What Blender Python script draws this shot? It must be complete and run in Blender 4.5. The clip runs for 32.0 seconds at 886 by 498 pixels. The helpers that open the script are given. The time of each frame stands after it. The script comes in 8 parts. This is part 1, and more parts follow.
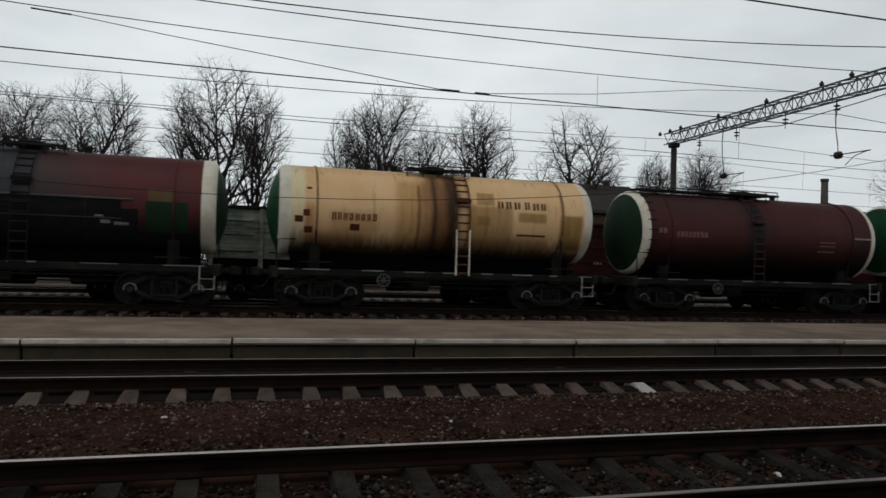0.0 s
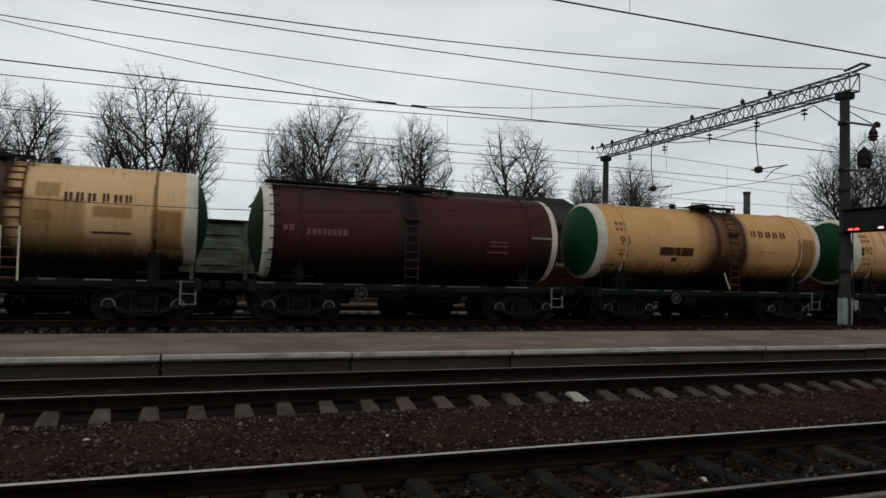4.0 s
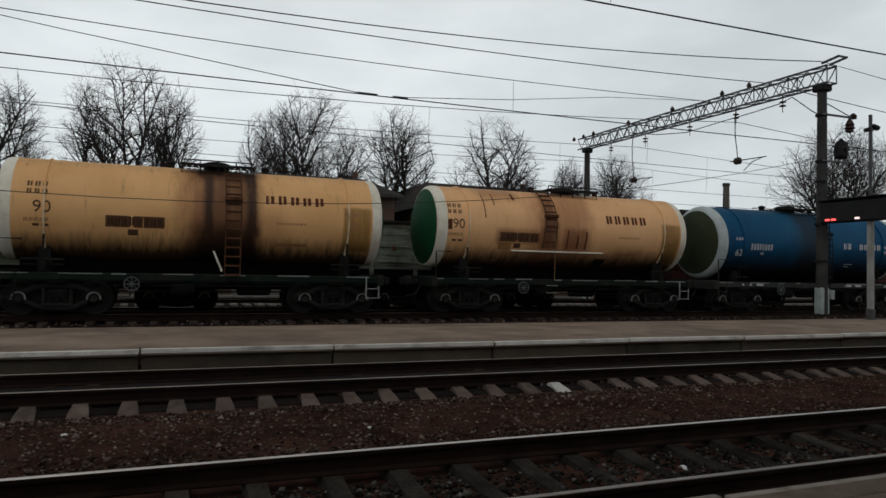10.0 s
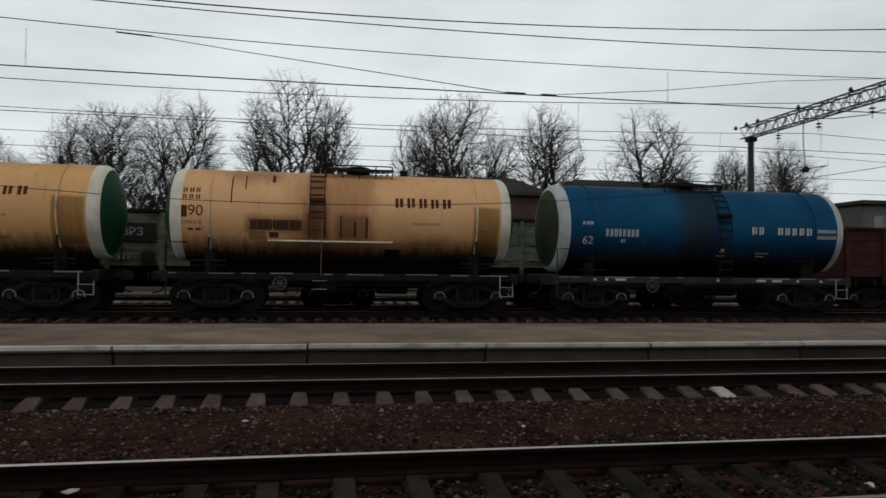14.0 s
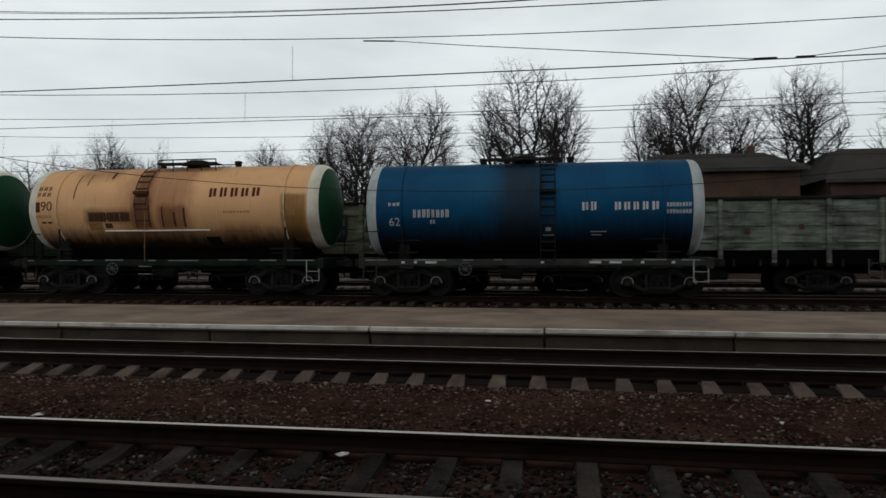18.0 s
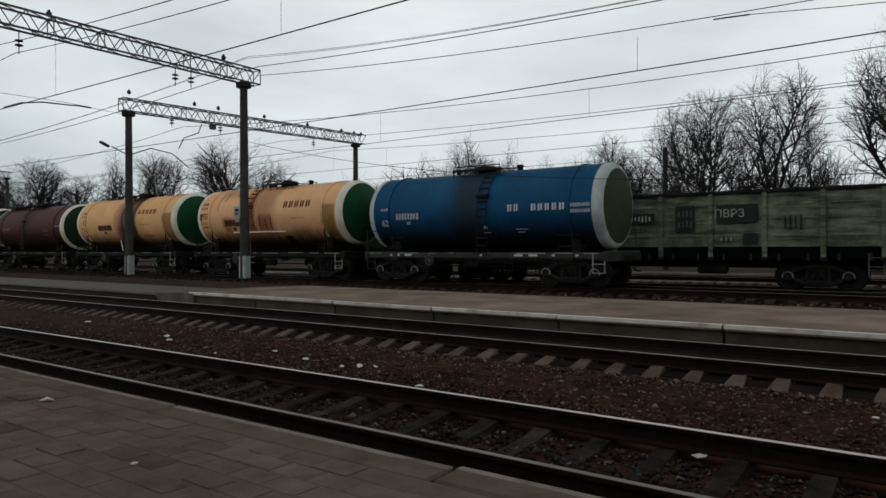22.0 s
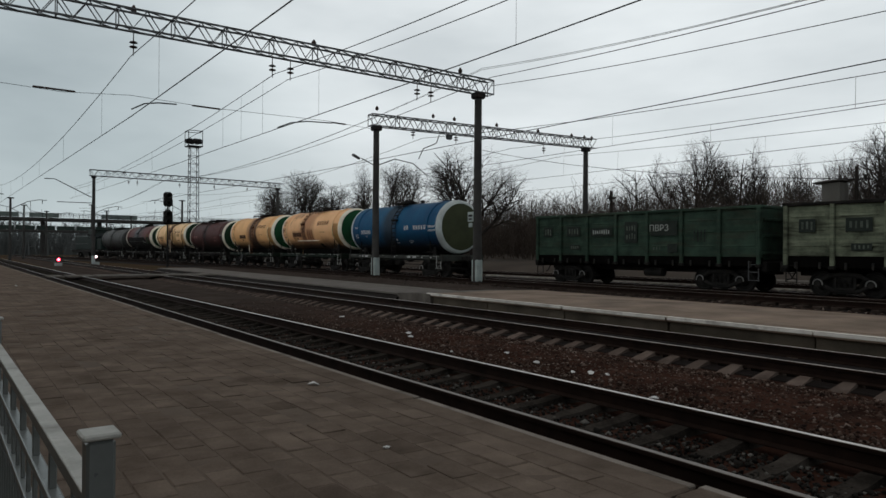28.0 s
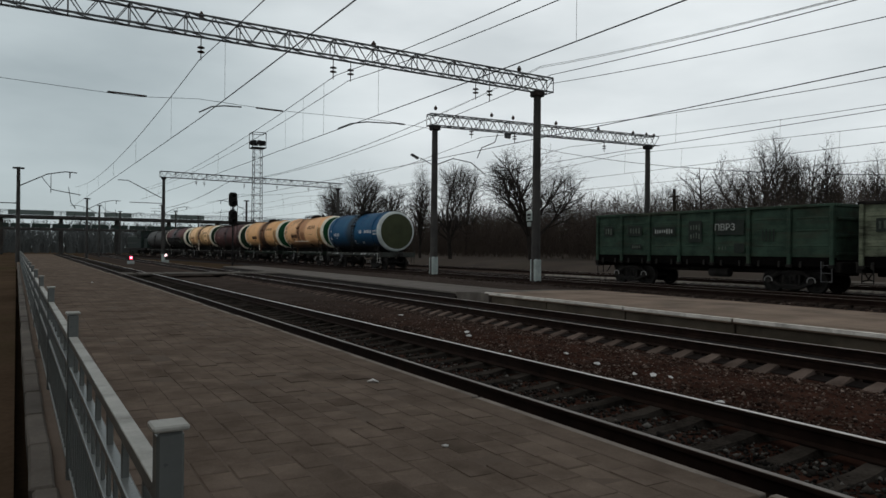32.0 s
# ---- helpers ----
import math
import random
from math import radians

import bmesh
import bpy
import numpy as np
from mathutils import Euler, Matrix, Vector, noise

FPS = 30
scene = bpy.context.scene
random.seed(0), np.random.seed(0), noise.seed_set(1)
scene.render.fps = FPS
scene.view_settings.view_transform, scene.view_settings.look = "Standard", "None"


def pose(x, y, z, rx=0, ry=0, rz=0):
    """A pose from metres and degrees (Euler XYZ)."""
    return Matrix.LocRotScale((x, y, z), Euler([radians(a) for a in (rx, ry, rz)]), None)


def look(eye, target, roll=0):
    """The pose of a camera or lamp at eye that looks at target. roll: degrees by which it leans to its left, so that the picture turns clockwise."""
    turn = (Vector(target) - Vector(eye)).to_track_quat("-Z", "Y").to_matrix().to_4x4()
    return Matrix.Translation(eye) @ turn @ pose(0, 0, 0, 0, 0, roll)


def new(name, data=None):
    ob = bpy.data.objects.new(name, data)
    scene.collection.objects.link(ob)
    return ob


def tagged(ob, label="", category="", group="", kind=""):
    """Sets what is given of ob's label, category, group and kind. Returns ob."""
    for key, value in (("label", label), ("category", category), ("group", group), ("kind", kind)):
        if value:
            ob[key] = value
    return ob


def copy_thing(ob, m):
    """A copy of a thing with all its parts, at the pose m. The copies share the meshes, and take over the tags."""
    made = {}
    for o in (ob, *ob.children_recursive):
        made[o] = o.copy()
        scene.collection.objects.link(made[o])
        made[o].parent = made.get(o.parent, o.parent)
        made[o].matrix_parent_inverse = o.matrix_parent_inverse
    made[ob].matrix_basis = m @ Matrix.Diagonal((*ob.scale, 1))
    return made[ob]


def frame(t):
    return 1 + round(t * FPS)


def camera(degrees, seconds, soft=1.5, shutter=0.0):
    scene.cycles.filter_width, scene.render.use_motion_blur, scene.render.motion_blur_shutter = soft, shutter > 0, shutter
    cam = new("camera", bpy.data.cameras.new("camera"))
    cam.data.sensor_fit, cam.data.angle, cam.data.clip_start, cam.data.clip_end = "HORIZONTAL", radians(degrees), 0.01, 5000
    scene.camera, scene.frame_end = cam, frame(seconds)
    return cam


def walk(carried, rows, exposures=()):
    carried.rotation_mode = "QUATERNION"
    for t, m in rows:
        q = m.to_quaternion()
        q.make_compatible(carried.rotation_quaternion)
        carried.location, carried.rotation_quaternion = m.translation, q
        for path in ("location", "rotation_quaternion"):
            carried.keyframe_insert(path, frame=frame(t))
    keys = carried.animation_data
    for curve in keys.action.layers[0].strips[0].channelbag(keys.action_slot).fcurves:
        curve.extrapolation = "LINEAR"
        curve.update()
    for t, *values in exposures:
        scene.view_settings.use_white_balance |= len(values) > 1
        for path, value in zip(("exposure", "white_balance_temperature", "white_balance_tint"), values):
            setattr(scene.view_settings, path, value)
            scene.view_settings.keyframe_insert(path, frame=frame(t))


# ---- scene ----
EXPO = 0.0
cam = camera(65.09, 32.0, soft=1.5, shutter=0.4)
# seconds, place in metres, turn in degrees
PATH = [
    (0, -0.020, -0.005, 1.559, 91.41, -1.72, -15.24),
    (0.5, -0.016, -0.016, 1.559, 91.63, -1.44, -16.44),
    (1, -0.009, -0.008, 1.558, 91.97, -1.39, -16.36),
    (1.5, -0.004, -0.019, 1.560, 91.81, -1.50, -17.57),
    (2, -0.007, -0.024, 1.548, 92.19, -1.46, -19.12),
    (2.5, -0.008, -0.025, 1.563, 92.39, -1.45, -19.81),
    (4.5, 0.015, -0.017, 1.582, 92.41, -1.18, -20.86),
    (5, 0.028, -0.018, 1.581, 92.03, -1.18, -22.34),
    (5.5, 0.031, -0.016, 1.582, 91.97, -1.47, -23.64),
    (6, 0.025, -0.004, 1.575, 91.85, -1.53, -23.23),
    (6.5, 0.024, -0.002, 1.574, 91.84, -1.61, -22.47),
    (7, 0.027, 0.002, 1.581, 91.56, -1.53, -22.70),
    (7.5, 0.029, -0.005, 1.575, 91.70, -1.42, -22.66),
    (8, 0.026, -0.006, 1.577, 91.80, -1.34, -22.81),
    (8.5, 0.023, -0.007, 1.576, 91.72, -1.33, -22.48),
    (9, 0.022, -0.004, 1.578, 91.67, -1.35, -21.99),
    (9.5, 0.022, -0.004, 1.579, 91.74, -1.17, -22.55),
    (10, 0.019, -0.004, 1.577, 91.83, -1.06, -21.77),
    (10.5, 0.010, -0.004, 1.580, 91.84, -1.06, -20.47),
    (11, 0.004, -0.004, 1.578, 91.77, -0.93, -20.22),
    (11.5, 0.004, -0.007, 1.578, 92.14, -0.99, -18.96),
    (12, 0.000, -0.012, 1.579, 92.09, -0.87, -18.06),
    (12.5, -0.001, -0.016, 1.581, 92.04, -0.84, -16.57),
    (13, -0.010, -0.022, 1.581, 91.69, -0.87, -15.31),
    (13.5, -0.016, -0.030, 1.582, 91.92, -0.78, -13.82),
    (14, -0.023, -0.037, 1.585, 91.53, -0.72, -9.51),
    (14.5, -0.030, -0.037, 1.587, 91.14, -0.53, -5.99),
    (16.5, -0.039, -0.057, 1.587, 90.57, 0.19, 1.18),
    (17, -0.055, -0.065, 1.583, 90.59, 0.22, 3.10),
    (17.5, -0.063, -0.066, 1.587, 90.76, 0.44, 5.97),
    (18, -0.071, -0.075, 1.585, 90.25, 0.18, 9.48),
    (18.5, -0.087, -0.085, 1.584, 90.89, 0.11, 13.59),
    (19, -0.104, -0.091, 1.585, 90.75, 0.08, 18.59),
    (19.5, -0.108, -0.089, 1.588, 90.29, 0.57, 21.23),
    (20, -0.123, -0.092, 1.585, 90.53, 0.70, 24.29),
    (20.5, -0.125, -0.093, 1.584, 90.16, 0.76, 26.84),
    (21, -0.143, -0.105, 1.578, 90.21, 0.52, 30.27),
    (21.5, -0.153, -0.130, 1.580, 89.86, 0.64, 35.18),
    (22, -0.156, -0.135, 1.579, 89.82, 0.31, 37.07),
    (22.5, -0.148, -0.144, 1.575, 90.14, 0.60, 38.88),
    (23, -0.154, -0.147, 1.575, 89.75, 0.07, 41.34),
    (23.5, -0.149, -0.155, 1.579, 90.18, 0.36, 43.43),
    (24, -0.151, -0.168, 1.579, 90.44, 0.37, 45.37),
    (24.5, -0.152, -0.179, 1.576, 90.42, 0.19, 47.19),
    (25, -0.152, -0.191, 1.580, 90.27, -0.06, 49.67),
    (25.5, -0.159, -0.216, 1.577, 90.33, -0.64, 53.50),
    (27.5, -0.158, -0.221, 1.579, 90.21, -0.18, 55.34),
    (28, -0.160, -0.223, 1.579, 90.23, -0.42, 55.70),
    (28.5, -0.161, -0.220, 1.578, 90.09, -0.34, 55.78),
    (29, -0.167, -0.222, 1.576, 90.10, -0.47, 56.54),
    (29.5, -0.168, -0.221, 1.576, 89.90, -0.27, 57.81),
    (30, -0.172, -0.220, 1.577, 90.06, -0.45, 58.80),
    (30.5, -0.178, -0.226, 1.575, 90.30, -0.60, 59.22),
    (31, -0.179, -0.225, 1.574, 90.38, -0.56, 59.76),
    (31.5, -0.183, -0.223, 1.574, 90.44, -0.26, 59.88),
    (32, -0.182, -0.221, 1.573, 90.14, -0.57, 60.48),
]
walk(cam, [(r[0], pose(*r[1:])) for r in PATH], exposures=((0.0, EXPO), (32.0, EXPO)))

# ---- light ----
world = bpy.data.worlds.new("overcast_sky")
scene.world = world
world.use_nodes = True
wn, wl = world.node_tree.nodes, world.node_tree.links
wn.clear()
sky = wn.new("ShaderNodeTexSky")
sky.sky_type, sky.sun_disc = "NISHITA", False
sky.sun_elevation, sky.sun_rotation = radians(66), radians(200)
w_tc, w_map = wn.new("ShaderNodeTexCoord"), wn.new("ShaderNodeMapping")
w_map.inputs["Scale"].default_value = (1.0, 1.0, 3.2)
w_noise, w_ramp = wn.new("ShaderNodeTexNoise"), wn.new("ShaderNodeValToRGB")
w_noise.inputs["Scale"].default_value, w_noise.inputs["Detail"].default_value = 2.3, 5.0
w_ramp.color_ramp.elements[0].position, w_ramp.color_ramp.elements[1].position = 0.33, 0.68
w_ramp.color_ramp.elements[0].color = (5.9, 6.35, 6.5, 1)
w_ramp.color_ramp.elements[1].color = (8.4, 8.85, 8.95, 1)
w_mix, w_bg, w_out = wn.new("ShaderNodeMixRGB"), wn.new("ShaderNodeBackground"), wn.new("ShaderNodeOutputWorld")
w_mix.inputs["Fac"].default_value = 0.93
w_bg.inputs["Strength"].default_value = 0.1
wl.new(w_tc.outputs["Generated"], w_map.inputs["Vector"])
wl.new(w_map.outputs["Vector"], w_noise.inputs["Vector"])
wl.new(w_noise.outputs["Fac"], w_ramp.inputs["Fac"])
wl.new(sky.outputs["Color"], w_mix.inputs["Color1"])
wl.new(w_ramp.outputs["Color"], w_mix.inputs["Color2"])
# heavy cloud: bright along the horizon, darker overhead
w_sep, w_grad, w_dark = wn.new("ShaderNodeSeparateXYZ"), wn.new("ShaderNodeMapRange"), wn.new("ShaderNodeMixRGB")
wl.new(w_tc.outputs["Generated"], w_sep.inputs["Vector"])
wl.new(w_sep.outputs["Z"], w_grad.inputs["Value"])
w_grad.interpolation_type = "SMOOTHSTEP"
w_grad.inputs["From Min"].default_value, w_grad.inputs["From Max"].default_value = 0.30, 0.80
w_grad.inputs["To Min"].default_value, w_grad.inputs["To Max"].default_value = 1.0, 0.15
w_dark.blend_type, w_dark.inputs["Fac"].default_value = "MULTIPLY", 1.0
wl.new(w_mix.outputs["Color"], w_dark.inputs["Color1"])
wl.new(w_grad.outputs["Result"], w_dark.inputs["Color2"])
w_side, w_even = wn.new("ShaderNodeMapRange"), wn.new("ShaderNodeMixRGB")
wl.new(w_sep.outputs["X"], w_side.inputs["Value"])
w_side.inputs["From Min"].default_value, w_side.inputs["From Max"].default_value = -0.95, 0.1
w_side.inputs["To Min"].default_value, w_side.inputs["To Max"].default_value = 1.08, 1.03
w_even.blend_type, w_even.inputs["Fac"].default_value = "MULTIPLY", 1.0
wl.new(w_dark.outputs["Color"], w_even.inputs["Color1"])
wl.new(w_side.outputs["Result"], w_even.inputs["Color2"])
w_far, w_veil = wn.new("ShaderNodeValToRGB"), wn.new("ShaderNodeMixRGB")
w_west = wn.new("ShaderNodeMapRange")
wl.new(w_sep.outputs["X"], w_west.inputs["Value"])
w_west.inputs["From Min"].default_value, w_west.inputs["From Max"].default_value = -1.0, -0.84
wl.new(w_west.outputs["Result"], w_far.inputs["Fac"])
w_far.color_ramp.interpolation = "EASE"
w_far.color_ramp.elements[0].color, w_far.color_ramp.elements[1].color = (0.58, 0.63, 0.645, 1), (1, 1, 1, 1)
w_veil.blend_type, w_veil.inputs["Fac"].default_value = "MULTIPLY", 1.0
wl.new(w_even.outputs["Color"], w_veil.inputs["Color1"])
wl.new(w_far.outputs["Color"], w_veil.inputs["Color2"])
wl.new(w_veil.outputs["Color"], w_bg.inputs["Color"])
wl.new(w_bg.outputs["Background"], w_out.inputs["Surface"])
sun_data = bpy.data.lights.new("sun", "SUN")
sun_data.energy, sun_data.angle, sun_data.color = 0.52, radians(40), (1.0, 0.97, 0.93)
sun = new("sun", sun_data)
sun.matrix_world = look((-8, -15, 40), (0, 0, 0))


# ---- mesh tools ----
class Shape:
    """Vertices and faces of one mesh."""

    def __init__(self):
        self.v, self.f = [], []

    def add(self, verts, faces):
        n = len(self.v)
        self.v += [tuple(p) for p in verts]
        self.f += [tuple(n + i for i in f) for f in faces]
        return self

    def box(self, c, s, turn=None, taper=1.0):
        """A box of size s round c; taper scales its top."""
        pts = []
        for z in (-1, 1):
            k = taper if z > 0 else 1.0
            for x, y in ((-1, -1), (1, -1), (1, 1), (-1, 1)):
                pts.append(Vector((x * s[0] / 2 * k, y * s[1] / 2 * k, z * s[2] / 2)))
        if turn is not None:
            e = Euler([radians(a) for a in turn]).to_matrix()
            pts = [e @ p for p in pts]
        c = Vector(c)
        return self.add([c + p for p in pts], [(3, 2, 1, 0), (4, 5, 6, 7), (0, 1, 5, 4), (1, 2, 6, 5), (2, 3, 7, 6), (3, 0, 4, 7)])

    def slab(self, c, s, b=0.01, turn=None):
        """A box with bevelled edges."""
        hx, hy, hz = s[0] / 2, s[1] / 2, s[2] / 2
        b = min(b, hx * 0.9, hy * 0.9, hz * 0.9)
        ring = [(-hx + b, -hy), (hx - b, -hy), (hx, -hy + b), (hx, hy - b), (hx - b, hy), (-hx + b, hy), (-hx, hy - b), (-hx, -hy + b)]
        inner = [(-hx + b, -hy + b), (hx - b, -hy + b), (hx - b, hy - b), (-hx + b, hy - b)]
        pts = [(x, y, -hz) for x, y in inner] + [(x, y, -hz + b) for x, y in ring] + [(x, y, hz - b) for x, y in ring] + [(x, y, hz) for x, y in inner]
        faces = [(3, 2, 1, 0), (20, 21, 22, 23)]
        for i in range(8):
            j = (i + 1) % 8
            faces.append((4 + i, 4 + j, 12 + j, 12 + i))
        for k in range(4):
            a, bb = k, (k + 1) % 4
            r0, r1, r2 = 2 * k, 2 * k + 1, (2 * k + 2) % 8
            faces += [(a, bb, 4 + r1, 4 + r0), (bb, 4 + r2, 4 + r1), (20 + bb, 20 + a, 12 + r0, 12 + r1), (20 + bb, 12 + r1, 12 + r2)]
        pts = [Vector(p) for p in pts]
        if turn is not None:
            e = Euler([radians(a) for a in turn]).to_matrix()
            pts = [e @ p for p in pts]
        c = Vector(c)
        return self.add([c + p for p in pts], faces)

    def tube(self, pts, radii, n=8, caps=True):
        """A tube through pts; radii one number or one for each point."""
        pts = [Vector(p) for p in pts]
        if not hasattr(radii, "__len__"):
            radii = [radii] * len(pts)
        base = len(self.v)
        prev = None
        for i, p in enumerate(pts):
            d = (pts[min(i + 1, len(pts) - 1)] - pts[max(i - 1, 0)])
            d = d.normalized() if d.length > 1e-9 else Vector((0, 0, 1))
            if prev is None:
                u = d.orthogonal().normalized()
            else:
                u = prev - d * prev.dot(d)
                u = u.normalized() if u.length > 1e-6 else d.orthogonal().normalized()
            prev = u
            w = d.cross(u)
            for k in range(n):
                a = 2 * math.pi * k / n
                self.v.append(tuple(p + (u * math.cos(a) + w * math.sin(a)) * radii[i]))
        for i in range(len(pts) - 1):
            for k in range(n):
                a, b = base + i * n + k, base + i * n + (k + 1) % n
                self.f.append((a, b, b + n, a + n))
        if caps:
            self.f.append(tuple(base + k for k in reversed(range(n))))
            self.f.append(tuple(base + (len(pts) - 1) * n + k for k in range(n)))
        return self

    def lathe(self, prof, c=(0, 0, 0), axis="x", n=40):
        """Turns (along, radius) pairs round an axis through c."""
        base = len(self.v)
        for s, r in prof:
            for k in range(n):
                a = 2 * math.pi * k / n
                p, q = r * math.cos(a), r * math.sin(a)
                o = {"x": (s, p, q), "y": (q, s, p), "z": (p, q, s)}[axis]
                self.v.append((c[0] + o[0], c[1] + o[1], c[2] + o[2]))
        for i in range(len(prof) - 1):
            for k in range(n):
                a, b = base + i * n + k, base + i * n + (k + 1) % n
                self.f.append((a, b, b + n, a + n))
        self.f.append(tuple(base + k for k in reversed(range(n))))
        self.f.append(tuple(base + (len(prof) - 1) * n + k for k in range(n)))
        return self

    def sweep(self, prof, x0, x1, steps=1, bend=None, closed=True):
        """A (y, z) outline drawn along x; bend(x) moves it in y."""
        base, n = len(self.v), len(prof)
        for i in range(steps + 1):
            x = x0 + (x1 - x0) * i / steps
            dy = bend(x) if bend else 0.0
            for y, z in prof:
                self.v.append((x, y + dy, z))
        for i in range(steps):
            for k in range(n if closed else n - 1):
                a, b = base + i * n + k, base + i * n + (k + 1) % n
                self.f.append((a, a + n, b + n, b))
        if closed:
            self.f.append(tuple(base + k for k in range(n)))
            self.f.append(tuple(base + steps * n + k for k in reversed(range(n))))
        return self

    def mesh(self, name, mat, smooth=35):
        me = bpy.data.meshes.new(name)
        me.from_pydata(self.v, [], self.f)
        me.materials.append(mat)
        if smooth:
            me.shade_smooth()
            me.set_sharp_from_angle(angle=radians(smooth))
        me.update()
        return me


def part(name, shape, mat, parent=None, label="", at=None, smooth=35):
    """One mesh object, under a thing or under a part; shape may be a ready mesh."""
    me = shape if isinstance(shape, bpy.types.Mesh) else shape.mesh(name, mat, smooth)
    ob = new(name, me)
    if parent is not None:
        ob.parent = parent
    if at is not None:
        ob.matrix_basis = at
    if label:
        ob["label"] = label
    return ob


def thing(name, label, category, group="", kind="", at=None):
    ob = new(name)
    ob.empty_display_size = 0.2
    if at is not None:
        ob.matrix_basis = at
    return tagged(ob, label, category, group, kind)


def letters(text, size, mat, parent, at, name="lettering", depth=0.004, spacing=1.0):
    """Writing in the built-in font, as a flat mesh."""
    cu = bpy.data.curves.new(name, "FONT")
    cu.body, cu.size, cu.extrude, cu.align_x, cu.align_y, cu.space_character = text, size, depth, "CENTER", "CENTER", spacing
    ob = bpy.data.objects.new(name, cu)
    me = bpy.data.meshes.new_from_object(ob)
    bpy.data.objects.remove(ob)
    me.materials.clear()
    me.materials.append(mat)
    return me


# ---- materials ----
def surface(name, a, b, rough=0.8, metal=0.0, scale=3.0, fine=40.0, bump=0.15, stain=None, stain_amount=0.4, spread=0.25, coord="Object", stretch=(1, 1, 1), vary=0.0, gloss=0.12):
    """Two colours mixed by noise at two scales, stains, relief."""
    m = bpy.data.materials.new(name)
    m.use_nodes = True
    n, l = m.node_tree.nodes, m.node_tree.links
    bs = n["Principled BSDF"]
    tc, mp = n.new("ShaderNodeTexCoord"), n.new("ShaderNodeMapping")
    mp.inputs["Scale"].default_value = stretch
    l.new(tc.outputs[coord], mp.inputs["Vector"])
    big, small = n.new("ShaderNodeTexNoise"), n.new("ShaderNodeTexNoise")
    big.inputs["Scale"].default_value, big.inputs["Detail"].default_value = scale, 6.0
    small.inputs["Scale"].default_value, small.inputs["Detail"].default_value = fine, 4.0
    for t in (big, small):
        l.new(mp.outputs["Vector"], t.inputs["Vector"])
    if vary:
        info, off = n.new("ShaderNodeObjectInfo"), n.new("ShaderNodeVectorMath")
        off.operation = "SCALE"
        off.inputs[0].default_value = (37, 17, 53)
        l.new(info.outputs["Random"], off.inputs["Scale"])
        l.new(off.outputs["Vector"], mp.inputs["Location"])
    ad = n.new("ShaderNodeMath")
    ad.operation = "MULTIPLY_ADD"
    ad.inputs[1].default_value, ad.inputs[2].default_value = 0.45, 0.27
    l.new(small.outputs["Fac"], ad.inputs[0])
    mu = n.new("ShaderNodeMath")
    mu.operation = "ADD"
    l.new(big.outputs["Fac"], mu.inputs[0])
    l.new(ad.outputs["Value"], mu.inputs[1])
    rg = n.new("ShaderNodeMapRange")
    rg.inputs["From Min"].default_value, rg.inputs["From Max"].default_value = 1.0 - spread, 1.0 + spread
    l.new(mu.outputs["Value"], rg.inputs["Value"])
    mx = n.new("ShaderNodeMixRGB")
    mx.inputs["Color1"].default_value, mx.inputs["Color2"].default_value = (*a, 1), (*b, 1)
    l.new(rg.outputs["Result"], mx.inputs["Fac"])
    col = mx.outputs["Color"]
    if stain:
        st, sr, sm = n.new("ShaderNodeTexNoise"), n.new("ShaderNodeMapRange"), n.new("ShaderNodeMixRGB")
        st.inputs["Scale"].default_value, st.inputs["Detail"].default_value, st.inputs["Roughness"].default_value = scale * 0.6, 8.0, 0.65
        l.new(mp.outputs["Vector"], st.inputs["Vector"])
        sr.inputs["From Min"].default_value, sr.inputs["From Max"].default_value = 0.5, 0.68
        sr.inputs["To Max"].default_value = stain_amount
        l.new(st.outputs["Fac"], sr.inputs["Value"])
        sm.inputs["Color2"].default_value = (*stain, 1)
        l.new(sr.outputs["Result"], sm.inputs["Fac"])
        l.new(col, sm.inputs["Color1"])
        col = sm.outputs["Color"]
    if vary:
        hs, vr = n.new("ShaderNodeHueSaturation"), n.new("ShaderNodeMapRange")
        vr.inputs["To Min"].default_value, vr.inputs["To Max"].default_value = 1 - vary, 1 + vary
        l.new(info.outputs["Random"], vr.inputs["Value"])
        l.new(vr.outputs["Result"], hs.inputs["Value"])
        l.new(col, hs.inputs["Color"])
        col = hs.outputs["Color"]
    l.new(col, bs.inputs["Base Color"])
    rr = n.new("ShaderNodeMapRange")
    rr.inputs["To Min"].default_value, rr.inputs["To Max"].default_value = max(rough - 0.12, 0.05), min(rough + 0.12, 1)
    l.new(small.outputs["Fac"], rr.inputs["Value"])
    l.new(rr.outputs["Result"], bs.inputs["Roughness"])
    bs.inputs["Metallic"].default_value = metal
    bs.inputs["Specular IOR Level"].default_value = gloss
    if bump:
        bp = n.new("ShaderNodeBump")
        bp.inputs["Strength"].default_value, bp.inputs["Distance"].default_value = bump, 0.02
        l.new(mu.outputs["Value"], bp.inputs["Height"])
        l.new(bp.outputs["Normal"], bs.inputs["Normal"])
    return m


def glow(name, color, strength):
    m = bpy.data.materials.new(name)
    m.use_nodes = True
    bs = m.node_tree.nodes["Principled BSDF"]
    bs.inputs["Base Color"].default_value = (*color, 1)
    bs.inputs["Emission Color"].default_value = (*color, 1)
    bs.inputs["Emission Strength"].default_value = strength
    return m


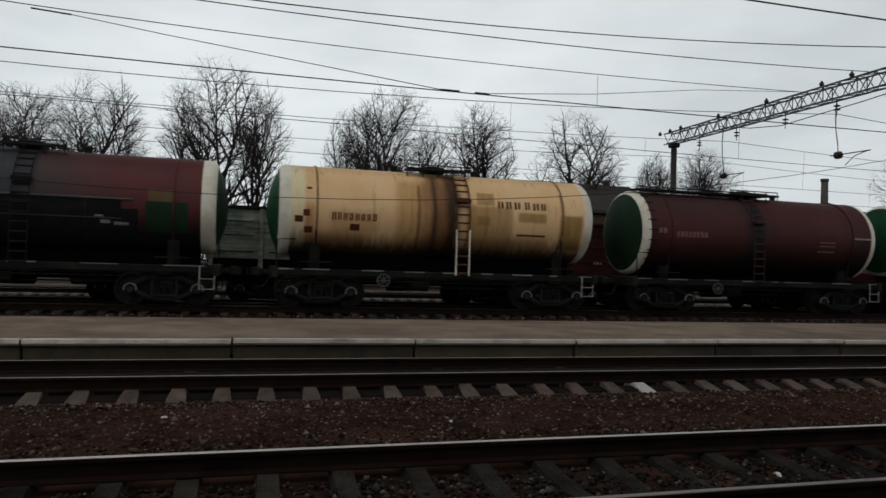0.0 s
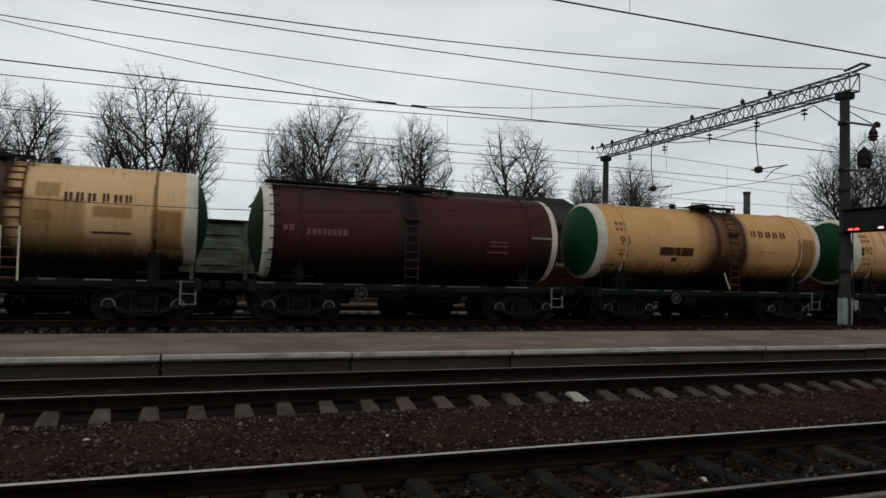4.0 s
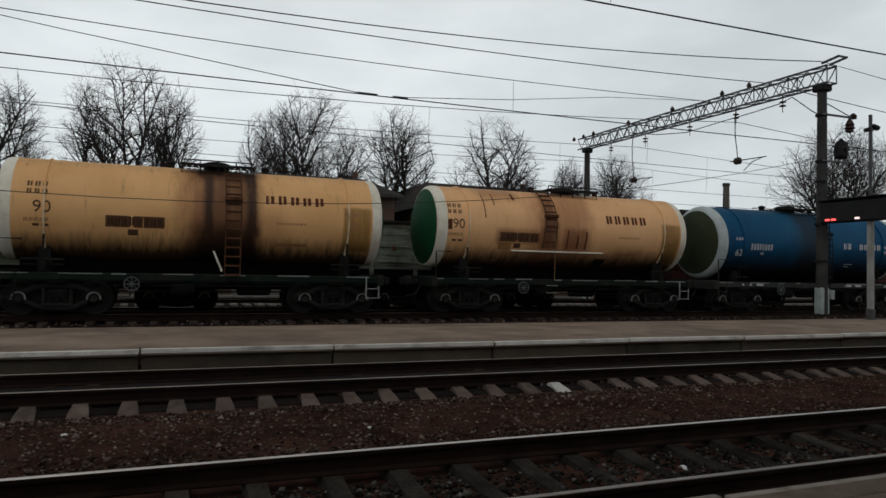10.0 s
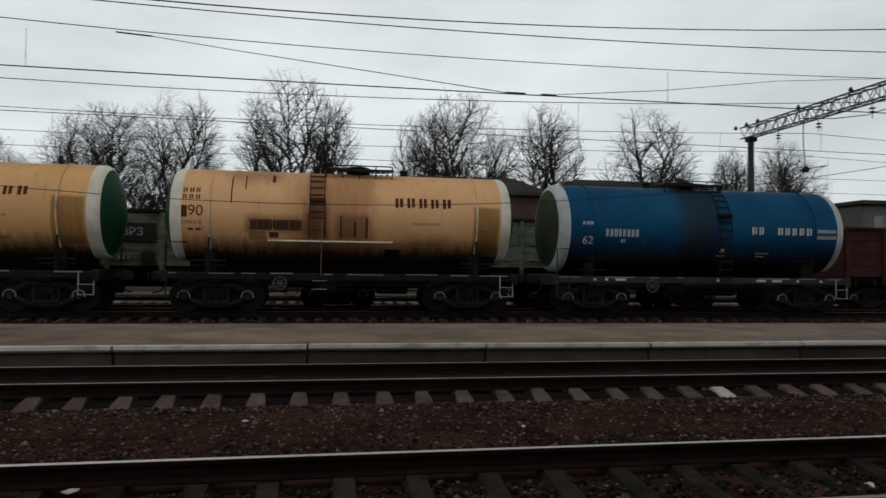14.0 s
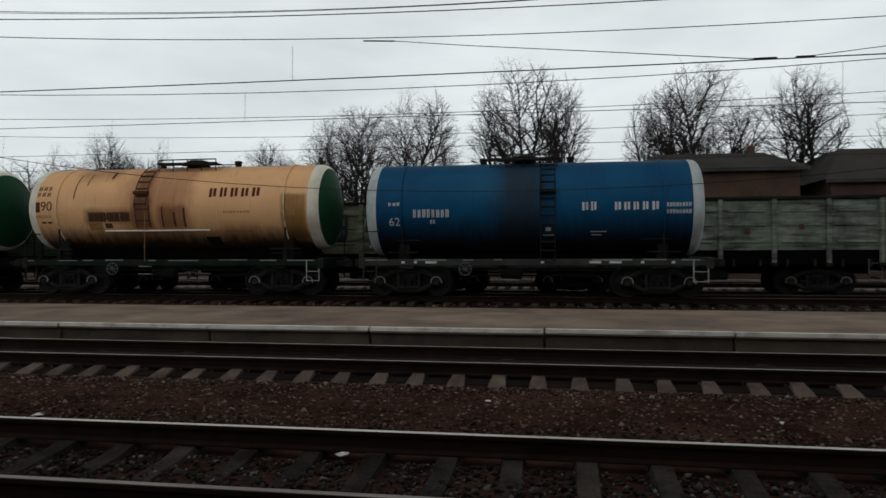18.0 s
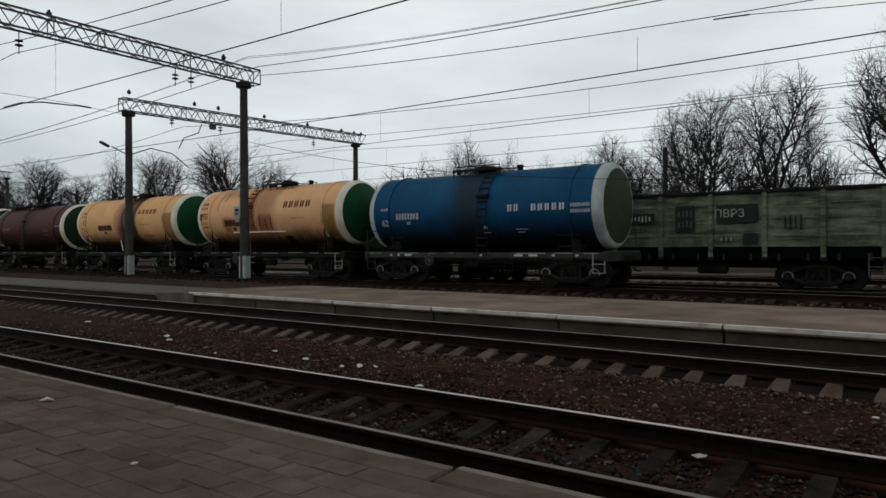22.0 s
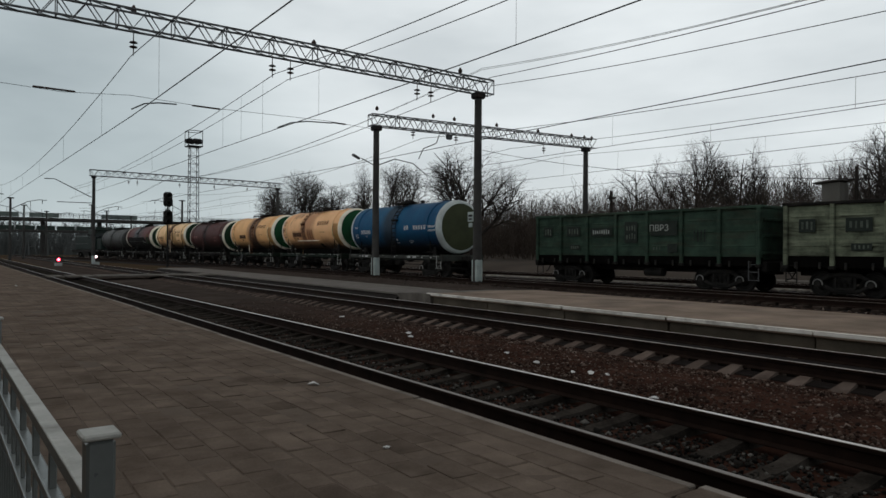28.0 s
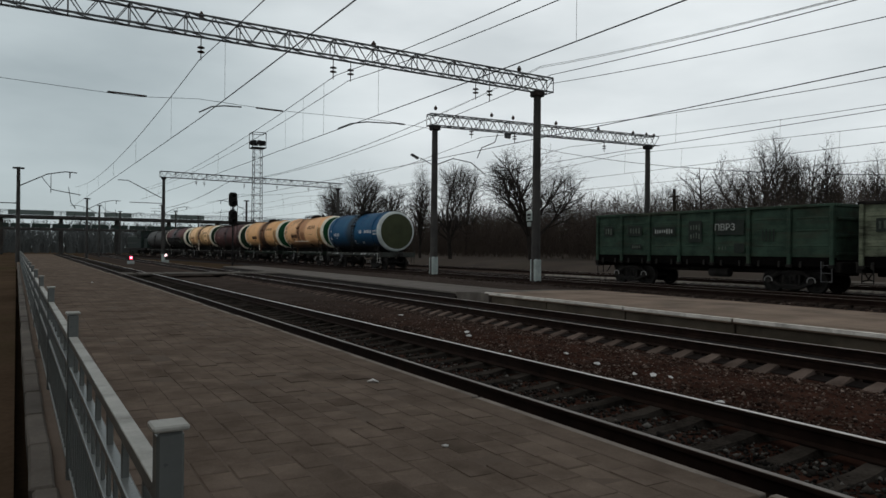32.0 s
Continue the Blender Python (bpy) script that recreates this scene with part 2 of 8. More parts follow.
BALLAST = surface("ballast", (0.0218, 0.0108, 0.0081), (0.0713, 0.0360, 0.0266), 0.95, scale=2.2, fine=26, bump=0.9, stain=(0.02, 0.017, 0.015), stain_amount=0.6, coord="Object", gloss=0.0)
EARTH = surface("bare_earth", (0.05, 0.035, 0.024), (0.10, 0.07, 0.048), 0.97, scale=0.35, fine=14, bump=0.7, stain=(0.05, 0.055, 0.022), stain_amount=0.5, gloss=0.0)
CONCRETE = surface("weathered_concrete", (0.095, 0.084, 0.074), (0.16, 0.143, 0.126), 0.9, scale=1.6, fine=45, bump=0.3, stain=(0.07, 0.06, 0.052), stain_amount=0.55, vary=0.1)
SLEEPER = surface("concrete_sleeper", (0.0970, 0.0722, 0.0612), (0.1630, 0.1278, 0.1093), 0.93, scale=3, fine=50, bump=0.3, stain=(0.045, 0.035, 0.03), stain_amount=0.7, vary=0.22, gloss=0.0)
RAIL_RUST = surface("rusty_rail_steel", (0.010, 0.0055, 0.004), (0.026, 0.0145, 0.0105), 0.8, 0.3, scale=4, fine=60, bump=0.3)
RAIL_TOP = surface("polished_rail_head", (0.4800, 0.4480, 0.4240), (0.6240, 0.5840, 0.5520), 0.36, 1.0, scale=6, fine=90, bump=0.05, stretch=(0.2, 1, 1))
RAIL_WORN = surface("browned_rail_head", (0.25, 0.21, 0.185), (0.42, 0.365, 0.33), 0.45, 1.0, scale=6, fine=90, bump=0.05, stretch=(0.2, 1, 1))
RAIL_DULL = surface("dull_rail_head", (0.16, 0.14, 0.125), (0.30, 0.27, 0.245), 0.5, 0.8, scale=6, fine=90, bump=0.05, stretch=(0.2, 1, 1))
ASPHALT = surface("worn_asphalt", (0.1961, 0.1452, 0.1102), (0.2850, 0.2156, 0.1663), 0.95, scale=0.7, fine=70, bump=0.35, stain=(0.09, 0.078, 0.067), stain_amount=0.6)
WHITE_EDGE = surface("worn_white_paint", (0.60, 0.565, 0.52), (0.80, 0.77, 0.72), 0.8, scale=2.5, fine=30, bump=0.2, stain=(0.2, 0.18, 0.16), stain_amount=0.7, vary=0.12)
PAVER = surface("concrete_paver", (0.125, 0.0985, 0.0800), (0.180, 0.143, 0.117), 0.9, scale=2.5, fine=60, bump=0.5, stain=(0.075, 0.058, 0.046), stain_amount=0.45, vary=0.09, gloss=0.0)
STEEL_GREY = surface("galvanised_steel", (0.075, 0.078, 0.082), (0.14, 0.144, 0.148), 0.6, 0.5, scale=3, fine=40, bump=0.12, stain=(0.09, 0.06, 0.045), stain_amount=0.3)
STEEL_DARK = surface("dark_painted_steel", (0.012, 0.0125, 0.013), (0.03, 0.03, 0.032), 0.7, 0.2, scale=3, fine=40, bump=0.15, stain=(0.05, 0.03, 0.022), stain_amount=0.4)
POST = surface("concrete_mast", (0.036, 0.035, 0.034), (0.072, 0.069, 0.066), 0.9, scale=1.5, fine=40, bump=0.25, stain=(0.04, 0.035, 0.03), stain_amount=0.5)
BASE_WHITE = surface("whitewashed_footing", (0.26, 0.31, 0.30), (0.44, 0.49, 0.47), 0.85, scale=2.5, fine=30, bump=0.25, stain=(0.2, 0.21, 0.2), stain_amount=0.5)
FENCE = surface("grey_fence_paint", (0.10, 0.113, 0.112), (0.15, 0.165, 0.162), 0.32, scale=3, fine=40, bump=0.08, stain=(0.08, 0.075, 0.068), stain_amount=0.35, gloss=0.6)
WIRE = surface("copper_wire", (0.02, 0.021, 0.022), (0.04, 0.041, 0.042), 0.6, 0.5, scale=4, fine=30, bump=0)
PORCELAIN = surface("brown_insulator", (0.025, 0.016, 0.013), (0.05, 0.03, 0.024), 0.3, scale=5, fine=30, bump=0)
BARK = surface("grey_brown_bark", (0.016, 0.0135, 0.012), (0.036, 0.030, 0.026), 0.95, scale=2, fine=22, bump=0.5, stretch=(1, 1, 0.25))
TWIG = surface("bare_twigs", (0.026, 0.022, 0.020), (0.052, 0.045, 0.040), 0.95, scale=1, fine=12, bump=0)
LITTER = surface("white_litter", (0.6, 0.6, 0.6), (0.8, 0.8, 0.79), 0.7, scale=8, fine=60, bump=0.2)
UNDER = surface("grimy_running_gear", (0.010, 0.0095, 0.009), (0.033, 0.031, 0.029), 0.85, 0.0, scale=2.5, fine=30, bump=0.3, stain=(0.05, 0.04, 0.032), stain_amount=0.25)
WHEEL = surface("worn_wheel_steel", (0.009, 0.0085, 0.008), (0.026, 0.024, 0.022), 0.6, 0.3, scale=3, fine=40, bump=0.2)
HUB = surface("axle_arch_highlight", (0.20, 0.195, 0.19), (0.36, 0.35, 0.335), 0.5, 0.5, scale=3, fine=30, bump=0.1)
BLACK = surface("soot_black", (0.008, 0.008, 0.008), (0.02, 0.019, 0.018), 0.85, scale=3, fine=30, bump=0.1)


def mottle(mat, scale, low, high):
    """Broad patches of wear and damp that run across the pieces."""
    n, l = mat.node_tree.nodes, mat.node_tree.links
    bs = n["Principled BSDF"]
    was = bs.inputs["Base Color"].links[0].from_socket
    geo, no, rp, mx = n.new("ShaderNodeNewGeometry"), n.new("ShaderNodeTexNoise"), n.new("ShaderNodeMapRange"), n.new("ShaderNodeMixRGB")
    no.inputs["Scale"].default_value, no.inputs["Detail"].default_value, no.inputs["Roughness"].default_value = scale, 6.0, 0.65
    l.new(geo.outputs["Position"], no.inputs["Vector"])
    rp.inputs["From Min"].default_value, rp.inputs["From Max"].default_value = 0.32, 0.68
    rp.inputs["To Min"].default_value, rp.inputs["To Max"].default_value = low, high
    l.new(no.outputs["Fac"], rp.inputs["Value"])
    mx.blend_type, mx.inputs["Fac"].default_value = "MULTIPLY", 1.0
    l.new(was, mx.inputs["Color1"])
    l.new(rp.outputs["Result"], mx.inputs["Color2"])
    l.new(mx.outputs["Color"], bs.inputs["Base Color"])


def older_west(mat, colour, x0, x1, amount):
    """Older, greyer stone towards the station throat, with a ragged change."""
    n, l = mat.node_tree.nodes, mat.node_tree.links
    bs = n["Principled BSDF"]
    was = bs.inputs["Base Color"].links[0].from_socket
    geo, sp, no, ad, rp, mx = n.new("ShaderNodeNewGeometry"), n.new("ShaderNodeSeparateXYZ"), n.new("ShaderNodeTexNoise"), n.new("ShaderNodeMath"), n.new("ShaderNodeMapRange"), n.new("ShaderNodeMixRGB")
    no.inputs["Scale"].default_value, no.inputs["Detail"].default_value = 0.7, 5.0
    l.new(geo.outputs["Position"], no.inputs["Vector"])
    l.new(geo.outputs["Position"], sp.inputs["Vector"])
    ad.operation, ad.inputs[1].default_value = "MULTIPLY_ADD", 9.0
    l.new(no.outputs["Fac"], ad.inputs[0])
    l.new(sp.outputs["X"], ad.inputs[2])
    rp.inputs["From Min"].default_value, rp.inputs["From Max"].default_value = x0 + 4.5, x1 + 4.5
    rp.inputs["To Min"].default_value, rp.inputs["To Max"].default_value = amount, 0.0
    l.new(ad.outputs["Value"], rp.inputs["Value"])
    l.new(rp.outputs["Result"], mx.inputs["Fac"])
    l.new(was, mx.inputs["Color1"])
    mx.inputs["Color2"].default_value = (*colour, 1)
    l.new(mx.outputs["Color"], bs.inputs["Base Color"])


mottle(PAVER, 1.6, 0.74, 1.26)
mottle(ASPHALT, 0.7, 0.78, 1.2)
older_west(BALLAST, (0.062, 0.053, 0.047), -26, -11, 0.8)
mottle(BALLAST, 0.8, 0.7, 1.3)
mottle(CONCRETE, 1.1, 0.72, 1.2)


# ---- ground and tracks ----
def bend_1(x):
    """Sideways shift of the platform track, which leans away westwards."""
    return 0.0085 * (x - math.sqrt(x * x + 60))


def bend_2(x):
    """Sideways shift of the second track beyond the island platform's end."""
    return 0.006 * (x + 22 - math.sqrt((x + 22) ** 2 + 40))


def edge_bend(x):
    """Sideways shift of the near platform's edge."""
    return 0.0115 * (x - math.sqrt(x * x + 60))


def bend_far(x):
    """Sideways shift of the two farther tracks, which close up towards the station throat."""
    return 0.0175 * (x - math.sqrt(x * x + 100))


def bend_3(x):
    """Sideways shift of the train's track, which swings over at the throat."""
    d = max(0.0, -x - 60)
    return 0.008 * (x - math.sqrt(x * x + 100)) - 0.105 * (math.sqrt(d * d + 900) - 30)


ground_shape = Shape()
steps_x = [-2500, -900, -400] + list(range(-220, 140, 12)) + [200, 500, 1200, 2500]
steps_y = [-2500, -600, -150, -60, -30, -15, -6, 0, 6, 12, 18, 24, 30, 34, 38, 44, 52, 62, 80, 110, 160, 300, 700, 2500]
for yy in steps_y:
    for xx in steps_x:
        ground_shape.v.append((xx, yy, -0.30))
for j in range(len(steps_y) - 1):
    for i in range(len(steps_x) - 1):
        a = j * len(steps_x) + i
        ground_shape.f.append((a, a + 1, a + len(steps_x) + 1, a + len(steps_x)))
ground = tagged(part("ground", ground_shape, EARTH), "bare brown earth of the railway yard", "ground", kind="structure")

Y1, Y2, Y3, Y4 = 5.19, 10.61, 23.1, 27.9
Z3 = 0.15
X_W, X_E = -190.0, 95.0


def bed(name, yc, half, top, bend=None, x0=X_W, x1=X_E, mat=None, label="", foot=-0.32):
    """A ballast bed: a low bank with sloping shoulders."""
    prof = [(yc - half - 0.5, foot), (yc - half, top - 0.02), (yc - half * 0.4, top), (yc + half * 0.4, top), (yc + half, top - 0.02), (yc + half + 0.5, foot)]
    s = Shape().sweep(prof[::-1], x0, x1, 90, bend)
    return tagged(part(name, s, mat or BALLAST), label, "ballast", kind="structure")


bed("ballast_bed_1", Y1 - 0.1, 1.75, -0.262, bend_1, label="oily dark ballast between the sleepers of the platform track")
bed_2 = Shape().sweep([(6.2, -0.31), (6.4, -0.26), (7.4, -0.225), (8.7, -0.225), (9.15, -0.262), (12.3, -0.275), (12.4, -0.31)][::-1], X_W, X_E, 6)
tagged(part("ballast_bed_2", bed_2, BALLAST), "brown crushed stone ballast between two tracks", "ballast", kind="structure")
DARK_BED = surface("near_black_ballast", (0.006, 0.0046, 0.004), (0.020, 0.0145, 0.0125), 0.95, scale=2.2, fine=26, bump=0.9)
# the second sweep paints in the shade along the near rail's foot
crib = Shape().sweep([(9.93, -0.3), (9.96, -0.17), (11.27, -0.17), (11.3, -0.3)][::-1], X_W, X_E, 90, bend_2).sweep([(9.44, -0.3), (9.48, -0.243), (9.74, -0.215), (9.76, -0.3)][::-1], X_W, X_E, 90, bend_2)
tagged(part("crib_ballast", crib, DARK_BED), "dark ballast between the second track's rails and a painted shade strip outside", "ballast", kind="structure")
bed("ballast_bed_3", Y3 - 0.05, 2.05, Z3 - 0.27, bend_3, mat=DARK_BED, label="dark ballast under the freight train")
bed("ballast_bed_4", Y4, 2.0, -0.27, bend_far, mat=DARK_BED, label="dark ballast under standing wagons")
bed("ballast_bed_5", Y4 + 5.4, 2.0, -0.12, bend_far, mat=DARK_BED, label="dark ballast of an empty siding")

RAIL_PROF = [(-0.075, -0.18), (0.075, -0.18), (0.075, -0.165), (0.012, -0.145), (0.010, -0.045), (0.036, -0.035), (0.037, -0.006), (0.030, 0.0), (-0.030, 0.0), (-0.037, -0.006), (-0.036, -0.035), (-0.010, -0.045), (-0.012, -0.145), (-0.075, -0.165)]


def cast_sleeper(mat, dip=0.05):
    """Concrete sleeper: narrow top, wide foot, sunken middle, ends that slope down."""
    rows = [(0.0, -dip, 0.085), (0.5, -dip * 0.5, 0.085), (0.68, 0.0, 0.085), (0.9, 0.028, 0.085), (1.15, -0.04, 0.115), (1.34, -0.10, 0.125)]
    rows = [(-y, z, w) for y, z, w in rows[:0:-1]] + rows
    s = Shape()
    for y, z, w in rows:
        s.v += [(-0.13, y, -0.2), (-w, y, z), (w, y, z), (0.13, y, -0.2)]
    for i in range(len(rows) - 1):
        k = 4 * i
        s.f += [(k + j, k + j + 1, k + j + 5, k + j + 4) for j in range(3)]
    s.f += [(3, 2, 1, 0), tuple(len(s.v) - 4 + j for j in range(4))]
    return s.mesh("sleeper", mat, 20)


SLEEPER_MESH = Shape().slab((0, 0, -0.09), (0.235, 2.70, 0.18), 0.02).mesh("sleeper", SLEEPER)
LONG_MESH = cast_sleeper(SLEEPER)
SLEEPER_GRIMY = surface("grimy_concrete_sleeper", (0.032, 0.024, 0.020), (0.066, 0.051, 0.043), 0.93, scale=3, fine=50, bump=0.3, stain=(0.025, 0.02, 0.017), stain_amount=0.8, vary=0.3, gloss=0.0)
GRIMY_MESH = Shape().slab((0, 0, -0.09), (0.235, 2.70, 0.18), 0.02).mesh("sleeper", SLEEPER_GRIMY)
SLEEPER_PALE = surface("pale_concrete_sleeper", (0.30, 0.27, 0.24), (0.44, 0.40, 0.36), 0.93, scale=3, fine=50, bump=0.3, stain=(0.12, 0.1, 0.085), stain_amount=0.7, vary=0.2, gloss=0.0)
CLEAN_MESH = Shape().slab((0, 0, -0.09), (0.26, 2.70, 0.18), 0.02).mesh("sleeper", SLEEPER_PALE)
PALE = surface("pale_new_concrete", (0.45, 0.44, 0.42), (0.6, 0.58, 0.55), 0.85, scale=4, fine=40, bump=0.2)
PALE_MESH = cast_sleeper(PALE)
OILY_SLEEPER = surface("oil_grimed_sleeper", (0.018, 0.0155, 0.0135), (0.062, 0.054, 0.047), 0.9, scale=2.6, fine=30, bump=0.4, stain=(0.014, 0.0125, 0.011), stain_amount=0.8, vary=0.25, gloss=0.0)
OILY_MESH = cast_sleeper(OILY_SLEEPER, 0.06)


def track(name, yc, z, first, pitch, near_x, mesh, label, bend=None, x0=X_W, x1=X_E, top=-0.185):
    t = thing(name, label, "railway track", kind="structure")
    for side, polish in ((-0.797, RAIL_DULL if name == "track_1" else RAIL_WORN), (0.797, RAIL_TOP if name == "track_1" else RAIL_WORN)):
        prof = [(yc + side + a, z + b) for a, b in RAIL_PROF]
        r = part("rail", Shape().sweep(prof[::-1], x0, x1, 90 if bend else 6, bend), RAIL_RUST, t)
        head = [(yc + side + a, z + b) for a, b in ((-0.030, 0.0005), (0.030, 0.0005), (0.027, 0.003), (-0.027, 0.003))]
        part("rail_head", Shape().sweep(head[::-1], x0, x1, 90 if bend else 6, bend), polish, r, "worn running surface")
    rng = random.Random(name)
    rest = Shape()
    k0, k1 = math.ceil((x0 - first) / pitch), math.floor((x1 - first) / pitch)
    for k in range(k0, k1 + 1):
        x = first + k * pitch
        y = yc + (bend(x) if bend else 0) + rng.uniform(-0.03, 0.03)
        a, dz = rng.uniform(-1.2, 1.2), rng.uniform(-0.012, 0.008)
        if near_x[0] <= x <= near_x[1]:
            me = PALE_MESH if (name == "track_2" and k == 9) else mesh
            part("sleeper", me, None, t, at=pose(x + rng.uniform(-0.015, 0.015), y, z + top + dz, 0, 0, a))
        else:
            rest.box((x, y, z + top + dz - 0.09), (0.25, 2.7, 0.18), (0, 0, a))
    if rest.v:
        ob = part("far_sleepers", rest, OILY_SLEEPER if mesh is OILY_MESH else SLEEPER_GRIMY if mesh is GRIMY_MESH else SLEEPER, t, smooth=0)
        ob["kind"] = "stuff"
    return t


# ---- freight train running gear, shared by all wagons ----
def side_frame_shape():
    """Cast side frame of a two-axle bogie, seen from outside."""
    s = Shape()
    for k in (-1, 1):
        s.slab((k * 0.925, 0, 0.50), (0.34, 0.20, 0.26), 0.03)
        s.tube([(k * 0.86, 0, 0.60), (k * 0.50, 0, 0.80), (0, 0, 0.84)], [0.085, 0.09, 0.095], 8)
        s.tube([(k * 0.82, 0, 0.42), (k * 0.45, 0, 0.24), (0, 0, 0.20)], [0.075, 0.085, 0.09], 8)
        s.tube([(k * 0.34, 0, 0.22), (k * 0.34, 0, 0.82)], 0.06, 8)
    s.slab((0, 0, 0.30), (0.72, 0.24, 0.10), 0.02)
    return s


SIDE_FRAME = side_frame_shape().mesh("side_frame", UNDER)
spring_shape = Shape()
for i in range(5):
    spring_shape.lathe([(0.36 + i * 0.065, 0.075), (0.385 + i * 0.065, 0.088), (0.41 + i * 0.065, 0.075)], (0, 0, 0), "z", 10)
SPRING = spring_shape.mesh("spring", UNDER)
AXLE_CAP = Shape().lathe([(-0.05, 0.02), (-0.05, 0.10), (-0.03, 0.115), (0.10, 0.125), (0.16, 0.13)], (0, 0, 0), "y", 16).mesh("axle_box", UNDER)
# pale upper half ring: the highlight on the adapter arch, painted in
AXLE_RIM = Shape().tube([(0.17 * math.cos(a), -0.055, 0.17 * math.sin(a)) for a in [math.radians(-12 + 204 * i / 16) for i in range(17)]], 0.024, 6).mesh("adapter_arch", HUB)
WHEEL_MESH = Shape().lathe([(-0.065, 0.12), (-0.065, 0.20), (-0.03, 0.24), (-0.03, 0.385), (-0.065, 0.40), (-0.065, 0.470), (0.045, 0.478), (0.065, 0.505), (0.07, 0.49), (0.065, 0.39), (0.01, 0.37), (0.01, 0.22), (0.065, 0.19), (0.065, 0.12)], (0, 0, 0), "y", 28).mesh("wheel", WHEEL)
AXLE_MESH = Shape().tube([(0, -1.0, 0), (0, 1.0, 0)], 0.085, 12).mesh("axle", WHEEL)
BOLSTER = Shape().slab((0, 0, 0.62), (0.46, 2.1, 0.26), 0.03).lathe([(0.74, 0.3), (0.86, 0.28)], (0, 0, 0), "z", 20).mesh("bolster", UNDER)
BRAKE = Shape().box((0.46, 0, 0.42), (0.06, 1.9, 0.1)).box((-0.46, 0, 0.42), (0.06, 1.9, 0.1)).tube([(-0.45, 0.2, 0.36), (0.45, 0.2, 0.36)], 0.025, 6).slab((0.48, 0.8, 0.45), (0.1, 0.12, 0.36), 0.02).slab((-0.48, 0.8, 0.45), (0.1, 0.12, 0.36), 0.02).slab((0.48, -0.8, 0.45), (0.1, 0.12, 0.36), 0.02).slab((-0.48, -0.8, 0.45), (0.1, 0.12, 0.36), 0.02).mesh("brake_rigging", UNDER)
COUPLER = Shape().slab((0.2, 0, 1.06), (0.5, 0.16, 0.18), 0.03).slab((0.52, 0.04, 1.06), (0.26, 0.34, 0.32), 0.06).slab((0.66, -0.12, 1.06), (0.2, 0.12, 0.28), 0.04).tube([(0.1, 0.35, 0.98), (0.35, 0.36, 0.6), (0.62, 0.2, 0.55)], 0.028, 8).mesh("coupler", UNDER)


def bogie(car, x):
    for sy in (-1.02, 1.02):
        sf = part("side_frame", SIDE_FRAME, None, car, at=pose(x, sy, 0))
        for k in (-0.2, 0.0, 0.2):
            part("spring", SPRING, None, sf, at=pose(k, 0, 0))
        for k in (-0.925, 0.925):
            part("axle_box", AXLE_CAP, None, sf, "grimy axle box", at=pose(k, -0.1 if sy < 0 else 0.1, 0.475, 0, 0, 0 if sy < 0 else 180))
            part("adapter_arch", AXLE_RIM, None, sf, "arch over the axle, its upper highlight painted bright", at=pose(k, -0.1 if sy < 0 else 0.1, 0.475, 0, 0, 0 if sy < 0 else 180))
    part("bolster", BOLSTER, None, car, at=pose(x, 0, 0))
    part("brake_rigging", BRAKE, None, car, at=pose(x, 0, 0))
    for k in (-0.925, 0.925):
        ws = part("axle", AXLE_MESH, None, car, at=pose(x + k, 0, 0.475))
        for sy in (-0.79, 0.79):
            part("wheel", WHEEL_MESH, None, ws, at=pose(0, sy, 0, 0, 0, 0 if sy < 0 else 180))
        AXLES.append((car, ws, x + k))


AXLES = []


# ---- tank wagons ----
R_TANK, Z_TANK = 1.5, 2.82
BARRELS = {"t0": (1.46, 3.03), "t1": (1.45, 3.08), "t2": (1.53, 2.86), "t3": (1.46, 3.0), "t4": (1.45, 3.0), "t5": (1.51, 2.83)}


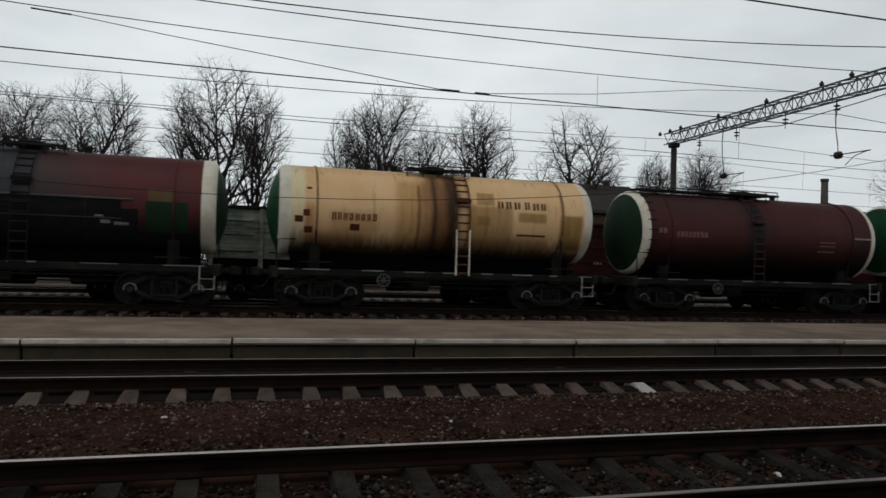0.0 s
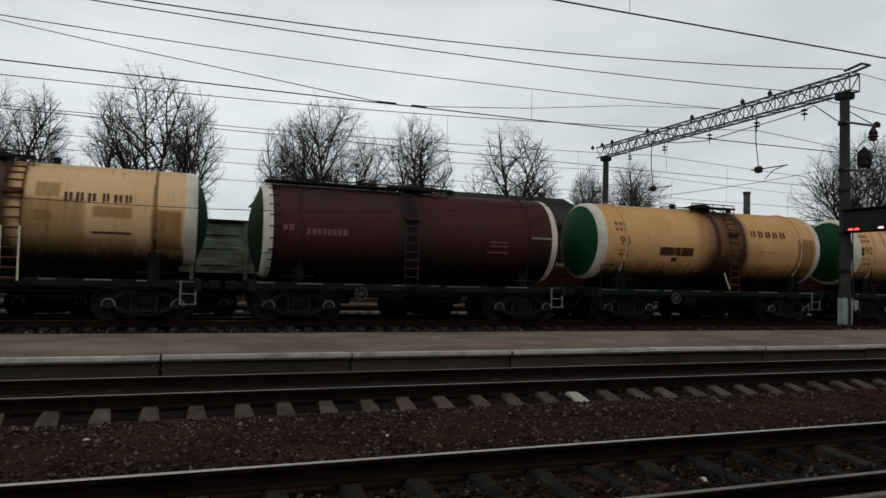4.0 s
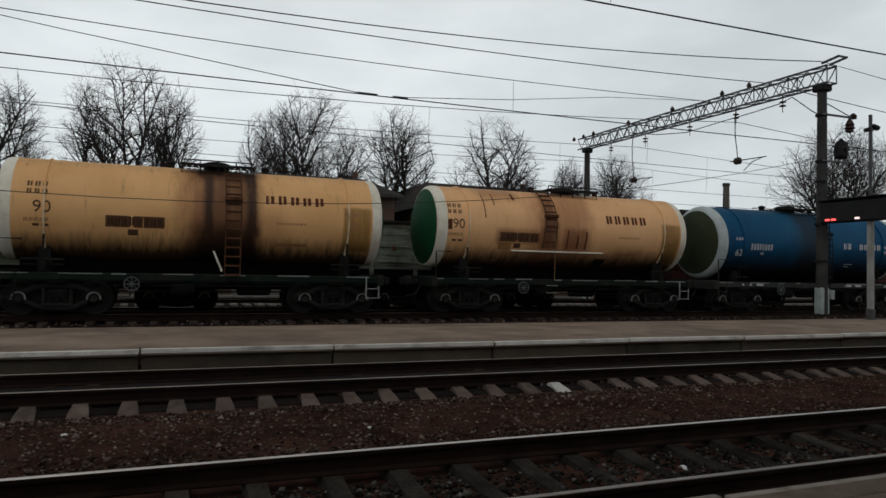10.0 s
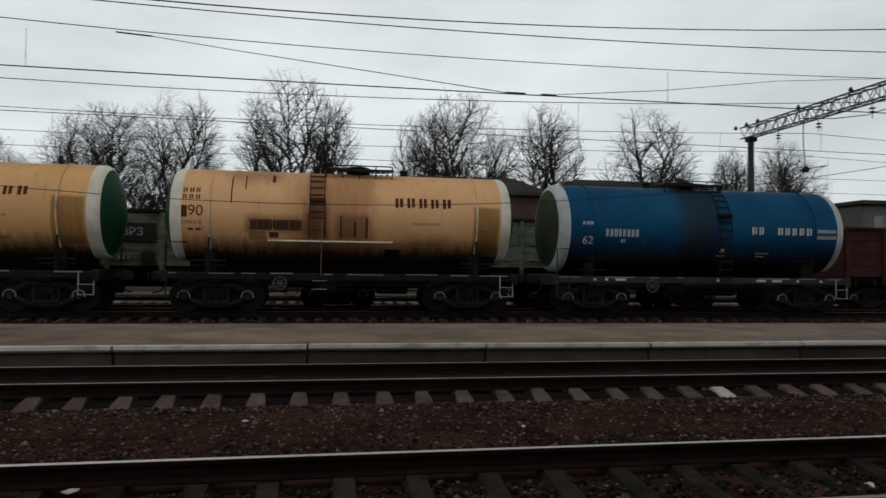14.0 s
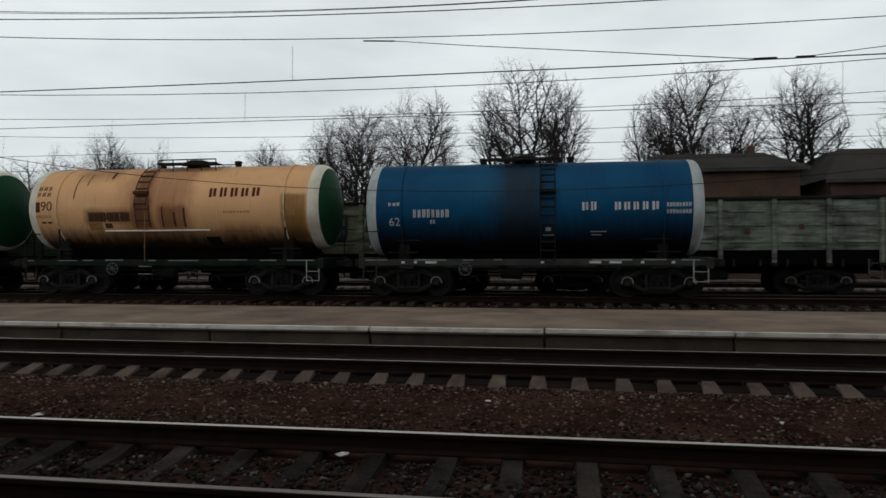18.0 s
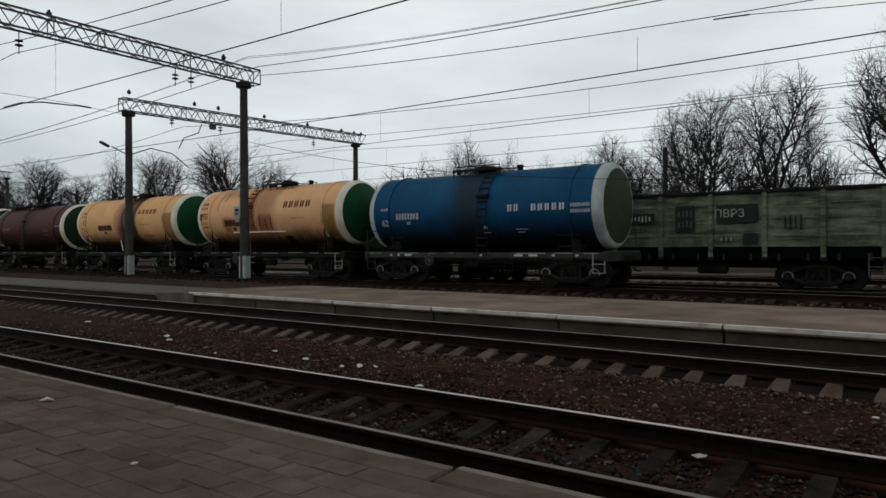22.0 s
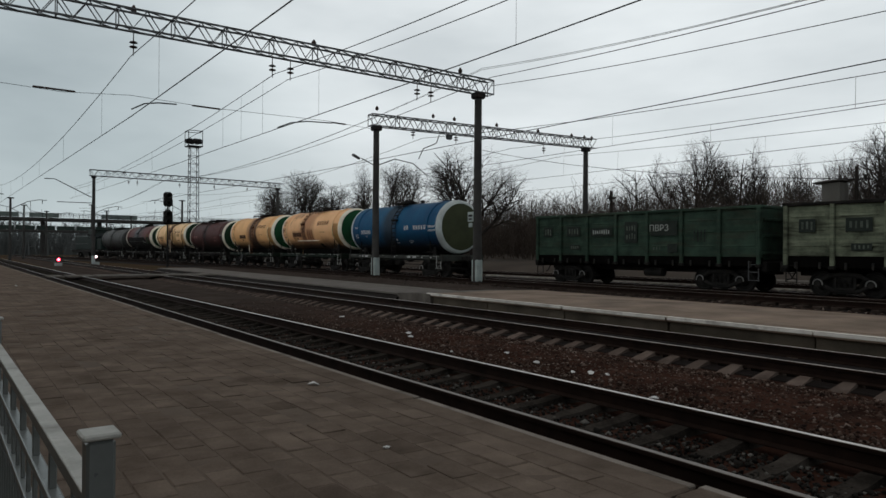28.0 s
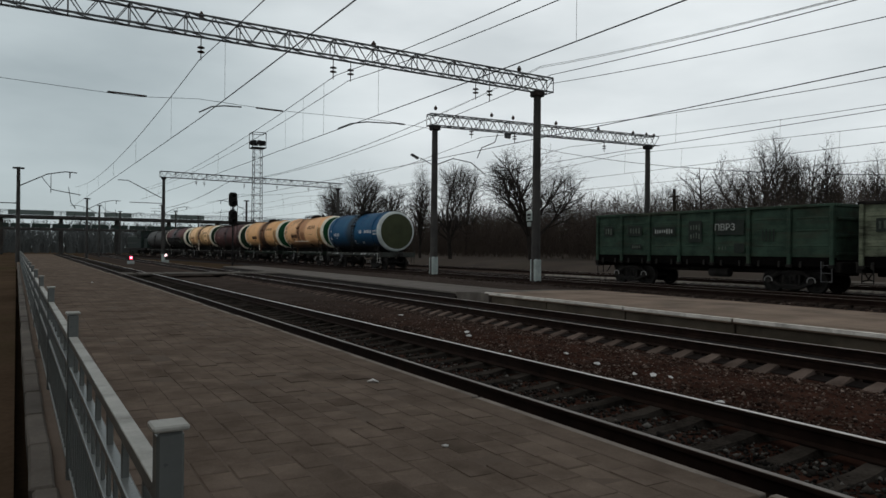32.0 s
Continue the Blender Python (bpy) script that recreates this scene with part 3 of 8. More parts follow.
def tank_paint(name, main, second, dirt, dirt_width=0.9, dirt_amount=0.8, low_grime_shade=0.9, belly_top=-0.65, patches=(), gloss=0.3, grime_top=0.3, belly_low=-1.2, spill_at=0.0):
    """Wagon paint with spill streaks under the hatch, grime and painted shade rising up the belly and thin vertical
    drips.
    """
    m = bpy.data.materials.new(name)
    m.use_nodes = True
    n, l = m.node_tree.nodes, m.node_tree.links
    bs = n["Principled BSDF"]
    tc, sp = n.new("ShaderNodeTexCoord"), n.new("ShaderNodeSeparateXYZ")
    l.new(tc.outputs["Object"], sp.inputs["Vector"])

    def noise_of(stretch, scale, detail=5.0, rough=0.55):
        mp, no = n.new("ShaderNodeMapping"), n.new("ShaderNodeTexNoise")
        mp.inputs["Scale"].default_value = stretch
        info = n.new("ShaderNodeObjectInfo")
        off = n.new("ShaderNodeVectorMath")
        off.operation = "SCALE"
        off.inputs[0].default_value = (31, 19, 23)
        l.new(info.outputs["Random"], off.inputs["Scale"])
        l.new(off.outputs["Vector"], mp.inputs["Location"])
        no.inputs["Scale"].default_value, no.inputs["Detail"].default_value, no.inputs["Roughness"].default_value = scale, detail, rough
        l.new(tc.outputs["Object"], mp.inputs["Vector"])
        l.new(mp.outputs["Vector"], no.inputs["Vector"])
        return no.outputs["Fac"]

    def math_of(op, a, b=None, c=None):
        q = n.new("ShaderNodeMath")
        q.operation = op
        for i, v in enumerate((a, b, c)):
            if v is None:
                continue
            if isinstance(v, (int, float)):
                q.inputs[i].default_value = v
            else:
                l.new(v, q.inputs[i])
        return q.outputs["Value"]

    def range_of(v, a, b, c=0.0, d=1.0):
        q = n.new("ShaderNodeMapRange")
        q.inputs["From Min"].default_value, q.inputs["From Max"].default_value = a, b
        q.inputs["To Min"].default_value, q.inputs["To Max"].default_value = c, d
        l.new(v, q.inputs["Value"])
        return q.outputs["Result"]

    def mix(a, b, f):
        q = n.new("ShaderNodeMixRGB")
        for i, v in (("Color1", a), ("Color2", b), ("Fac", f)):
            if isinstance(v, (int, float)):
                q.inputs[i].default_value = v
            elif isinstance(v, tuple):
                q.inputs[i].default_value = (*v, 1)
            else:
                l.new(v, q.inputs[i])
        return q.outputs["Color"]

    cloud = noise_of((1, 1, 1), 0.9, 6)
    drip = noise_of((4.5, 1.0, 0.35), 1.6, 7, 0.65)
    fine = noise_of((1, 1, 1), 28, 4)
    col = mix(main, second, range_of(cloud, 0.35, 0.68))
    # spill below the hatch
    away = math_of("ABSOLUTE", math_of("ADD", sp.outputs["X"], math_of("MULTIPLY_ADD", drip, 1.6, -0.55 - spill_at)))
    away = math_of("MULTIPLY_ADD", sp.outputs["Z"], 0.38, away)
    spill = math_of("MULTIPLY", range_of(away, dirt_width * 0.35, dirt_width * 1.25, 1.0, 0.0), range_of(drip, 0.28, 0.52, 0.45, 1.0))
    col = mix(col, dirt, math_of("MULTIPLY", spill, dirt_amount))
    # faded panels and spills: from x to x, from z to z, colour, strength, softness
    wob = math_of("MULTIPLY_ADD", noise_of((1, 1, 0.6), 3.2, 6, 0.65), 0.5, -0.25)
    for x0, x1, z0, z1, tint, amount, soft in patches:
        along = math_of("MULTIPLY_ADD", wob, soft * 2.2, sp.outputs["X"])
        up = math_of("MULTIPLY_ADD", wob, soft * 2.2, sp.outputs["Z"])
        inside = math_of("MULTIPLY", range_of(along, x0 - soft / 2, x0 + soft / 2), range_of(along, x1 - soft / 2, x1 + soft / 2, 1.0, 0.0))
        inside = math_of("MULTIPLY", inside, math_of("MULTIPLY", range_of(up, z0 - soft / 2, z0 + soft / 2), range_of(up, z1 - soft / 2, z1 + soft / 2, 1.0, 0.0)))
        front = range_of(sp.outputs["Y"], -0.2, 0.0, 1.0, 0.0)
        worn = math_of("MULTIPLY", range_of(drip, 0.25, 0.55, 0.7, 1.0), min(amount * 1.2, 1.0))
        col = mix(col, tint, math_of("MULTIPLY", math_of("MULTIPLY", inside, front), worn))
    # scattered drips
    col = mix(col, dirt, range_of(drip, 0.60, 0.76, 0.0, 0.6))
    # grime on the belly, with the shade of its underside painted in
    belly = range_of(math_of("ADD", sp.outputs["Z"], math_of("MULTIPLY_ADD", drip, 0.8, -0.4)), belly_low, belly_top, low_grime_shade, 0.0)
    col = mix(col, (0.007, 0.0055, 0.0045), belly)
    top = range_of(math_of("ADD", sp.outputs["Z"], math_of("MULTIPLY_ADD", drip, 0.5, -0.25)), 1.15, 1.6, 0.0, grime_top)
    col = mix(col, dirt, top)
    col = mix(col, (0.06, 0.045, 0.035), range_of(fine, 0.62, 0.8, 0.0, 0.35))
    l.new(col, bs.inputs["Base Color"])
    bs.inputs["Specular IOR Level"].default_value = gloss
    l.new(range_of(fine, 0.3, 0.7, 0.45, 0.75), bs.inputs["Roughness"])
    bp = n.new("ShaderNodeBump")
    bp.inputs["Strength"].default_value, bp.inputs["Distance"].default_value = 0.12, 0.03
    l.new(math_of("ADD", cloud, math_of("MULTIPLY", fine, 0.3)), bp.inputs["Height"])
    l.new(bp.outputs["Normal"], bs.inputs["Normal"])
    return m


SPILL, RUST, MUSTARD = (0.045, 0.019, 0.010), (0.17, 0.058, 0.024), (0.30, 0.155, 0.035)
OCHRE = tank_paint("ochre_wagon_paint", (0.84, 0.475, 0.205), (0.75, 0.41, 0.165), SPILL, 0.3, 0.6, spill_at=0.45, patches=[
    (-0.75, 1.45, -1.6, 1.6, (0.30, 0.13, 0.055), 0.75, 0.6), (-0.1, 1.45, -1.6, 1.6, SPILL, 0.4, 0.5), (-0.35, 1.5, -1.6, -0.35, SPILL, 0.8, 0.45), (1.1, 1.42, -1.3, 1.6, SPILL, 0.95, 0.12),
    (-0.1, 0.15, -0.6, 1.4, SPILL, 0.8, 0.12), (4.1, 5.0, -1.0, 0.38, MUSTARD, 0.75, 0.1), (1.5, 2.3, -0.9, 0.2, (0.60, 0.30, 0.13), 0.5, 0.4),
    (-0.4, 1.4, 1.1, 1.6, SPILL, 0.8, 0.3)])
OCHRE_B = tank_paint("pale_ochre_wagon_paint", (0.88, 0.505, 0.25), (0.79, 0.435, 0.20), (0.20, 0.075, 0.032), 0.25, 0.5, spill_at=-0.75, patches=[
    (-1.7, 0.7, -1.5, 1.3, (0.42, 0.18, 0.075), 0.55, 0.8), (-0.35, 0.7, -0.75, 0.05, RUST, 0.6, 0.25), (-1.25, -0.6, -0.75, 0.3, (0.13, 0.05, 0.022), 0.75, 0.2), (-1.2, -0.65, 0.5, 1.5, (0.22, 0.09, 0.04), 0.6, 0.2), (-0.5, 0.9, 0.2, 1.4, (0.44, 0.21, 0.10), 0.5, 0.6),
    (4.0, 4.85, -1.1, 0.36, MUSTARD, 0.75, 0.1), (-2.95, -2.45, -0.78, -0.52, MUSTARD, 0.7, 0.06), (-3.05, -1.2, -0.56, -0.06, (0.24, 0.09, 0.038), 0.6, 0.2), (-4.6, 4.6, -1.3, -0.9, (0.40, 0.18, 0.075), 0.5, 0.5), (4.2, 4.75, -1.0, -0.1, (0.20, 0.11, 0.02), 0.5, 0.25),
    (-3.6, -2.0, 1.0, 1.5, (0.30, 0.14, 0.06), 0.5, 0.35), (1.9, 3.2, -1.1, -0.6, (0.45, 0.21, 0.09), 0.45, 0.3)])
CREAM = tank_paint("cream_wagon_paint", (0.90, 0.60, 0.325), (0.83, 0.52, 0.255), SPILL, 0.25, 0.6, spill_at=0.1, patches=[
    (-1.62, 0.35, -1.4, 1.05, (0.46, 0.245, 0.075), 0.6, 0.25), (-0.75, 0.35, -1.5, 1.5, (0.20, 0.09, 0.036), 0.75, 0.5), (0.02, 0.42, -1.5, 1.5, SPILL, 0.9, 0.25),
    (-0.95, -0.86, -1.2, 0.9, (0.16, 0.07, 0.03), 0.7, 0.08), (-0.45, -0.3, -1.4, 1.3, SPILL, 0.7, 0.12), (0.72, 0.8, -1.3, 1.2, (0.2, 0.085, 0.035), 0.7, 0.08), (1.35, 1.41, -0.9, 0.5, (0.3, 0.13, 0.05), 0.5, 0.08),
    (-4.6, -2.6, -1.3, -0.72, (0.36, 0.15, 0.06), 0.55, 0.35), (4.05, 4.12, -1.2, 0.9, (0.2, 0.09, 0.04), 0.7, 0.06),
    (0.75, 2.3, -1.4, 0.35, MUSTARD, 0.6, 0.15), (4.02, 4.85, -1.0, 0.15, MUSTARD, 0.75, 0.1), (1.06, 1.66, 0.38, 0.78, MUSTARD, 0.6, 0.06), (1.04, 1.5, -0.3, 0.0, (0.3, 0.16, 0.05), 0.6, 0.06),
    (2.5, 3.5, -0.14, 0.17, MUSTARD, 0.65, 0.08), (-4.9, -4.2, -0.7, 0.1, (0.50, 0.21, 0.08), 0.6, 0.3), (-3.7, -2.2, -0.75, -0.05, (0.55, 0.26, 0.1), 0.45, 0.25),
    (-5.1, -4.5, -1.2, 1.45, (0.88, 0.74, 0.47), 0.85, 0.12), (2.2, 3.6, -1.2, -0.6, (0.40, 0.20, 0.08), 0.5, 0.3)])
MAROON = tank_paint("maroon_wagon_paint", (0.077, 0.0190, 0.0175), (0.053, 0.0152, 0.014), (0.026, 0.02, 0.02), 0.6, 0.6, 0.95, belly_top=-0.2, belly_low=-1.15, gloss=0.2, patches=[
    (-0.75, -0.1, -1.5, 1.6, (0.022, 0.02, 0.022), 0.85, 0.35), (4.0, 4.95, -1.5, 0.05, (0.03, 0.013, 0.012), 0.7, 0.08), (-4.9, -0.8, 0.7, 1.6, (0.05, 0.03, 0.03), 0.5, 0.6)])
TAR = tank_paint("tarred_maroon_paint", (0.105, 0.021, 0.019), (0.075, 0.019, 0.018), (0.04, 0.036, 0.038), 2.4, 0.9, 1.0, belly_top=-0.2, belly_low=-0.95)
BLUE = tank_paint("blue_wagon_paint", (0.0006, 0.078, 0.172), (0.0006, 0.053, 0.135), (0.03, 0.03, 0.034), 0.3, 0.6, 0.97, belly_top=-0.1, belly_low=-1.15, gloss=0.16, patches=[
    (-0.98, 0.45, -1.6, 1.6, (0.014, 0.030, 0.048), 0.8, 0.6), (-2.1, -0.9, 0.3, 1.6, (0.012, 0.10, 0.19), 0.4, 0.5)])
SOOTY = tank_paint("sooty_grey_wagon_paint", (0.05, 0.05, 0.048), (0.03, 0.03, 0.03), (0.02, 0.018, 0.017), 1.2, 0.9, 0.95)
GREEN_END = surface("green_tank_end", (0.009, 0.056, 0.023), (0.013, 0.076, 0.031), 0.6, scale=1.2, fine=20, bump=0.12, stain=(0.012, 0.03, 0.015), stain_amount=0.6)
DARK_GREEN_END = surface("dark_green_tank_end", (0.012, 0.03, 0.016), (0.018, 0.042, 0.022), 0.65, scale=1.2, fine=20, bump=0.12, stain=(0.012, 0.014, 0.01), stain_amount=0.6)
OLIVE_END = surface("olive_tank_end", (0.04, 0.048, 0.026), (0.06, 0.068, 0.036), 0.7, scale=1.2, fine=20, bump=0.12, stain=(0.03, 0.03, 0.02), stain_amount=0.5)
RING_WHITE = surface("white_tank_ring", (0.76, 0.70, 0.58), (0.90, 0.85, 0.73), 0.65, scale=1.5, fine=25, bump=0.1, stain=(0.4, 0.31, 0.2), stain_amount=0.45)
RING_GREY = surface("grey_white_tank_ring", (0.42, 0.47, 0.47), (0.58, 0.63, 0.62), 0.65, scale=1.5, fine=25, bump=0.1, stain=(0.2, 0.2, 0.19), stain_amount=0.5)
STEEL_PALE = surface("pale_painted_steel", (0.26, 0.26, 0.25), (0.4, 0.4, 0.38), 0.7, scale=3, fine=40, bump=0.1, stain=(0.1, 0.09, 0.08), stain_amount=0.5)
INK_DARK = surface("dark_stencil_paint", (0.07, 0.034, 0.02), (0.12, 0.06, 0.035), 0.7, scale=4, fine=40, bump=0)
INK_LIGHT = surface("white_stencil_paint", (0.5, 0.5, 0.5), (0.66, 0.66, 0.66), 0.7, scale=4, fine=40, bump=0)
INK_BROWN = surface("brown_number_panel", (0.10, 0.045, 0.022), (0.15, 0.07, 0.035), 0.7, scale=4, fine=40, bump=0)
INK_RED = surface("rust_red_stencil_paint", (0.12, 0.035, 0.016), (0.09, 0.026, 0.013), 0.7, scale=4, fine=40, bump=0)
INK_GHOST = surface("faded_stencil_paint", (0.42, 0.22, 0.10), (0.34, 0.17, 0.08), 0.7, scale=3, fine=40, bump=0)
INK_PINK = surface("faded_pink_stencil", (0.22, 0.11, 0.10), (0.30, 0.16, 0.14), 0.7, scale=3, fine=40, bump=0)
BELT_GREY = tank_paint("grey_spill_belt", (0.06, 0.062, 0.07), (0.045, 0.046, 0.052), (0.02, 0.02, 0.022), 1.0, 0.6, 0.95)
BELT_BROWN = surface("brown_primer", (0.11, 0.07, 0.035), (0.14, 0.09, 0.05), 0.8, scale=3, fine=30, bump=0)
FRAME_GREEN = surface("green_underframe", (0.004, 0.009, 0.006), (0.010, 0.019, 0.013), 0.75, scale=2, fine=30, bump=0.2, stain=(0.03, 0.026, 0.022), stain_amount=0.7)
FRAME_GREY = surface("grey_underframe", (0.028, 0.031, 0.028), (0.056, 0.060, 0.054), 0.75, scale=2, fine=30, bump=0.2, stain=(0.03, 0.026, 0.022), stain_amount=0.7)
FRAME_DARK = surface("dark_underframe", (0.006, 0.0056, 0.0053), (0.020, 0.018, 0.0165), 0.8, scale=2, fine=30, bump=0.2, stain=(0.05, 0.043, 0.036), stain_amount=0.4)


def on_shell(s, u0, u1, v0, v1, lift=0.004, side=-1, n=0):
    """A painted patch that follows the shell; v runs round it, 0 at mid height."""
    n = max(1, math.ceil((v1 - v0) / 0.07))
    base = len(s.v)
    for i in range(n + 1):
        a = (v0 + (v1 - v0) * i / n) / R_TANK
        for u in (u0, u1):
            s.v.append((u, side * (R_TANK + lift) * math.cos(a), (R_TANK + lift) * math.sin(a)))
    for i in range(n):
        k = base + 2 * i
        s.f.append((k, k + 1, k + 3, k + 2))
    return s


def word(u, v, count, height, width, gap=0.25, seed=1):
    """Plain letter-sized bars in a row, a shape for each."""
    rng = random.Random(seed)
    out = []
    for i in range(count):
        x = u + i * width * (1 + gap)
        s, h, w = Shape(), height * rng.uniform(0.9, 1.0), width * rng.uniform(0.7, 0.9)
        on_shell(s, x + width * 0.05, x + width * 0.05 + w * 0.4, v, v + h)
        on_shell(s, x + w * 0.66, x + w * 1.06, v + height * 0.06, v + h)
        out.append(s)
    return out


def patches(*boxes):
    return [on_shell(Shape(), *b) for b in boxes]


def wrapped(text, u, v, size, mat):
    """Readable figures laid round the shell."""
    me = letters(text, size, mat, None, None, depth=0.001)
    for p in me.vertices:
        a = (p.co.y + v) / R_TANK
        r = R_TANK + 0.005 + p.co.z
        p.co = (p.co.x + u, -r * math.cos(a), r * math.sin(a))
    return me


RUNG_RUST = surface("rusted_ladder_steel", (0.05, 0.022, 0.013), (0.13, 0.055, 0.028), 0.85, scale=4, fine=40, bump=0.2)
PLANK = Shape().slab((0, 0, 0), (0.13, 0.5, 0.03), 0.008).mesh("gangway_plank", UNDER)


SILL_PALE = surface("pale_sill_steel", (0.16, 0.17, 0.155), (0.30, 0.31, 0.29), 0.7, scale=3, fine=30, bump=0.1)
SHADE_BLACK = surface("shade_black_steel", (0.002, 0.0018, 0.0016), (0.006, 0.0054, 0.005), 0.8, scale=3, fine=30, bump=0.15, gloss=0.02)
STRAP_DULL = surface("rust_streaked_strap", (0.20, 0.10, 0.05), (0.42, 0.24, 0.12), 0.8, scale=3, fine=30, bump=0.1, stain=(0.06, 0.028, 0.015), stain_amount=0.7)
RUSTY_STRAP = surface("pale_rusty_strap", (0.72, 0.54, 0.33), (0.86, 0.68, 0.45), 0.75, scale=3, fine=30, bump=0.1, stain=(0.12, 0.06, 0.03), stain_amount=0.6)


def on_side(r, a, x, z0):
    """A point on the platform side of a ring of radius r round the tank's axis, a degrees above mid height."""
    return (x, -r * math.cos(radians(a)), z0 + r * math.sin(radians(a)))


def tank_wagon(label, paint, end_left, end_right, ring, frame, ring_w=0.3, style="", half=5.05, hatch=0.0, ladder_x=0.15, strap=None):
    global R_TANK, Z_TANK
    R_TANK, Z_TANK = BARRELS.get(style, (1.47, 2.86))
    rest = Z_TANK - math.sqrt(R_TANK ** 2 - 1.0) - 0.02
    car = thing("tank_wagon", label, "tank wagon", group="tank wagons of the moving train")
    mid = pose(0, 0, Z_TANK)
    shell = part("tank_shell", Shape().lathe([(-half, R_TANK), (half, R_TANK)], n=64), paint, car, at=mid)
    for sx, m in ((-1, end_left), (1, end_right)):
        knuckle = [(half + 0.24 * math.sin(a), R_TANK - 0.30 * (1 - math.cos(a))) for a in [math.radians(78 * i / 6) for i in range(7)]]
        x_k, r_k = knuckle[-1]
        prof = knuckle + [(x_k + (0.14 if style == "t5" else 0.30) * (1 - f * f), r_k * f) for f in (0.88, 0.74, 0.58, 0.4, 0.2, 0.03)]
        part("tank_end", Shape().lathe([(sx * a, r) for a, r in (prof if sx > 0 else prof[::-1])], n=64), m, car, at=mid)
        width = 0.5 if style == "t5" else ring_w
        band = [(half - (0.13 if style == "t5" else width * 0.62), R_TANK + 0.006), (half, R_TANK + 0.006)] + [(x + 0.006 * i / 6, r + 0.006 * (1 - i / 6)) for i, (x, r) in enumerate(knuckle[:6 if width > 0.3 else 5]) if i]
        part("end_ring", Shape().lathe([(sx * a, r) for a, r in (band if sx > 0 else band[::-1])], n=64), ring, car, at=mid)
    # seams and hold-down straps
    for x in (-half + 0.95, half - 0.95):
        st = Shape()
        pts = [(x, (R_TANK + 0.02) * math.cos(a), (R_TANK + 0.02) * math.sin(a)) for a in [math.radians(-38 + 256 * i / 32) for i in range(33)]]
        st.tube(pts, 0.028, 6)
        part("hold_down_strap", st, STRAP_DULL if style == "t1" else paint, car, at=mid)
        if strap:
            for sy in (-1, 1):
                se = Shape().tube([(x, sy * (R_TANK + 0.035) * math.cos(a), (R_TANK + 0.035) * math.sin(a)) for a in [radians(q) for q in (-58, -48, -38, -28, -18, -8, 2, 12, 22)]], 0.03, 6)
                part("strap_end", se, strap, car, at=mid)
            part("strap_bracket", Shape().slab((x, -1.30, 1.56), (1.05, 0.10, 0.06), 0.012).slab((x, -1.27, 1.40), (0.16, 0.14, 0.36), 0.02), FRAME_DARK, car)
        for sy in (-1, 1):
            sd = Shape()
            sd.slab((x, sy * 0.93, (1.12 + rest) / 2), (0.34, 0.16, rest - 1.12), 0.03).slab((x, sy * 1.22, 1.42), (1.0, 0.08, 0.05), 0.01)
            sd.tube([(x, sy * 1.24, 1.3), (x, sy * 1.3, Z_TANK - 0.62)], 0.03, 6)
            part("saddle", sd, FRAME_DARK, car)
    for x in (-1.75, 1.75):
        part("weld_seam", Shape().lathe([(x - 0.02, R_TANK + 0.002), (x, R_TANK + 0.007), (x + 0.02, R_TANK + 0.002)], n=64), paint, car, at=mid)
    # near-black block added to fill the gap below the barrel with shade
    part("under_tank_shade", Shape().slab((0, 0, (1.18 + Z_TANK - R_TANK) / 2 + 0.05), (2 * half - 0.5, 0.7, Z_TANK - R_TANK - 1.18 + 0.1), 0.03), SHADE_BLACK, car)
    # hatch, gangway and its rails on the crown
    top = Z_TANK + R_TANK
    part("hatch_dome", Shape().lathe([(top - 0.1, 0.40), (top + 0.16, 0.40), (top + 0.20, 0.43), (top + 0.25, 0.30), (top + 0.28, 0.05)], (hatch, 0, 0), "z", 24), BLACK, car)
    for i in range(12):
        for sy in (-0.55, 0.55):
            part("gangway_plank", PLANK, None, car, at=pose(hatch - 1.0 + i * 0.18, sy, top + 0.07))
    for sy in (-0.82, 0.82):
        part("gangway_frame", Shape().slab((hatch, sy, top + 0.06), (2.2, 0.05, 0.08), 0.01), UNDER, car)
    for sy in (-0.8, 0.8):
        rl = Shape()
        rl.tube([(hatch - 1.05, sy, top + 0.2), (hatch + 1.05, sy, top + 0.2)], 0.02, 6)
        for k in range(5):
            rl.tube([(hatch - 1.05 + k * 0.525, sy, top - 0.2), (hatch - 1.05 + k * 0.525, sy, top + 0.2)], 0.018, 6)
        part("gangway_rail", rl, UNDER, car)
    for x in (hatch - 1.35, hatch + 1.5):
        vl = Shape().lathe([(top - 0.05, 0.11), (top + 0.12, 0.11), (top + 0.14, 0.15), (top + 0.2, 0.12), (top + 0.22, 0.03)], (x, 0, 0), "z", 14)
        part("safety_valve", vl, BLACK, car)
    # ladders, with a small landing half way up
    rung_mat = RUNG_RUST if style in ("t1", "t3", "t4") else paint if style == "t2" else BLACK
    for sy in (-1, 1):
        ld = Shape()
        for k in (-0.22, 0.22):
            pts = [(ladder_x + k, sy * (R_TANK + 0.12), Z_TANK)] if style == "t4" else [(ladder_x + k, sy * (R_TANK + 0.10), 1.15), (ladder_x + k, sy * (R_TANK + 0.12), Z_TANK)]
            pts += [(ladder_x + k, sy * (R_TANK + 0.10) * math.cos(a), Z_TANK + (R_TANK + 0.10) * math.sin(a)) for a in [radians(q) for q in (10, 22, 34, 46, 58, 70, 80)]]
            ld.tube(pts, 0.018, 6)
        lad = part("ladder", ld, rung_mat, car)
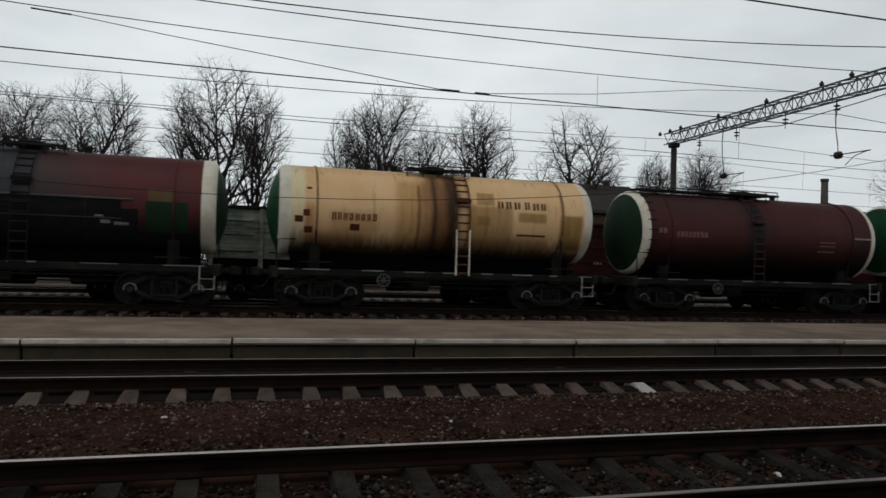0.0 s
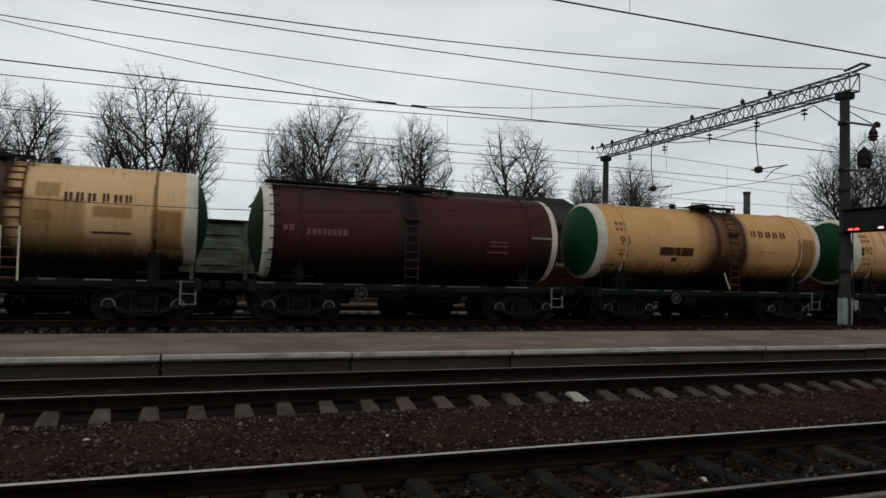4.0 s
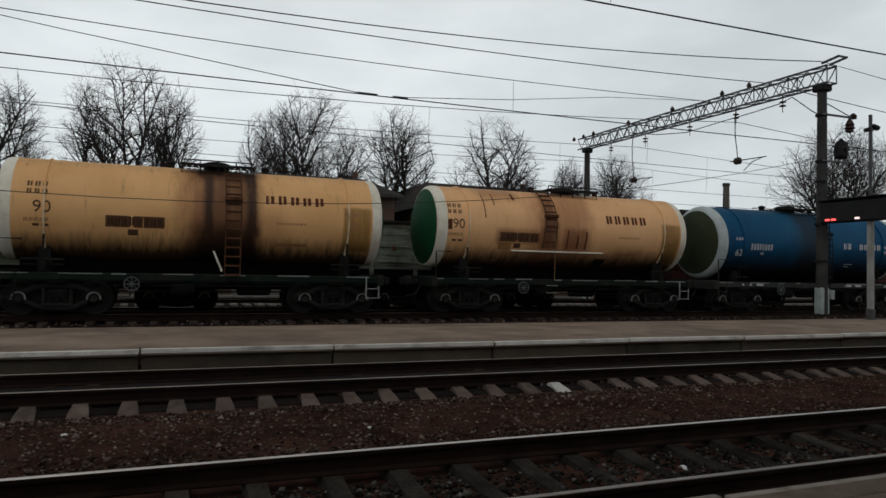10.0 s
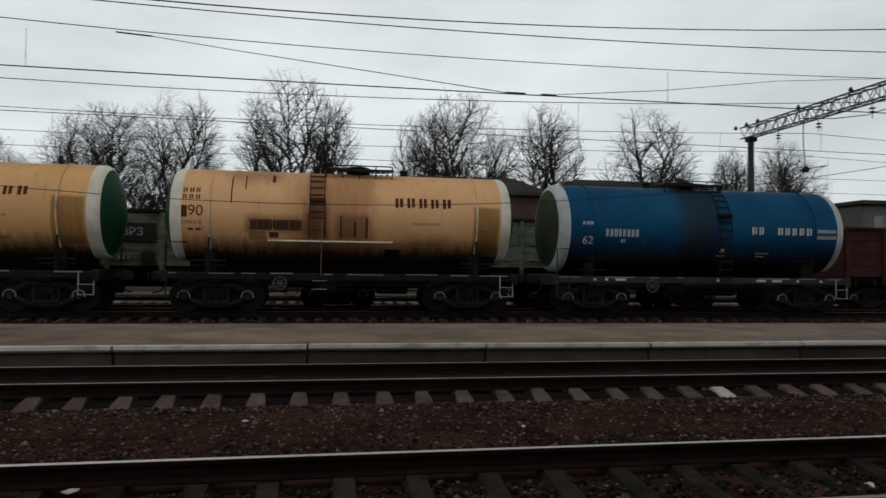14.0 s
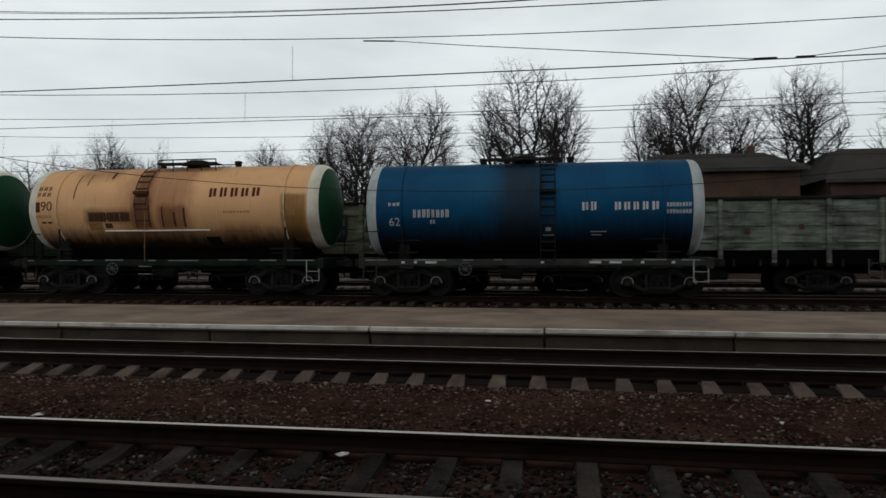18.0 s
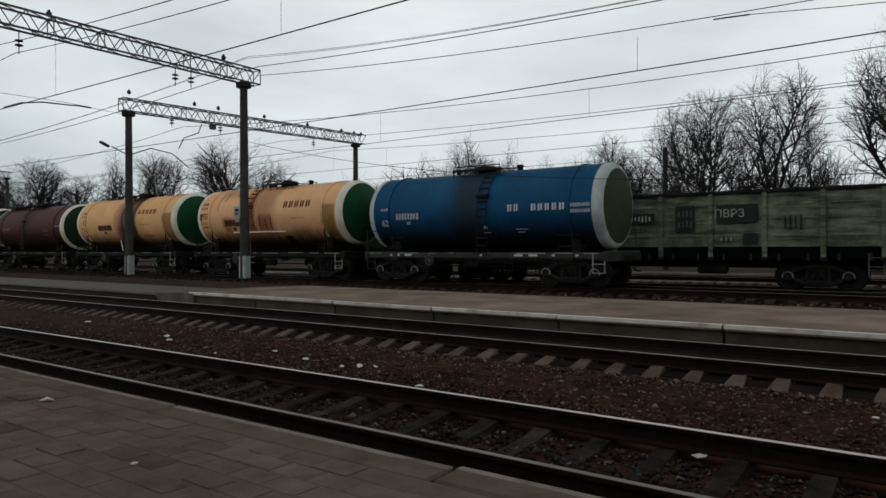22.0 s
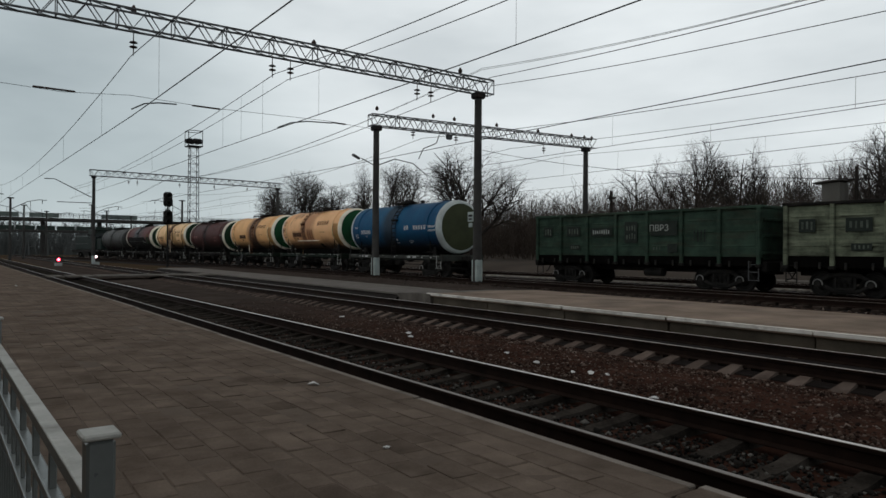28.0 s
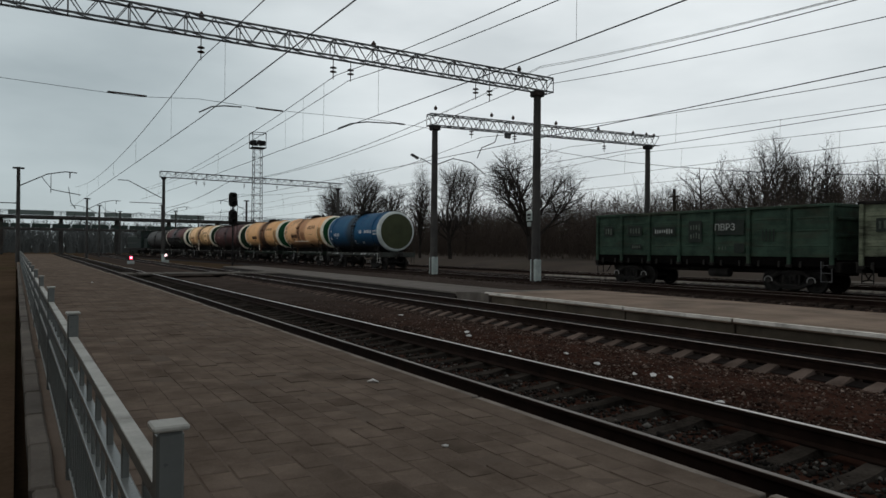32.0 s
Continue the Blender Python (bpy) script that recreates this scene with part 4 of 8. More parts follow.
        for i in range(13):
            a = i * 0.27
            if a < Z_TANK - 1.2:
                y, z = sy * (R_TANK + 0.11), 1.2 + a
            else:
                q = (a - (Z_TANK - 1.2)) / (R_TANK + 0.10)
                y, z = sy * (R_TANK + 0.10) * math.cos(q), Z_TANK + (R_TANK + 0.10) * math.sin(q)
            if (Z_TANK if style == "t4" else 0) < z < Z_TANK + R_TANK * 0.97:
                part("rung", Shape().slab((ladder_x, y, z), (0.46, 0.05, 0.055), 0.012), rung_mat, lad)
        part("landing", Shape().slab((ladder_x, sy * (R_TANK + 0.12) * math.cos(0.3), Z_TANK + (R_TANK + 0.12) * math.sin(0.3)), (0.5, 0.2, 0.12), 0.02), rung_mat, lad)
    # underframe
    part("centre_sill", Shape().slab((0, 0, 1.06), (10.9, 0.46, 0.34), 0.03), frame, car)
    for sy in (-1.36, 1.36):
        part("side_sill", Shape().slab((0, sy, 1.10), (10.85, 0.10, 0.20), 0.015).slab((0, sy - 0.05 * (1 if sy > 0 else -1), 1.20), (10.85, 0.16, 0.018), 0.006), frame, car)
    # broken pale dashes paint the highlights along the sill's upper edge
    srng = random.Random(label)
    xq = -5.3
    while xq < 5.2:
        ln = srng.uniform(0.25, 1.3)
        part("edge_highlight", Shape().slab((min(xq + ln / 2, 5.0), -1.413, 1.185 + srng.uniform(-0.01, 0.01)), (ln, 0.012, srng.uniform(0.018, 0.045)), 0.004), SILL_PALE, car)
        xq += ln + srng.uniform(0.2, 1.2)
    for x in (-5.35, 5.35):
        part("end_beam", Shape().slab((x, 0, 1.08), (0.22, 2.9, 0.36), 0.03), frame, car)
    for x in (-3.9, 3.9):
        part("body_bolster", Shape().slab((x, 0, 1.04), (0.5, 2.7, 0.28), 0.04), frame, car)
    for x in (-2.2, -0.9, 0.9, 2.2):
        part("cross_bearer", Shape().slab((x, 0, 1.06), (0.14, 2.66, 0.2), 0.02), UNDER, car)
    # hand rails and steps at the ends
    for x in (-5.3, 5.3):
        for sy in (-1.42, 1.42):
            hr = Shape().tube([(x, sy, 0.5), (x, sy, 2.1), (x + (0.55 if x < 0 else -0.55), sy, 2.1)] if sy * x > 0 else [(x, sy, 0.5), (x, sy, 1.2)], 0.022, 6)
            hr.tube([(x + (0.42 if x < 0 else -0.42), sy, 0.5), (x + (0.42 if x < 0 else -0.42), sy, 1.2)], 0.022, 6)
            for z in (0.52, 0.82):
                hr.slab((x + (0.21 if x < 0 else -0.21), sy, z), (0.42, 0.16, 0.02), 0.005)
            part("step", hr, STEEL_PALE if x > 0 and sy < 0 else frame, car)
    # brake gear below
    part("air_reservoir", Shape().lathe([(-0.55, 0.1), (-0.5, 0.2), (0.5, 0.2), (0.55, 0.1)], (1.6, 0.45, 0.72), "x", 16), UNDER, car)
    part("brake_cylinder", Shape().lathe([(-0.35, 0.16), (0.3, 0.18), (0.34, 0.1)], (-0.6, -0.4, 0.72), "x", 16), UNDER, car)
    part("brake_rod", Shape().tube([(-3.0, -0.25, 0.66), (3.0, -0.25, 0.66)], 0.025, 6).tube([(-2.8, -1.2, 0.86), (2.8, -1.2, 0.86)], 0.02, 6), UNDER, car)
    part("bottom_drain", Shape().lathe([(0.78, 0.16), (0.86, 0.22), (1.25, 0.22)], (0.0, 0, 0), "z", 16), UNDER, car)
    hw = Shape()
    for i in range(16):
        a, b = 2 * math.pi * i / 16, 2 * math.pi * (i + 1) / 16
        hw.tube([(-2.0 + 0.2 * math.cos(a), -1.46, 0.9 + 0.2 * math.sin(a)), (-2.0 + 0.2 * math.cos(b), -1.46, 0.9 + 0.2 * math.sin(b))], 0.018, 5)
    for i in range(4):
        a = math.pi * i / 4
        hw.tube([(-2.0 - 0.2 * math.cos(a), -1.46, 0.9 - 0.2 * math.sin(a)), (-2.0 + 0.2 * math.cos(a), -1.46, 0.9 + 0.2 * math.sin(a))], 0.014, 5)
    part("hand_brake_wheel", hw, STEEL_GREY, car)
    for sx in (-1, 1):
        part("coupler", COUPLER, None, car, at=pose(sx * 5.3, 0, 0, 0, 0, 0 if sx > 0 else 180))
    for x in (-3.9, 3.9):
        bogie(car, x)
    # painted marks
    def mark(shapes, mat, name="stencil"):
        for q in shapes if isinstance(shapes, list) else [shapes]:
            part(name, q, mat, car, at=mid, smooth=0)

    if style in ("t3", "t4"):
        dx, dv = (0.0, 0.0) if style == "t4" else (0.2, -0.06)
        mark(word(-4.88 + dx, 0.62 + dv, 3, 0.17, 0.15, seed=3) + word(-4.88 + dx, 0.40 + dv, 3, 0.16, 0.15, seed=4), INK_DARK)
        part("figure_mark", wrapped("90", -4.5 + dx, 0.04 + dv, 0.46, INK_DARK), None, car, at=mid)
        if style == "t4":
            mark(patches((-5.02, -4.74, -0.15, 0.2)), INK_RED)
        mark(word(-4.93 + dx, -0.36 + dv, 5, 0.11, 0.10, seed=5), INK_GHOST)
        mark(patches((-4.72 + dx, -4.56 + dx, -0.55, -0.48), (-4.5 + dx, -4.34 + dx, -0.55, -0.48)), INK_DARK)
        mark(patches((-2.93 + dx, -2.3 + dx, -0.5, -0.17), (-2.2 + dx, -1.38 + dx, -0.5, -0.17)), INK_BROWN, "number_mark")
        mark(word(-2.88 + dx, -0.46, 8, 0.26, 0.152, 0.23, seed=8), BLACK, "number_stroke")
        mark(patches((-2.35 + dx, -2.08 + dx, -0.74, -0.56)), INK_DARK)
        mark(word(1.47 if style == "t4" else 1.66, 0.29 if style == "t4" else 0.37, 5, 0.34 if style == "t4" else 0.3, 0.30, 0.26, seed=11), INK_RED, "owner_mark")
        mark(patches((4.12, 4.6, 0.1, 0.22), (4.22, 4.5, -0.35, -0.05)), INK_GHOST)
        mark(word(2.0, -0.25, 8, 0.08, 0.095, seed=9), INK_GHOST)
        mark(patches((1.98, 2.95, -0.97, -0.85)), INK_GHOST)
        if style == "t4":
            mark(patches((1.2, 1.68, -1.62, -1.12)), BLACK)
            mark(patches((-0.22, -0.17, -0.72, -0.02), (0.2, 0.27, -0.7, -0.2), (0.56, 0.63, -0.72, -0.05), (-3.5, -3.46, 0.3, 1.35), (-3.1, -3.06, 0.8, 1.4), (-2.3, -2.2, 1.1, 1.5)), INK_RED, "rust_trace")
            part("grab_rail", Shape().tube([on_side(R_TANK + 0.03, -33, x, 0) for x in (-2.4, 1.43)], 0.03, 6), RING_WHITE, car, at=mid)
            part("drain_rod", Shape().tube([(ladder_x + 0.14, -R_TANK - 0.05, 1.15), (ladder_x + 0.14, -R_TANK - 0.07, Z_TANK - 0.2)], 0.012, 6), STRAP_DULL, car)
            mark(patches((-1.2, -1.15, -0.72, 0.05), (-0.7, -0.65, -0.72, 0.05), (-1.2, -0.65, -0.12, -0.06), (-1.2, -0.65, -0.5, -0.45)), INK_DARK, "ladder_scar")
            for z in (0.98, 0.72):
                part("foot_bar", Shape().slab((ladder_x + 0.1, -1.42, z), (0.46, 0.05, 0.03), 0.008), SILL_PALE, car)
        else:
            part("ladder_rail", Shape().tube([(ladder_x - 0.55, -R_TANK - 0.13, 1.9), (ladder_x - 0.3, -R_TANK - 0.14, 1.3)], 0.03, 6), RING_WHITE, car)
    if style == "t1":
        for k in (-0.22, 0.22):
            part("ladder_rail", Shape().tube([(ladder_x + k, -R_TANK - 0.13, 1.12), (ladder_x + k, -R_TANK - 0.14, 2.6)], 0.026, 6), RING_WHITE, car)
        mark(word(1.76, 0.28, 3, 0.28, 0.24, 0.22, seed=21) + word(2.72, 0.28, 3, 0.28, 0.24, 0.22, seed=22), INK_DARK, "owner_mark")
        mark(word(-3.68, -0.34, 8, 0.25, 0.15, 0.22, seed=23), INK_RED, "number_mark")
        mark(patches((-3.1, -2.8, -0.66, -0.44), (-4.55, -4.35, -0.25, -0.05), (-4.8, -4.55, -0.45, -0.25), (-4.5, -4.25, -0.8, -0.58), (-4.45, -4.3, 0.6, 0.68)), INK_RED)
        mark(patches((2.48, 3.5, -0.62, -0.55)), INK_DARK)
    if style == "t2":
        mark(word(-3.78, -0.16, 8, 0.22, 0.13, 0.24, seed=31), INK_PINK, "number_mark")
        mark(patches((2.4, 3.1, -0.16, -0.12), (2.4, 3.1, -0.3, -0.26), (2.35, 3.12, -0.52, -0.47)), INK_PINK)
        mark(word(-4.5, -0.05, 2, 0.2, 0.14, seed=32), INK_PINK)
        part("roof_walkway", Shape().slab((-2.2, -0.55, top + 0.03), (5.6, 0.5, 0.06), 0.01), UNDER, car)
        part("walkway_rail", Shape().tube([(-5.0, -0.8, top + 0.12), (0.6, -0.8, top + 0.12)], 0.022, 6), UNDER, car)
        mark(patches((4.0, 4.9, 0.03, 0.09)), STEEL_PALE)
        for i in range(9):
            a = math.radians(-50 + i * 13)
            part("end_rung", Shape().tube([(-half - 0.02, -(R_TANK + 0.06) * math.cos(a), (R_TANK + 0.06) * math.sin(a)), (-half + 0.3, -(R_TANK + 0.06) * math.cos(a), (R_TANK + 0.06) * math.sin(a))], 0.02, 5), BLACK, car, at=mid)
    if style == "t5":
        part("figure_mark", wrapped("62", -4.27, -0.45, 0.38, INK_LIGHT), None, car, at=mid)
        mark(word(-4.46, 0.07, 3, 0.12, 0.1, 0.35, seed=41), INK_LIGHT)
        mark(word(-3.66, -0.31, 8, 0.27, 0.12, 0.24, seed=42), INK_LIGHT, "number_mark")
        mark(word(-3.12, -0.51, 2, 0.14, 0.075, 0.3, seed=43), INK_LIGHT)
        mark(word(1.6, -0.14, 2, 0.27, 0.22, 0.2, seed=44) + word(2.57, -0.14, 5, 0.27, 0.225, 0.22, seed=45), INK_LIGHT, "owner_mark")
        mark(word(4.1, -0.05, 8, 0.13, 0.073, 0.25, seed=46) + word(4.1, -0.26, 8, 0.13, 0.073, 0.25, seed=47), INK_LIGHT)
        mark(patches((1.85, 2.35, -0.83, -0.80), (1.9, 2.2, -0.95, -0.92), (0.5, 0.66, -0.78, -0.66), (0.42, 0.75, -0.95, -0.92)), INK_LIGHT)
        mark(patches((-4.25, -3.5, -1.12, -1.09), (3.4, 4.3, -1.12, -1.09)), STEEL_GREY)
        for x0 in (-4.0, -3.6, -3.1, 0.4, 2.0, 2.6, 3.4, 4.3):
            mark(Shape().box((x0, -1.415, 1.11 - Z_TANK), (0.36 if x0 in (-3.1, 2.0, 2.6) else 0.1, 0.006, 0.07)), INK_LIGHT)
    if style == "t0":
        mark(patches((-4.8, 2.7, -1.9, 0.05), (2.7, 3.15, -1.9, -0.25), (3.15, 4.75, -1.9, -0.95)), BLACK, "tar_coat")
        mark(patches((3.35, 4.5, -0.95, 0.0)), DARK_GREEN_END, "green_patch")
        mark(patches((-4.8, 2.7, -0.55, -0.52)), STEEL_GREY, "scuffed_line")
        mark(patches((3.4, 4.1, 0.0, 0.35)), BELT_BROWN, "primer_patch")
        mark(patches((2.0, 2.22, -0.55, -0.45), (2.15, 2.4, -0.7, -0.6), (2.5, 2.9, -0.75, -0.65)), STEEL_PALE)
        part("grab_rail", Shape().tube([(-2.2, -R_TANK - 0.03, 0.02), (3.0, -R_TANK - 0.03, 0.02)], 0.03, 6), STEEL_GREY, car, at=mid)
        part("grey_belt", Shape().lathe([(-1.5, R_TANK + 0.004), (0.4, R_TANK + 0.004)], n=64), BELT_GREY, car, at=mid)
    return car


# where each vehicle's middle stands along the line at the clip's start
TRAIN = []


def stand(car, x0):
    TRAIN.append((car, x0))


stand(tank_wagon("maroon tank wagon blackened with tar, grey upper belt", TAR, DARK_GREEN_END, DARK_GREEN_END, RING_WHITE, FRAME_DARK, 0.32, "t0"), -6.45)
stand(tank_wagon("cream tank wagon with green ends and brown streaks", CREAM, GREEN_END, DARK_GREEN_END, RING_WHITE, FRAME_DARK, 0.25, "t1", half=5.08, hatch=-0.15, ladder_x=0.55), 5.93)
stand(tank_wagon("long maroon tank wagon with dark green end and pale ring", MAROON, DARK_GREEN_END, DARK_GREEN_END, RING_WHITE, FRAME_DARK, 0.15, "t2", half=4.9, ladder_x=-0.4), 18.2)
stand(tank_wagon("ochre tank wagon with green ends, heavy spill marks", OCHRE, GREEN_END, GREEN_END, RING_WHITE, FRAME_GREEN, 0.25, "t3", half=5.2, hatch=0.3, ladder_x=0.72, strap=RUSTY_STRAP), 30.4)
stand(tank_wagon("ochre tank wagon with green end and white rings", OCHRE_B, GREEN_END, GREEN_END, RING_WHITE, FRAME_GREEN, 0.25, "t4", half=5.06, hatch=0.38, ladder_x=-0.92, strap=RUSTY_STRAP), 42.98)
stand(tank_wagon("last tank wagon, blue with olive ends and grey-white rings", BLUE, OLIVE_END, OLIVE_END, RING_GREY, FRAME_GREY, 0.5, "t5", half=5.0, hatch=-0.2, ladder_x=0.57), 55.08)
stand(tank_wagon("sooty grey tank wagon behind the locomotive", SOOTY, DARK_GREEN_END, SOOTY, SOOTY, FRAME_DARK, 0.2, ""), -18.7)


def s_train(t):
    """How far the train has gone along the line."""
    q = t / 10
    return -25.7784 * q - 4.3327 * q ** 2 + 0.94782 * q ** 3 - 0.11014 * q ** 4


def line_pose(x, yc, z):
    a = math.degrees(math.atan2(bend_3(x + 4) - bend_3(x - 4), 8))
    return pose(x, yc + bend_3(x), z, 0, 0, a)


def motions():
    for car, x0 in TRAIN:
        walk(car, [(t, line_pose(x0 + s_train(t), Y3, Z3)) for t in [i * 0.8 for i in range(41)]])
    for car, ws, x in AXLES:
        if car in [c for c, _ in TRAIN]:
            walk(ws, [(i * 4 / 30, pose(x, 0, 0.475, 0, 0, 0) @ Matrix.Rotation(s_train(i * 4 / 30) / 0.475, 4, "Y")) for i in range(241)])


# ---- standing gondola wagons ----
G_GREEN = surface("dark_green_wagon_paint", (0.0243, 0.0450, 0.0315), (0.0405, 0.0705, 0.0504), 0.75, scale=1.3, fine=25, bump=0.2, stain=(0.05, 0.035, 0.022), stain_amount=0.45, stretch=(0.5, 1, 3.5))
G_GREY = surface("bleached_grey_wagon_paint", (0.1056, 0.1227, 0.0994), (0.2860, 0.3245, 0.2678), 0.8, scale=2.0, fine=25, bump=0.25, stain=(0.03, 0.026, 0.02), stain_amount=0.9, spread=0.3, stretch=(0.45, 1, 4.0))
G_OLIVE = surface("faded_green_wagon_paint", (0.0854, 0.1046, 0.0710), (0.2315, 0.2514, 0.1776), 0.8, scale=2.0, fine=25, bump=0.25, stain=(0.025, 0.024, 0.018), stain_amount=0.9, spread=0.3, stretch=(0.45, 1, 4.0))
G_RED = surface("brown_red_wagon_paint", (0.040, 0.013, 0.012), (0.068, 0.02, 0.019), 0.78, scale=0.8, fine=25, bump=0.2, stain=(0.06, 0.03, 0.025), stain_amount=0.5, stretch=(1, 1, 0.5))

mottle(G_GREY, 1.5, 0.45, 1.3)
mottle(G_OLIVE, 1.5, 0.45, 1.3)
mottle(G_GREEN, 1.2, 0.6, 1.3)
mottle(G_RED, 1.2, 0.6, 1.3)


LATCH = Shape().slab((0, 0, 0), (0.09, 0.07, 0.26), 0.015).mesh("hatch_latch", UNDER)


def gondola(label, paint, plate, x, yc, style="", length=12.75):
    a = math.degrees(math.atan2(bend_far(x + 4) - bend_far(x - 4), 8))
    car = thing("gondola_wagon", label, "gondola wagon", group="standing gondola wagons", at=pose(x, yc + bend_far(x), 0.0, 0, 0, a))
    h, w, z0, z1 = length / 2, 1.5, 1.36, 3.46
    zp = z0 + {"g2": 0.26, "g1": 0.16, "g0": 0.1}.get(style, 0.05)
    n = 7
    for sy in (-1, 1):
        for i in range(n):
            x0, x1 = -h + length * i / n, -h + length * (i + 1) / n
            p = Shape().slab(((x0 + x1) / 2, sy * (w - 0.03), (zp + z1) / 2), (x1 - x0 - 0.01, 0.05, z1 - zp), 0.008)
            for zz in (z0 + 0.55, z0 + 1.15, z0 + 1.65):
                p.slab(((x0 + x1) / 2, sy * (w - 0.004), zz), ((x1 - x0) * 0.7, 0.03 if style == "g0" else 0.08 if style == "g2" else 0.05, 0.07), 0.015)
            part("side_panel", p, paint, car)
        for i in range(n + 1):
            xx = -h + length * i / n
            xx = max(-h + 0.09, min(h - 0.09, xx))
            part("side_post", Shape().slab((xx, sy * (w + 0.05), (z0 + z1) / 2 - 0.13), (0.16, 0.12, z1 - z0 + 0.26), 0.025), paint, car)
            part("post_foot", Shape().slab((xx, sy * (w + 0.05), z0 - 0.26), (0.24, 0.15, 0.16), 0.03), FRAME_DARK, car)
        part("top_rail", Shape().slab((0, sy * (w + 0.02), z1 + 0.02), (length + 0.1, 0.17, 0.12), 0.02), FRAME_DARK if style in ("g1", "g2") else paint, car)
        # shade of the recess below the panels is put into the sill's colour
        part("side_sill", Shape().slab((0, sy * (w - 0.09), (zp + z0 - 0.28) / 2), (length, 0.12, zp - z0 + 0.27), 0.02), SHADE_BLACK, car)
        for i in range(n * 2):
            xx = -h + length * (i + 0.5) / (n * 2)
            part("hatch_latch", LATCH, None, car, at=pose(xx, sy * (w + 0.02), z0 - 0.2))
    for sx in (-1, 1):
        e = Shape().slab((sx * (h - 0.03), 0, (z0 + z1) / 2), (0.05, 2 * w - 0.1, z1 - z0), 0.008)
        for zz in (z0 + 0.25, z0 + 0.95, z0 + 1.6):
            e.slab((sx * (h + 0.02), 0, zz), (0.08, 2 * w - 0.2, 0.13), 0.02)
        part("end_wall", e, paint, car)
        part("end_rail", Shape().slab((sx * h, 0, z1 + 0.02), (0.16, 2 * w - 0.1, 0.12), 0.02), paint, car)
        part("end_beam", Shape().slab((sx * (h + 0.06), 0, 1.08), (0.24, 2.9, 0.4), 0.03), FRAME_DARK, car)
        part("coupler", COUPLER, None, car, at=pose(sx * (h - 0.05), 0, 0, 0, 0, 0 if sx > 0 else 180))
        st = Shape()
        for k in (0, 0.42):
            st.tube([(sx * (h - 0.1 - k), -w - 0.03, 0.5), (sx * (h - 0.1 - k), -w - 0.03, 1.3)], 0.022, 6)
        for z in (0.52, 0.85, 1.15):
            st.slab((sx * (h - 0.31), -w - 0.03, z), (0.42, 0.05, 0.025), 0.006)
        part("step", st, STEEL_GREY if sx > 0 else FRAME_DARK, car)
    for i in range(n):
        xx = -h + length * (i + 0.5) / n
        for sy in (-1, 1):
            part("floor_hatch", Shape().slab((xx, sy * 0.72, z0 - 0.3), (length / n - 0.1, 1.15, 0.06), 0.01, (sy * 14, 0, 0)), FRAME_DARK, car)
    part("centre_sill", Shape().slab((0, 0, 0.99), (length, 0.5, 0.5), 0.03), FRAME_DARK, car)
    part("air_reservoir", Shape().lathe([(-0.55, 0.1), (-0.5, 0.2), (0.5, 0.2), (0.55, 0.1)], (0.8, -0.8, 0.72), "x", 16), UNDER, car)
    for xx in (-4.33, 4.33):
        bogie(car, xx)
    if style == "g1":
        part("brake_platform", Shape().tube([(h + 0.08, -1.2, 1.45), (h + 0.5, -1.2, 1.45), (h + 0.5, -1.2, 1.88), (h + 0.08, -1.2, 1.88), (h + 0.08, -1.2, 1.45)], 0.03, 6).slab((h + 0.3, -1.0, 1.42), (0.5, 0.5, 0.04), 0.01), STEEL_PALE, car)
    yl = -w - 0.062
    def plate_at(u, v, pw, ph, count, mat_ink, seed, back=True):
        if back:
            part("number_plate", Shape().slab((u, yl - 0.0, v), (pw, 0.012, ph), 0.004), plate, car)
        rng = random.Random(seed)
        rows = 2 if back and ph > 0.6 else 1
        lw, lh = pw * 0.82 / count, ph * 0.6 / rows
        for r in range(rows):
            for i in range(count):
                xx = u - pw * 0.41 + lw * (i + 0.5)
                zz = v + (r - (rows - 1) / 2) * ph * 0.42
                part("lettering", Shape().box((xx, yl - 0.008, zz + ph * rng.uniform(-0.03, 0.03)), (lw * rng.uniform(0.32, 0.5), 0.006, lh * rng.uniform(0.6, 1.0))), mat_ink, car, smooth=0)
    if style == "g2":
        cell = length / n
        plate_at(-h + cell * 4.5, z0 + 0.95, 0.55, 0.4, 1, INK_DARK, 13, False)
        plate_at(-h + cell * 5.5, z0 + 1.1, 0.5, 0.35, 1, INK_DARK, 14, False)
        plate_at(-h + cell * 2.4, z0 + 0.5, 0.8, 0.2, 3, INK_LIGHT, 18, False)
    if style in ("g0", "g1"):
        cell = length / n
        word_at = pose(-h + cell * 4.36, yl - 0.012, z0 + 1.35, 90, 0, 0)
        part("plant_plate", Shape().slab((-h + cell * 4.5, yl, z0 + 1.35), (1.4, 0.012, 0.66), 0.004), plate, car)
        part("plant_lettering", letters("ПВРЗ", 0.40, INK_WORN, None, None, depth=0.003), None, car, at=word_at)
        plate_at(-h + cell * 0.5, z0 + 1.3, 0.62, 0.5, 3, INK_DIM, 5)
        plate_at(-h + cell * 1.5, z0 + 1.3, 0.9, 0.5, 4, INK_DIM, 6)
        plate_at(-h + cell * 1.55, z0 + 0.5, 0.7, 0.26, 4, INK_DIM, 11)
        plate_at(-h + cell * 2.5, z0 + 1.25, 1.35, 0.4, 8, INK_WORN, 7)
        plate_at(-h + cell * 2.5, z0 + 0.85, 0.5, 0.12, 3, DARK_PLATE, 12, False)
        plate_at(-h + cell * 3.5, z0 + 1.2, 0.72, 0.98, 4, INK_DIM, 8)
